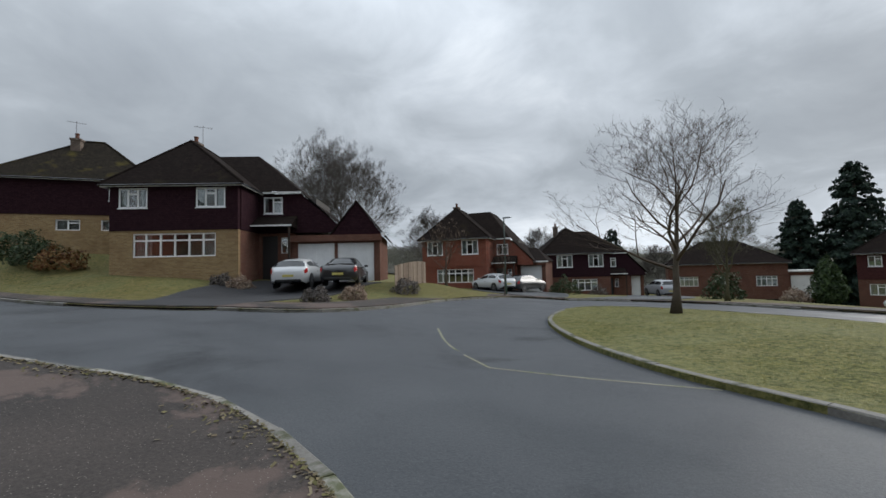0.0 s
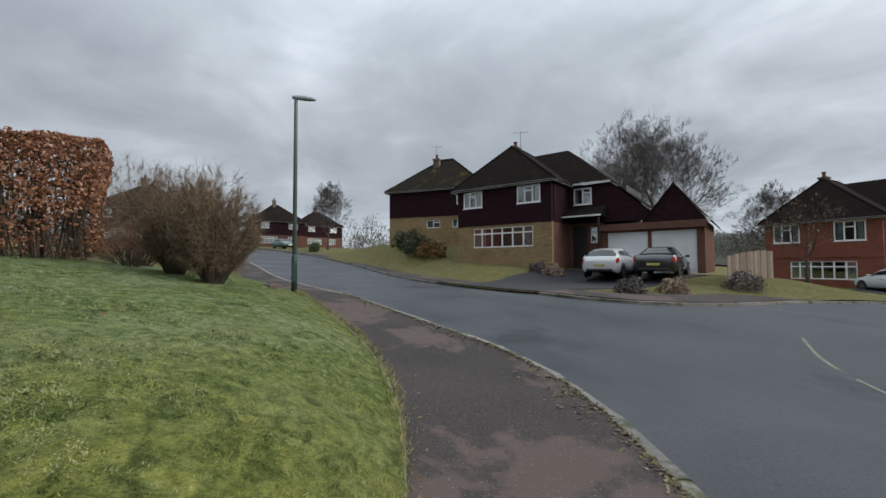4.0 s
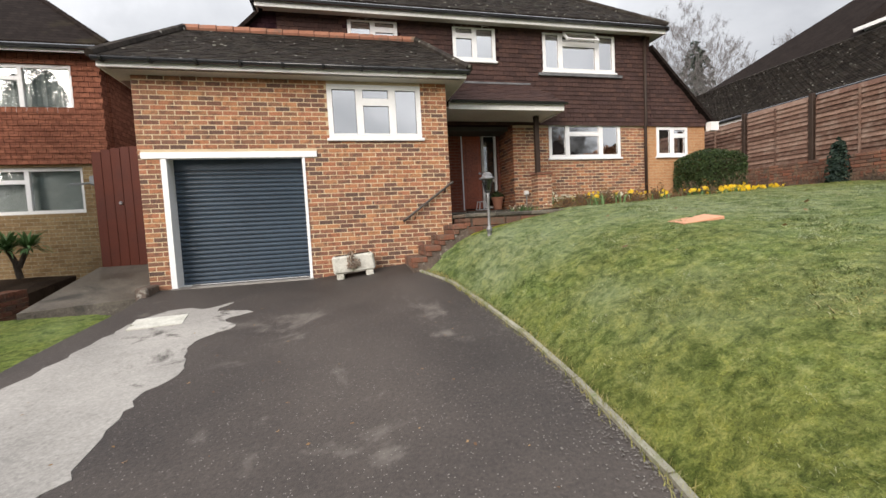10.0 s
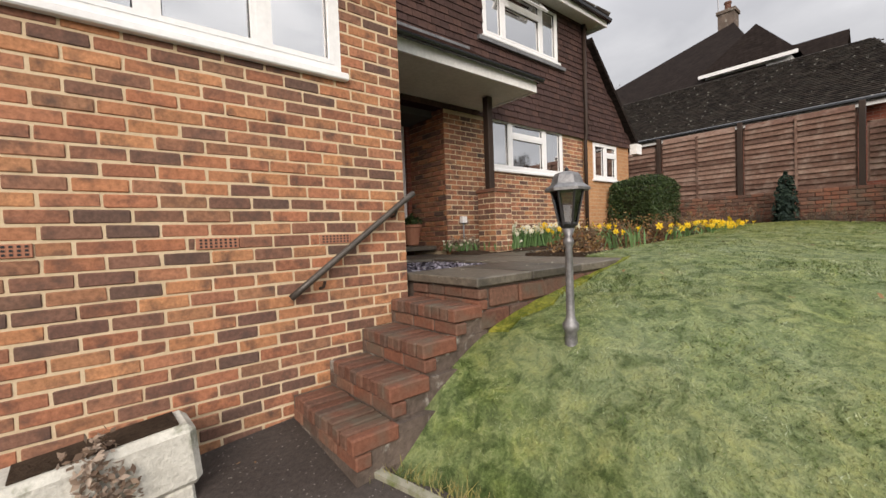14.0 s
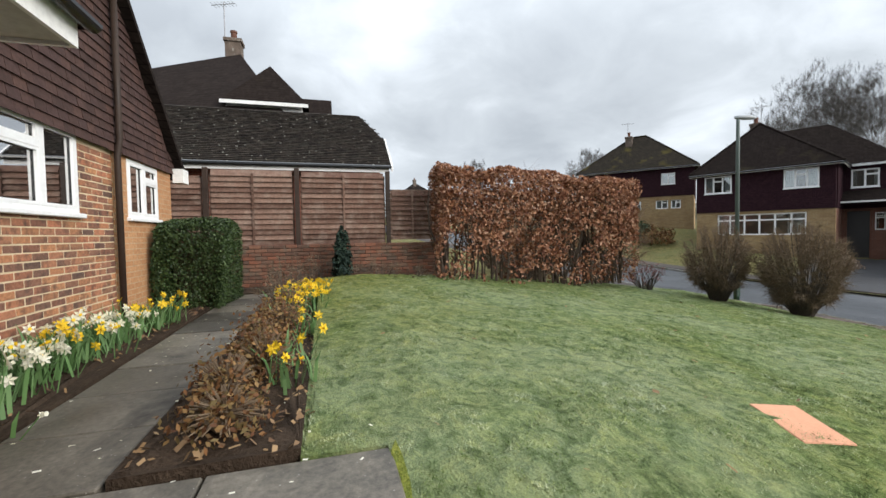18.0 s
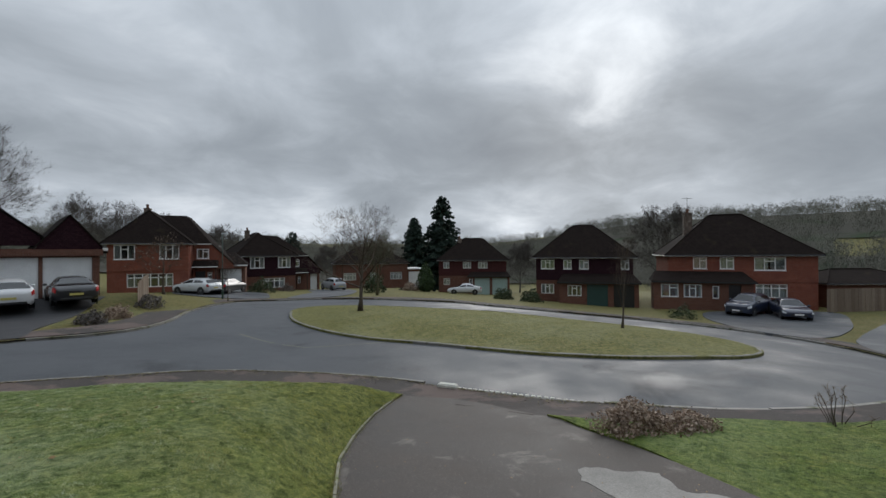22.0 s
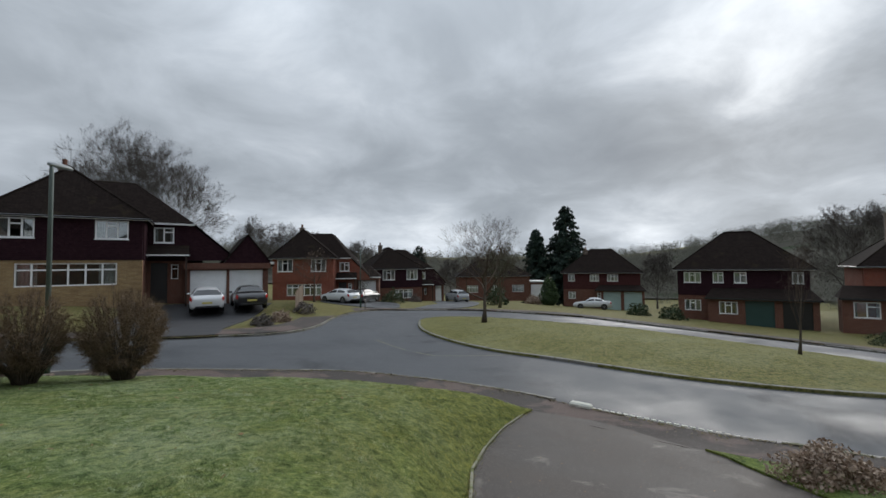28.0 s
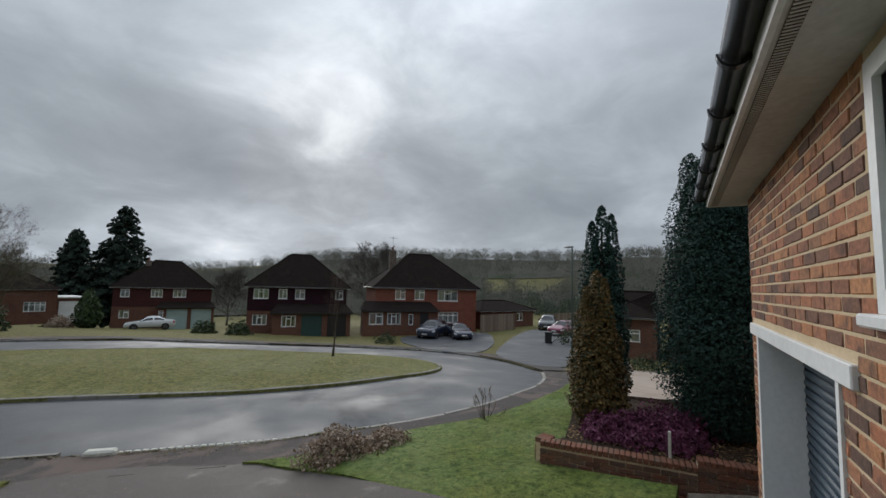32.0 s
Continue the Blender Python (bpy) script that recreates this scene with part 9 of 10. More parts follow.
# lap fence with low wall
fence = thing("garden_fence", "weathered brown waney-lap fence panels with tall posts", "fence", pose(8.95, 0, 0))
for i, (y0, y1, zt, zb) in enumerate(((-2.72, -1.78, 2.98, 1.90), (-1.66, 0.06, 3.26, 1.84), (0.18, 1.72, 3.26, 1.84), (1.84, 3.5, 3.2, 1.8), (3.62, 5.3, 3.15, 1.8), (5.42, 7.1, 3.1, 1.8))):
    pn = part("panel_frame", Geo().box(0.0, 0.03, y0, y0 + 0.04, zb, zt).box(0.0, 0.03, y1 - 0.04, y1, zb, zt).box(0.0, 0.03, y0, y1, zt - 0.03, zt).box(-0.045, -0.02, (y0 + y1) / 2 - 0.02, (y0 + y1) / 2 + 0.02, zb, zt), M["fence_wood"], fence, "framed fence panel")
    k = 0
    z = zb
    rr = random.Random(i)
    while z < zt - 0.05:
        hgt = rr.uniform(0.115, 0.135)
        part("slat", Geo().add([(-0.022, y0 + 0.03, z), (-0.022, y1 - 0.03, z + rr.uniform(-0.006, 0.006)), (0.026, y1 - 0.03, z + hgt), (0.026, y0 + 0.03, z + hgt), (-0.036, y0 + 0.03, z), (-0.036, y1 - 0.03, z), (0.014, y1 - 0.03, z + hgt), (0.014, y0 + 0.03, z + hgt)],
                               [(0, 1, 2, 3), (7, 6, 5, 4), (0, 4, 5, 1), (1, 5, 6, 2), (2, 6, 7, 3), (3, 7, 4, 0)]), M["fence_wood"], pn)
        z += 0.105
for y, zt in ((-1.72, 3.36), (0.12, 3.38), (1.78, 3.36), (3.56, 3.28), (5.36, 3.2)):
    part("post", Geo().box(-0.07, 0.03, y - 0.045, y + 0.045, 1.0, zt, 0.006), M["dark_timber"], fence, "dark fence post")
lw = thing("low_garden_wall", "old brown mossy brick wall under the fence", "wall", pose(8.9, 0, 0), kind="structure")
part("wall_core", Geo().box(-0.05, 0.12, -3.0, 7.2, 0.6, 1.83), M["stone_wall"], lw)
g = Geo()
rr = random.Random(3)
for r in range(11):
    y = -3.0 - (0.11 if r % 2 else 0)
    while y < 5.0:
        g.box(-0.075 + rr.uniform(-0.006, 0.006), 0.0, max(-3.0, y), y + 0.215, 1.02 + r * 0.075, 1.085 + r * 0.075, 0.006)
        y += 0.225
ob = part("bricks", g, M["step_brick"], lw)
ob["kind"] = "stuff"

# garden lamp by the steps
gl = thing("garden_lamp", "old grey metal garden lantern on a post in the lawn", "garden lamp", pose(0.335, -1.235, 0.50))
part("post", Geo().lathe([(0.062, -0.1), (0.062, 0.0), (0.058, 0.02), (0.036, 0.05), (0.034, 0.16), (0.046, 0.175), (0.046, 0.205), (0.030, 0.225), (0.024, 0.25), (0.020, 0.64), (0.030, 0.66), (0.030, 0.68), (0.019, 0.70), (0.036, 0.745)], 18), M["silver_post"], gl, "turned grey metal post", True)
part("finial", Geo().lathe([(0.010, 1.06), (0.010, 1.068), (0.013, 1.074), (0.009, 1.084), (0.002, 1.088)], 10), M["car_trim"], gl)
part("lantern_glass", Geo().lathe([(0.045, 0.77), (0.085, 0.96)], 6), M["lantern_glass"], gl, "smoky lantern glass")
for k in range(6):
    a = k * math.pi / 3
    part("lantern_bar", Geo().tube([(0.047 * math.cos(a), 0.047 * math.sin(a), 0.76), (0.089 * math.cos(a), 0.089 * math.sin(a), 0.965)], 0.006, 5), M["car_trim"], gl)
part("lantern_roof", Geo().lathe([(0.125, 0.955), (0.125, 0.97), (0.09, 0.995), (0.074, 1.04), (0.062, 1.055), (0.03, 1.064), (0.004, 1.067)], 6), M["silver_post"], gl, "weathered hexagonal lantern cap")
part("lantern_cup", Geo().lathe([(0.03, 0.74), (0.05, 0.77), (0.045, 0.78)], 12), M["car_trim"], gl)

# outdoor socket on its conduit by the pier
sk = thing("outdoor_socket", "white weatherproof socket box on a grey conduit", "socket", pose(2.52, 1.985, 0.98))
part("conduit", Geo().tube([(0, 0, 0), (0, 0, 0.42)], 0.012, 6), M["lamp_head"], sk)
part("box", Geo().box(-0.05, 0.05, -0.04, 0.035, 0.42, 0.52, 0.008), M["white"], sk)

# moss along the terrace and the upper drive edge
MOSS = [(0.2, -0.715), (2.0, -0.715), (2.08, -0.75), (1.8, -0.77), (1.5, -0.745), (1.2, -0.80), (0.95, -0.76), (0.7, -0.86), (0.45, -0.79), (0.25, -0.84)]
solid("moss_strip", region(spline(MOSS, True, 0.12), lambda x, y: lawn_top(x, y) + 0.008, 0.12, 0.02), M["moss"], "bright yellow-green moss along the terrace edge", "moss", kind="structure")

# drain cover in the lawn
g = Geo()
zs = float(lawn_top(np.array([1.97]), np.array([-3.44]))[0])
q4 = lawn_top(np.array([1.72, 2.22, 1.97, 1.97]), np.array([-3.44, -3.44, -3.62, -3.26]))
sx, sy = float(q4[1] - q4[0]) / 0.5, float(q4[3] - q4[2]) / 0.36
cov = solid("drain_cover", Geo().box(-0.22, 0.22, -0.17, 0.17, -0.06, 0.008, 0.006), M["slab_terra"], "flat terracotta coloured cover slab in the lawn", "cover", pose(2.0, -3.41, zs + 0.012, math.degrees(math.atan(sy)), -math.degrees(math.atan(sx)), -14))

# stone trough
tr = thing("stone_trough", "whitewashed stone planter on feet by the garage wall", "planter", pose(-1.71, -0.22, 0.02, 0, -4.5, 2))
part("trough", Geo().box(-0.34, 0.34, -0.15, 0.13, 0.07, 0.36, 0.03), M["stone_white"], tr)
for x in (-0.24, 0.24):
    part("foot", Geo().box(x - 0.06, x + 0.06, -0.13, 0.11, -0.02, 0.075, 0.012), M["stone_white"], tr)
part("soil", Geo().box(-0.28, 0.28, -0.1, 0.09, 0.34, 0.368), M["soil"], tr)
blob("trailing_plant", -1.75, -0.34, 0.14, 0.13, 0.10, 0.30, "trailing dry green plant over the trough", 201, "spirea", 700, 0.018, "plant", inner=0.3)
# pot by the door
pot = solid("plant_pot", Geo().lathe([(0.10, 0.0), (0.14, 0.26), (0.16, 0.27), (0.16, 0.31), (0.13, 0.31), (0.12, 0.27)], 16), M["terracotta_pot"], "terracotta pot by the front door", "pot", pose(2.02, 2.62, 1.10))
ws = thing("wire_stand", "small white wire plant stand by the door", "plant stand", pose(1.55, 2.5, 1.10))
for k in range(8):
    a = k * math.pi / 4
    part("wire", Geo().tube([(0.15 * math.cos(a), 0.15 * math.sin(a), 0.0), (0.11 * math.cos(a), 0.11 * math.sin(a), 0.2)], 0.006, 5), M["white"], ws)
for z, r in ((0.0, 0.15), (0.2, 0.11)):
    part("ring", Geo().tube([(r * math.cos(a), r * math.sin(a), z + 0.005) for a in np.linspace(0, 2 * math.pi, 17)], 0.006, 5), M["white"], ws)
blob("potted_plant", 2.02, 2.62, 1.38, 0.14, 0.14, 0.16, "small dark evergreen in the pot", 202, "boxleaf", 350, 0.03, "plant")
# beds
bedz = lambda x, y: 0.985 + 0.03 * np.sin(x * 5) * np.sin(y * 7)
solid("front_bed", region([(2.08, -0.30), (8.0, -0.30), (8.75, -0.9), (8.8, -2.6), (8.86, 2.0), (8.2, 1.24), (8.2, 0.48), (2.08, 0.48)], bedz, 0.25, 0.2), M["soil"], "dark leafy soil bed beside the path", "bed", kind="structure")
solid("house_bed", region([(2.10, 1.24), (8.2, 1.24), (8.7, 2.02), (5.0, 2.02), (2.28, 2.02), (2.1, 1.8)], bedz, 0.25, 0.2), M["soil"], "narrow soil bed under the front window", "bed", kind="structure")


def daffodils(x, y, n, w, label, seed, yellow=True, h=0.30, z=1.0, d=None, group="daffodils"):
    rng = random.Random(seed)
    d = d or w
    t = thing("daffodil_clump", label, "flowers", pose(x, y, z), group)
    g, p, s = Geo(), Geo(), Geo()
    for i in range(n * 4):
        bx, by = rng.gauss(0, w * 0.3), rng.gauss(0, d * 0.3)
        a = rng.uniform(0, 6.28)
        l = h * rng.uniform(0.7, 1.1)
        lean = rng.uniform(0.2, 0.95) * l
        ex, ey = bx + math.cos(a) * lean, by + math.sin(a) * lean
        px, py = -math.sin(a) * 0.011, math.cos(a) * 0.011
        m = (bx * 0.5 + ex * 0.5 - math.cos(a) * lean * 0.2, by * 0.5 + ey * 0.5 - math.sin(a) * lean * 0.2, l * 0.6)
        g.add([(bx - px, by - py, 0), (bx + px, by + py, 0), (m[0] + px, m[1] + py, m[2]), (m[0] - px, m[1] - py, m[2]), (ex, ey, l)], [(0, 1, 2, 3), (3, 2, 4)])
    for i in range(n):
        bx, by = rng.gauss(0, w * 0.33), rng.gauss(0, d * 0.33)
        l = h * rng.uniform(0.85, 1.2)
        top = Vector((bx + rng.gauss(0, 0.06), by - abs(rng.gauss(0, 0.07)), l * rng.uniform(0.65, 1.0)))
        g.tube([(bx, by, 0), tuple(top)], 0.004, 3, False)
        a = rng.uniform(0, 6.28)
        f = Vector((math.cos(a), math.sin(a) - 0.5, 0.25)).normalized()
        u = f.orthogonal().normalized()
        v = f.cross(u)
        r = rng.uniform(0.042, 0.056) if h > 0.2 else 0.02
        for k in range(6):
            b0, b1, b2 = (k - 0.42) * math.pi / 3, k * math.pi / 3, (k + 0.42) * math.pi / 3
            q = [top, top + (u * math.cos(b0) + v * math.sin(b0)) * r * 0.6 + f * 0.004, top + (u * math.cos(b1) + v * math.sin(b1)) * r, top + (u * math.cos(b2) + v * math.sin(b2)) * r * 0.6 + f * 0.004]
            p.add([tuple(c) for c in q], [(0, 1, 2, 3)])
        s.tube([tuple(top), tuple(top + f * 0.03)], [0.008, 0.014], 6)
    part("leaves", g, M["daff_leaf"], t, "green strap leaves")
    part("petals", p, M["petal_y" if yellow else "petal_w"], t)["kind"] = "stuff"
    part("corona", s, M["petal_y" if yellow or h > 0.2 and seed % 2 else "petal_w"], t)["kind"] = "stuff"
    return t


for i, (x, y, n, w, yel) in enumerate(((3.15, 1.62, 9, 0.45, False), (3.55, 1.66, 8, 0.4, False), (3.95, 1.62, 6, 0.4, True), (4.35, 1.66, 8, 0.42, False), (4.8, 1.62, 6, 0.4, False), (5.3, 1.55, 4, 0.35, True), (5.75, 1.4, 3, 0.3, True),
                                       (5.4, -0.02, 8, 0.45, True), (5.9, 0.0, 10, 0.5, True), (6.4, -0.02, 12, 0.5, True), (3.0, -0.18, 4, 0.25, True), (3.5, -0.2, 2, 0.2, True), (6.15, -0.12, 10, 0.4, True), (6.8, -0.06, 20, 0.5, True), (7.2, -0.1, 18, 0.45, True), (6.6, 0.15, 12, 0.5, True), (4.4, -0.22, 3, 0.25, True))):
    daffodils(x, y, n * 3 if y > 1 else n, w, "clump of %s daffodils with green leaves in the bed" % ("yellow" if yel else "cream"), 300 + i, yel, 0.31 if y > 1 else 0.27)
for i, (x, y) in enumerate(((2.75, 1.55), (2.5, 1.75), (2.95, 1.35))):
    daffodils(x - 0.25, y + 0.1, 8, 0.4, "low clump of snowdrops by the pier", 330 + i, False, 0.13, group="snowdrops")
for i in range(9):
    x = 2.45 + i * 0.42
    blob("bronze_shrublet", x, 0.1 + 0.1 * math.sin(i * 2.1), 0.98, 0.28, 0.25, 0.28 + 0.08 * (i % 3), "low bronze-leaved winter plant in the bed", 340 + i, "bronze_leaf", 520, 0.018, "plant", stems=80, inner=0.2, group="bronze plants in the bed")
for i, (x, y, hh) in enumerate(((5.6, 0.15, 0.5), (7.5, 0.2, 0.75), (8.3, 0.1, 0.85), (8.5, -1.6, 0.5), (8.55, -0.3, 0.65), (8.52, -1.2, 0.55), (8.5, -2.2, 0.42), (6.9, 0.25, 0.6))):
    twig_bush("dry_plant", x, y, hh, 0.7, "dry twiggy plant in the bed", 360 + i, 26, 5, "twig_bush", z=0.98, group="dry bed plants")
blob("dark_groundcover", 2.45, 1.86, 0.98, 0.34, 0.16, 0.22, "dark brown shrubby plant beside the pier", 370, "spirea", 700, 0.022, "plant", stems=14, inner=0.2)
blob("white_primrose", 8.6, -2.35, 1.02, 0.14, 0.12, 0.10, "small pale primrose clump by the wall", 371, "petal_w", 90, 0.03, "plant")
rs = np.random.RandomState(21)
N_ = 900
lx, ly = rs.uniform(2.1, 8.0, N_), rs.uniform(-0.34, 0.46, N_)
litter = thing("leaf_litter", "scattered dead brown leaves over beds and paving", "leaves", pose(0, 0, 0), kind="stuff")
chips(lx, ly, np.full(N_, 1.0), 0.02, rs, "dead_leaves", M["dead_leaf"], litter, 0.8)
lx, ly = rs.uniform(2.2, 8.0, 300), rs.uniform(1.25, 1.98, 300)
chips(lx, ly, np.full(300, 1.0), 0.02, rs, "dead_leaves", M["dead_leaf"], litter, 0.8)
lx, ly = rs.uniform(0.1, 7.5, 170), rs.uniform(-0.7, 1.2, 170)
chips(lx, ly, np.full(170, 0.988), 0.012, rs, "fallen_petals", M["petal_w"], litter, 0.1)
lx, ly = rs.uniform(0.6, 7.8, 90), rs.uniform(-9.0, -0.9, 90)
chips(lx, ly, lawn_top(lx, ly) + 0.03, 0.022, rs, "dead_leaves", M["dead_leaf"], litter, 0.5)
lx, ly = rs.uniform(-4.7, -0.3, 150), rs.uniform(-8.5, -0.2, 150)
chips(lx, ly, drive_z(lx, ly) + 0.004, 0.012, rs, "drive_grit", M["dead_leaf"], litter, 0.1)
lx = rs.uniform(-2, 8, 260)
ly = np.interp(lx, [p[0] for p in LAWN_EDGE], [p[1] for p in LAWN_EDGE]) - rs.exponential(0.12, 260)
chips(lx, ly, pave_z(lx, ly) + 0.006, 0.014, rs, "edge_litter", M["dead_leaf"], litter, 0.3)

kl = np.array([p for p in kerb_back if -8 < p[0] < 9])
i = rs.randint(0, len(kl) - 1, 2600)
kt = rs.uniform(0, 1, 2600)[:, None]
kp = kl[i] * (1 - kt) + kl[i + 1] * kt
off = rs.exponential(0.10, 2600)
dirn = kl[i + 1] - kl[i]
dirn /= np.linalg.norm(dirn, axis=1)[:, None] + 1e-9
kp = kp + np.stack([dirn[:, 1], -dirn[:, 0]], 1) * (off - 0.02)[:, None] * (0.4 + 0.9 * (np.sin(kp[:, 0] * 2.1) > 0.1))[:, None]
chips(kp[:, 0], kp[:, 1], pave_z(kp[:, 0], kp[:, 1]) + 0.008, 0.02, rs, "kerb_moss", M["kerb_moss"], litter, 0.5)

# pale concrete repair on the drive
REP = spline([(-4.34, -1.67), (-4.06, -1.25), (-3.7, -1.35), (-3.38, -1.16), (-3.5, -1.5), (-3.06, -1.68), (-3.3, -1.95), (-3.13, -2.25), (-3.45, -2.6), (-3.32, -3.3), (-3.45, -3.8), (-3.42, -4.65), (-3.7, -4.95), (-4.0, -4.7), (-4.4, -4.35), (-4.3, -3.85), (-4.6, -3.5), (-4.5, -2.78), (-4.42, -2.2)], True, 0.09)
rj = random.Random(2)
REP = [(p[0] + rj.uniform(-0.035, 0.035), p[1] + rj.uniform(-0.035, 0.035)) for p in REP]
solid("drive_repair", region(REP, lambda x, y: drive_z(x, y) + 0.005, 0.3, 0.02), M["concrete"], "pale thin concrete repair on the drive", "repair", kind="structure")
solid("drive_hatch", Geo().box(-0.27, 0.27, -0.2, 0.2, -0.01, 0.006), M["stone_white"], "white rectangular patch on the drive", "patch", pose(-4.05, -1.78, -0.168, 5.7, 0, 8), kind="structure")
# loose grit
lx, ly = rs.uniform(-4.6, -0.6, 900), rs.uniform(-9.0, -0.4, 900)
chips(lx, ly, drive_z(lx, ly) + 0.003, 0.005, rs, "loose_grit", M["worn"], litter, 0.2)
dl = np.array([p for p in DRIVE if -9.3 < p[1] < -1.2])
i = rs.randint(0, len(dl) - 1, 2600)
kt = rs.uniform(0, 1, 2600)[:, None]
kp = dl[i] * (1 - kt) + dl[i + 1] * kt
kp[:, 0] -= 0.025 + rs.exponential(0.07, 2600)
chips(kp[:, 0], kp[:, 1], drive_z(kp[:, 0], kp[:, 1]) + 0.004, 0.009, rs, "edge_grit", M["worn"], litter, 0.25)
# stone ramp and raised beds on the neighbour's side
ramp = thing("side_ramp", "mossy concrete ramp up to the side gate", "ramp", pose(0, 0, 0), kind="structure")
part("ramp_top", Geo().add([(-6.2, -0.55, -0.10), (-4.86, -0.35, -0.05), (-4.86, 1.6, 0.34), (-6.25, 1.6, 0.34), (-6.2, -0.55, -0.6), (-4.86, -0.35, -0.6), (-4.86, 1.6, -0.6), (-6.25, 1.6, -0.6)], [(0, 1, 2, 3), (0, 4, 5, 1), (1, 5, 6, 2), (3, 7, 4, 0)]), M["slab"], ramp)
part("ramp_kerb", Geo().box(-4.86, -4.7, -0.42, 0.02, -0.35, 0.10, 0.02), M["stone_wall"], ramp)
bed = thing("raised_bed", "low mossy brick retaining wall of a planted bed", "planter wall", pose(0, 0, 0), kind="structure")
for (xa, ya, xb, yb, z0, z1) in ((-6.72, -2.55, -7.0, -2.5, -0.7, 0.0), (-6.72, -2.55, -6.95, -0.42, -0.7, 0.0), (-6.95, -0.42, -7.05, 0.9, -0.4, 0.10)):
    L_ = math.hypot(xb - xa, yb - ya)
    ang = math.atan2(yb - ya, xb - xa)
    m = Matrix.Translation((xa, ya, 0)) @ Matrix.Rotation(ang, 4, "Z")
    part("wall_core", Geo().box(0, L_, -0.09, 0.09, z0, z1 - 0.07).move(m), M["mortar"], bed)
    g = Geo()
    rr = random.Random(int(L_ * 100))
    for s in (-1, 1):
        r = 0
        z = z0
        while z < z1 - 0.1:
            x = -0.11 if r % 2 else 0.0
            while x < L_ - 0.02:
                g.box(max(0, x), min(L_, x + 0.215), *sorted((s * 0.085, s * (0.108 + rr.uniform(-0.004, 0.004)))), z, z + 0.065, 0.005)
                x += 0.225
            z += 0.075
            r += 1
    x = 0
    while x < L_ - 0.05:
        part("coping_brick", Geo().box(x + 0.004, min(L_, x + 0.071), -0.11, 0.11, z1 - 0.075, z1 + rr.uniform(-0.004, 0.006), 0.008).move(m), M["step_brick"], bed)
        x += 0.077
    part("bricks", g.move(m), M["step_brick"], bed)
solid("bed_soil", region([(-6.80, -2.48), (-7.0, -0.4), (-7.1, 0.85), (-7.0, 2.3), (-10.5, 2.3), (-10.5, -2.7), (-8.3, -2.42), (-7.15, -2.27)], lambda x, y: -0.06 + 0.25 * ss(0.5, 2.0, y) + 0.02 * np.sin(x * 6) * np.sin(y * 5), 0.3, 0.5), M["soil"], "bark-mulched soil of the raised bed", "bed", kind="structure")
lx, ly = rs.uniform(-8.8, -7.15, 1500), rs.uniform(-2.3, 1.2, 1500)
chips(lx, ly, np.full(1500, -0.045), 0.022, rs, "bark_mulch", M["dead_leaf"], litter, 0.5)
solid("marker_post", Geo().box(-0.03, 0.03, -0.02, 0.02, -0.05, 0.42, 0.004), M["stone_white"], "short pale marker post in the bed", "post", pose(-7.05, -0.75, -0.06))
# palm by the neighbour's window
palm = thing("cordyline", "spiky palm-like plant with two short trunks", "plant", pose(-7.55, 1.75, 0.22))
part("trunk", Geo().tube([(0, 0, 0), (-0.05, 0, 0.3), (-0.14, 0, 0.52)], [0.055, 0.045, 0.04], 7), M["bark"], palm)
part("trunk", Geo().tube([(0, 0, 0.2), (0.08, 0, 0.38), (0.16, 0, 0.55)], [0.045, 0.04, 0.035], 7), M["bark"], palm)
g = Geo()
rr = random.Random(5)
for hx, hz in ((-0.14, 0.52), (0.16, 0.55)):
    for k in range(90):
        a, e = rr.uniform(0, 6.28), rr.uniform(-0.2, 1.3)
        l = rr.uniform(0.34, 0.52)
        d = Vector((math.cos(a) * math.cos(e), math.sin(a) * math.cos(e), math.sin(e)))
        s = d.cross(Vector((0, 0, 1))).normalized() * 0.02
        b = Vector((hx, 0, hz))
        mm = b + d * l * 0.6
        tt = b + d * l + Vector((0, 0, -0.08))
        g.add([tuple(b - s), tuple(b + s), tuple(mm + s), tuple(mm - s), tuple(tt)], [(0, 1, 2, 3), (3, 2, 4)])
part("fronds", g, M["daff_leaf"], palm, "dark green sword leaves")
# wheelie bin, far fences and shed
bn = thing("wheelie_bin", "black wheelie bin standing on the verge", "bin", pose(-36.6, -10.6, float(land(-36.6, -10.6)), 0, 0, 20))
part("bin_body", Geo().prism([(-0.25, 0.06), (0.25, 0.06), (0.31, 0.95), (-0.31, 0.95)], "y", -0.28, 0.28), M["bin"], bn)
part("lid", Geo().box(-0.34, 0.34, -0.31, 0.33, 0.95, 1.03, 0.02), M["bin"], bn)
for s in (-1, 1):
    part("wheel", Geo().lathe([(0.1, -0.03), (0.1, 0.03)], 12).move(pose(s * 0.24, 0.26, 0.1, 0, 90)), M["tyre"], bn)


def board_fence(name, pts, h, label, mat="fence_grey", w=0.28):
    t = thing(name, label, "fence", pose(0, 0, 0))
    for a, b in zip(pts, pts[1:]):
        L_ = math.hypot(b[0] - a[0], b[1] - a[1])
        n = max(1, int(L_ / w))
        ang = math.atan2(b[1] - a[1], b[0] - a[0])
        for i in range(n):
            x, y = a[0] + (b[0] - a[0]) * i / n, a[1] + (b[1] - a[1]) * i / n
            z = float(land(x, y))
            part("board", Geo().box(0, L_ / n - 0.012, -0.01 if i % 2 else 0.006, 0.012 if i % 2 else 0.028, -0.1, h).move(Matrix.Translation((x, y, z)) @ Matrix.Rotation(ang, 4, "Z")), M[mat], t)
    return t


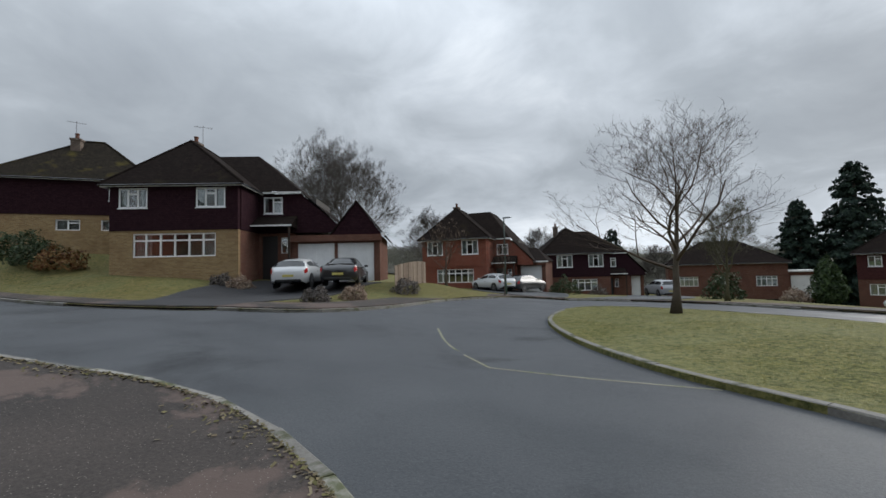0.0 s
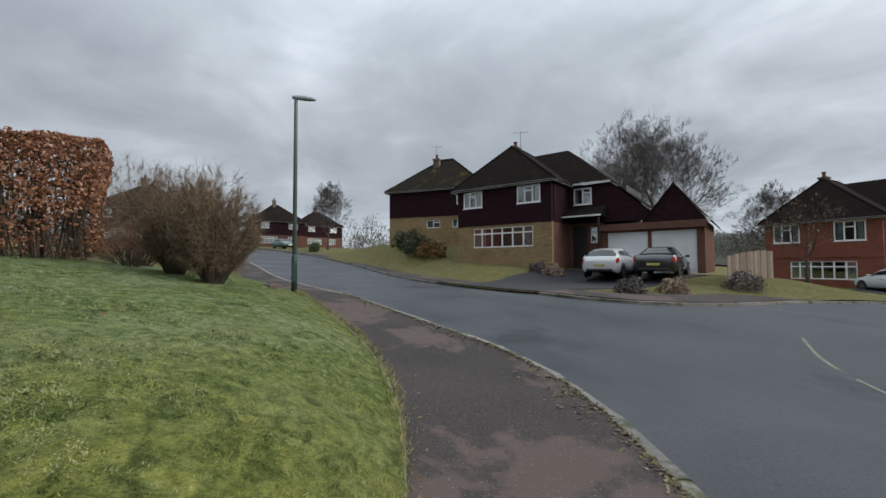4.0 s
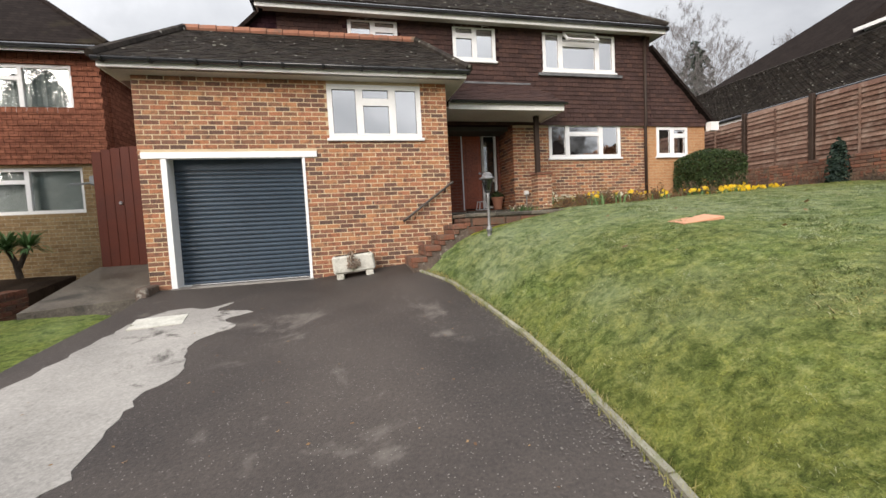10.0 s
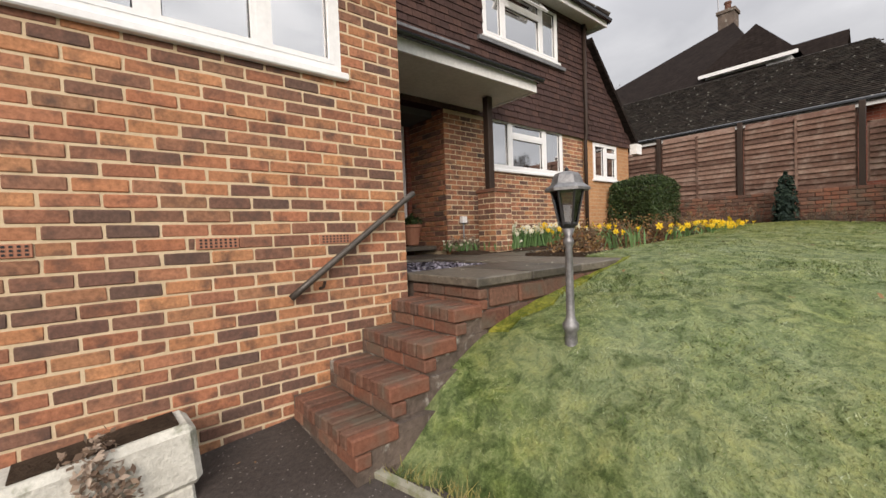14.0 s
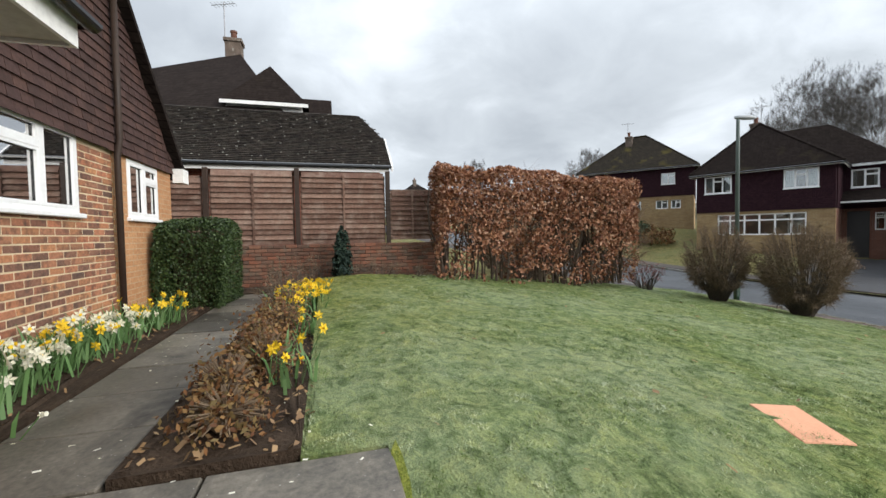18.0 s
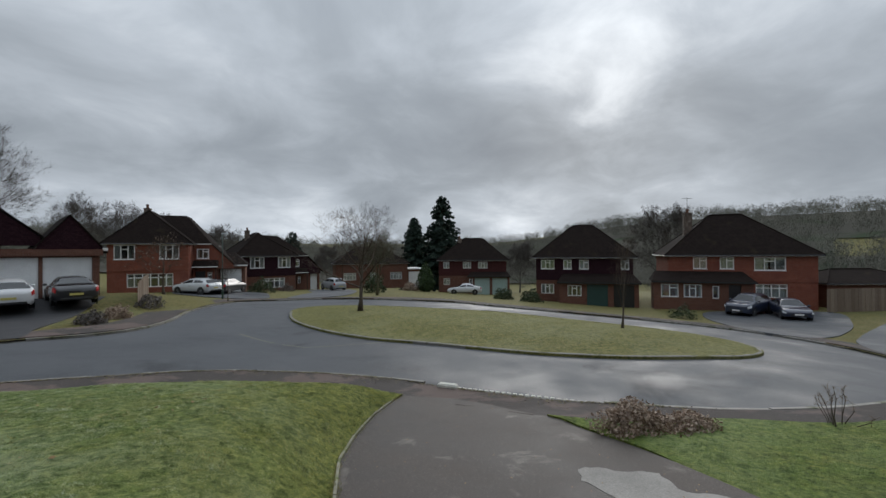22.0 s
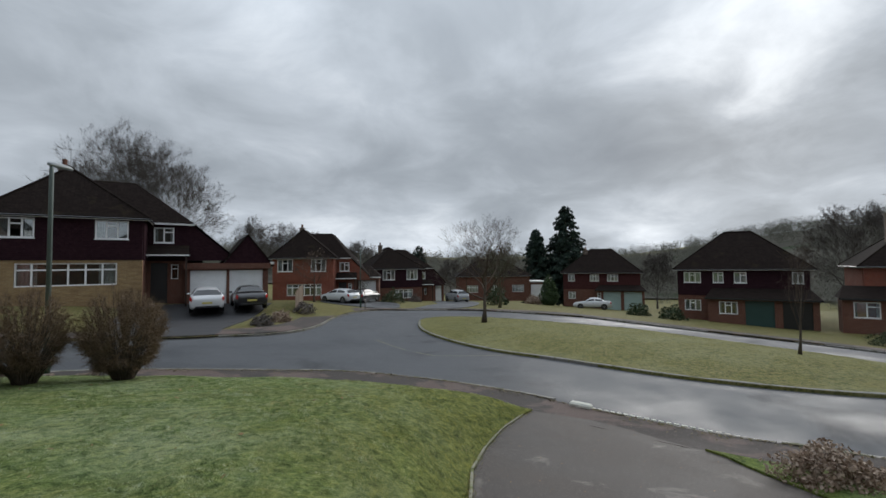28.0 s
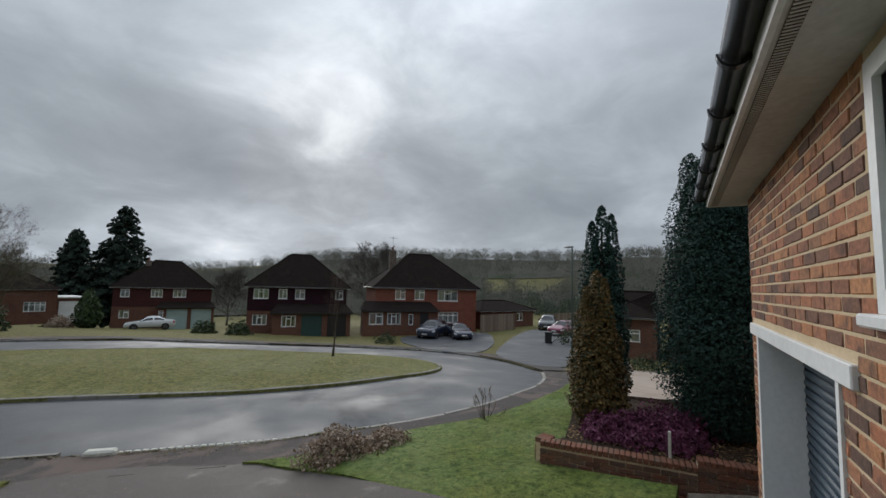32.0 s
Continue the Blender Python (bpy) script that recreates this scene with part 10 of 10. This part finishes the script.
board_fence("boarded_fence", [(-41.6, -19.4), (-44.5, -18.4), (-47.2, -17.5)], 1.9, "tall pale brown close-boarded fence")
board_fence("far_fence", [(-53.0, -15.2), (-60, -12.0)], 1.7, "brown boarded fence beyond the side road")
board_fence("picket_fence", [(7.2, -28.3), (7.9, -33.5)], 1.3, "grey weathered boarded fence beside the drive", w=0.4)
shed = far_house("far_bungalow", pose(-45.2, -21.0, float(land(-45.2, -21)) - 0.1, 0, 0, 157), 9.4, 5.5, 2.2, 1.1, [], [(6.2, 7.4, 0.9, 1.9, W2)], ("brick_dark", "brick_far"), "low brown outbuilding behind the fence", split=0.97)
for x, y in ((5.2, -10.55), (6.3, -10.75)):
    solid("edge_stone", Geo().box(-0.22, 0.22, -0.11, 0.11, -0.1, 0.08, 0.03), M["stone_wall"], "flat grey stone at the lawn edge", "stone", pose(x + 2.3, y - 0.15, float(lawn_top(np.array([x + 2.3]), np.array([y - 0.15]))[0]) - 0.02, 0, 0, 20), "edge stones")
solid("white_kerb_block", Geo().box(-0.26, 0.26, -0.10, 0.10, -0.1, 0.10, 0.035), M["stone_white"], "white painted kerb end at the drive", "kerb block", pose(-3.83, -10.06, float(ground(-3.8, -10.1)) + 0.03, 0, 0, -44), kind="structure")
g = Geo()
jl = spline([(1.6, -20.4), (0.55, -18.5), (-0.85, -16.75)], False, 0.3) + spline([(-0.85, -16.75), (-2.3, -16.6), (-4.03, -16.57)], False, 0.3)[1:]
vs = []
for (px, py), (qx, qy) in zip(jl, jl[1:]):
    n = math.hypot(qx - px, qy - py)
    ox, oy = -(qy - py) / n * 0.026, (qx - px) / n * 0.026
    g.add([(px + ox, py + oy, float(ground(px, py)) + 0.004), (px - ox, py - oy, float(ground(px, py)) + 0.004), (qx - ox, qy - oy, float(ground(qx, qy)) + 0.004), (qx + ox, qy + oy, float(ground(qx, qy)) + 0.004)], [(0, 1, 2, 3)])
solid("road_joint", g, M["edging"], "thin pale sealed joint across the road", "road joint", kind="structure")

# pale setts along the lowered kerb of the drive
setts = thing("kerb_setts", "row of small pale setts along the lowered kerb", "kerb", kind="structure")
run = [p for p in spline([(-3.95, -10.08), (-5.2, -8.9), (-6.5, -7.68)], False, 0.14)]
for a, b in zip(run, run[1:]):
    ang = math.atan2(b[1] - a[1], b[0] - a[0])
    part("sett", Geo().box(0, 0.10, -0.035, 0.035, -0.05, 0.03, 0.008).move(Matrix.Translation((a[0], a[1], float(ground(a[0], a[1])) + 0.005)) @ Matrix.Rotation(ang, 4, "Z")), M["stone_white"], setts)

# ---- grass blades ----
def blades(name, poly, zf, n, seed, h, mat, label, keep=None):
    rs = np.random.RandomState(seed)
    xs, ys = [p[0] for p in poly], [p[1] for p in poly]
    x, y = rs.uniform(min(xs), max(xs), n), rs.uniform(min(ys), max(ys), n)
    ok = inside(poly, x, y)
    if keep is not None:
        ok &= keep(x, y, rs)
    x, y = x[ok], y[ok]
    m = len(x)
    z = np.asarray(zf(x, y), float) - 0.004
    clump = (0.75 + 0.35 * np.sin(x * 3.1 + 0.7) * np.sin(y * 2.7 + 1.1)) * (0.8 + 0.65 * hummocks(x + 0.3, y))
    clump = np.clip(clump, 0.22, 1.6)
    hh = h * rs.uniform(0.4, 1.2, m) * clump
    w = rs.uniform(0.0025, 0.0055, m)
    lean = hh * rs.uniform(0.5, 2.4, m)
    b = rs.uniform(0, 2 * np.pi, m)
    a = b + np.pi / 2 + rs.normal(size=m) * 0.3
    V = np.zeros((m, 3, 3))
    V[:, 0] = np.stack([x - np.cos(a) * w, y - np.sin(a) * w, z], 1)
    V[:, 1] = np.stack([x + np.cos(a) * w, y + np.sin(a) * w, z], 1)
    V[:, 2] = np.stack([x + np.cos(b) * lean, y + np.sin(b) * lean, z + hh], 1)
    e1, e2 = V[:, 1] - V[:, 0], V[:, 2] - V[:, 0]
    flip = (e1[:, 0] * e2[:, 1] - e1[:, 1] * e2[:, 0]) < 0
    V[flip] = V[flip][:, [1, 0, 2]]
    return tagged(new(name, fast_mesh(name, V.reshape(-1, 3), np.arange(m * 3).reshape(m, 3), M[mat])), label, "grass", kind="stuff")


blades("lawn_blades", LAWN, lawn_top, 520000, 3, 0.024, "blade", "short frosty blades of the front lawn")
tufts = lambda x, y, rs: (np.sin(x * 4.3 + 1.1) * np.sin(y * 3.7 + 0.4) > 0.62) & (y < -5.2) & (x < 3.5)
blades("grass_tufts", LAWN, lawn_top, 60000, 6, 0.062, "blade_dry", "longer pale tufts in the lower lawn", tufts)
blades("side_lawn_blades", SIDE, side_z, 80000, 4, 0.026, "blade_green", "short blades of the side lawn")
near_i = lambda x, y, rs: rs.uniform(0, 1, len(x)) < np.clip(1.2 - edge_distance(island_line, x, y) * 0.15, 0.25, 1)
blades("island_blades", island_line, ISLAND_TOP, 130000, 5, 0.045, "blade_dry", "short yellowed blades of the green", near_i)
# tufts along the drive edging and the footway
rs = np.random.RandomState(6)
tuft = []
for line, zf, o in ((DRIVE, lawn_top, 0.05), (LAWN_EDGE, lawn_top, 0.03)):
    L_ = np.array(line)
    i = rs.randint(0, len(L_) - 1, 2600)
    t = rs.uniform(0, 1, 2600)[:, None]
    p = L_[i] * (1 - t) + L_[i + 1] * t + rs.normal(size=(2600, 2)) * 0.035
    tuft.append(p)
p = np.concatenate(tuft)
m = len(p)
zz = np.maximum(drive_z(p[:, 0], p[:, 1]), pave_z(p[:, 0], p[:, 1])) - 0.005
V = np.zeros((m, 3, 3))
a, hh = rs.uniform(0, 6.28, m), rs.uniform(0.03, 0.085, m)
V[:, 0] = np.stack([p[:, 0] - 0.004 * np.cos(a), p[:, 1] - 0.004 * np.sin(a), zz], 1)
V[:, 1] = np.stack([p[:, 0] + 0.004 * np.cos(a), p[:, 1] + 0.004 * np.sin(a), zz], 1)
V[:, 2] = np.stack([p[:, 0] + rs.normal(size=m) * 0.03, p[:, 1] + rs.normal(size=m) * 0.03, zz + hh], 1)
tagged(new("edge_tufts", fast_mesh("edge_tufts", V.reshape(-1, 3), np.arange(m * 3).reshape(m, 3), M["blade_dry"])), "ragged grass tufts along the lawn edges", "grass", kind="stuff")

# ---- brickwork of the garage wing ----
bricks(front, -4.82, 0.08, -0.07, 3.29, 0.0, [G_DOOR, G_WIN, (-2.14, -1.92, 1.20, 1.275), (-1.30, -1.08, 1.20, 1.275), (-0.60, -0.38, 1.20, 1.275), (-4.78, -2.2, 2.03, 2.13)], own=(-1.95, 0.09, 0.15, 2.30), seed=3)
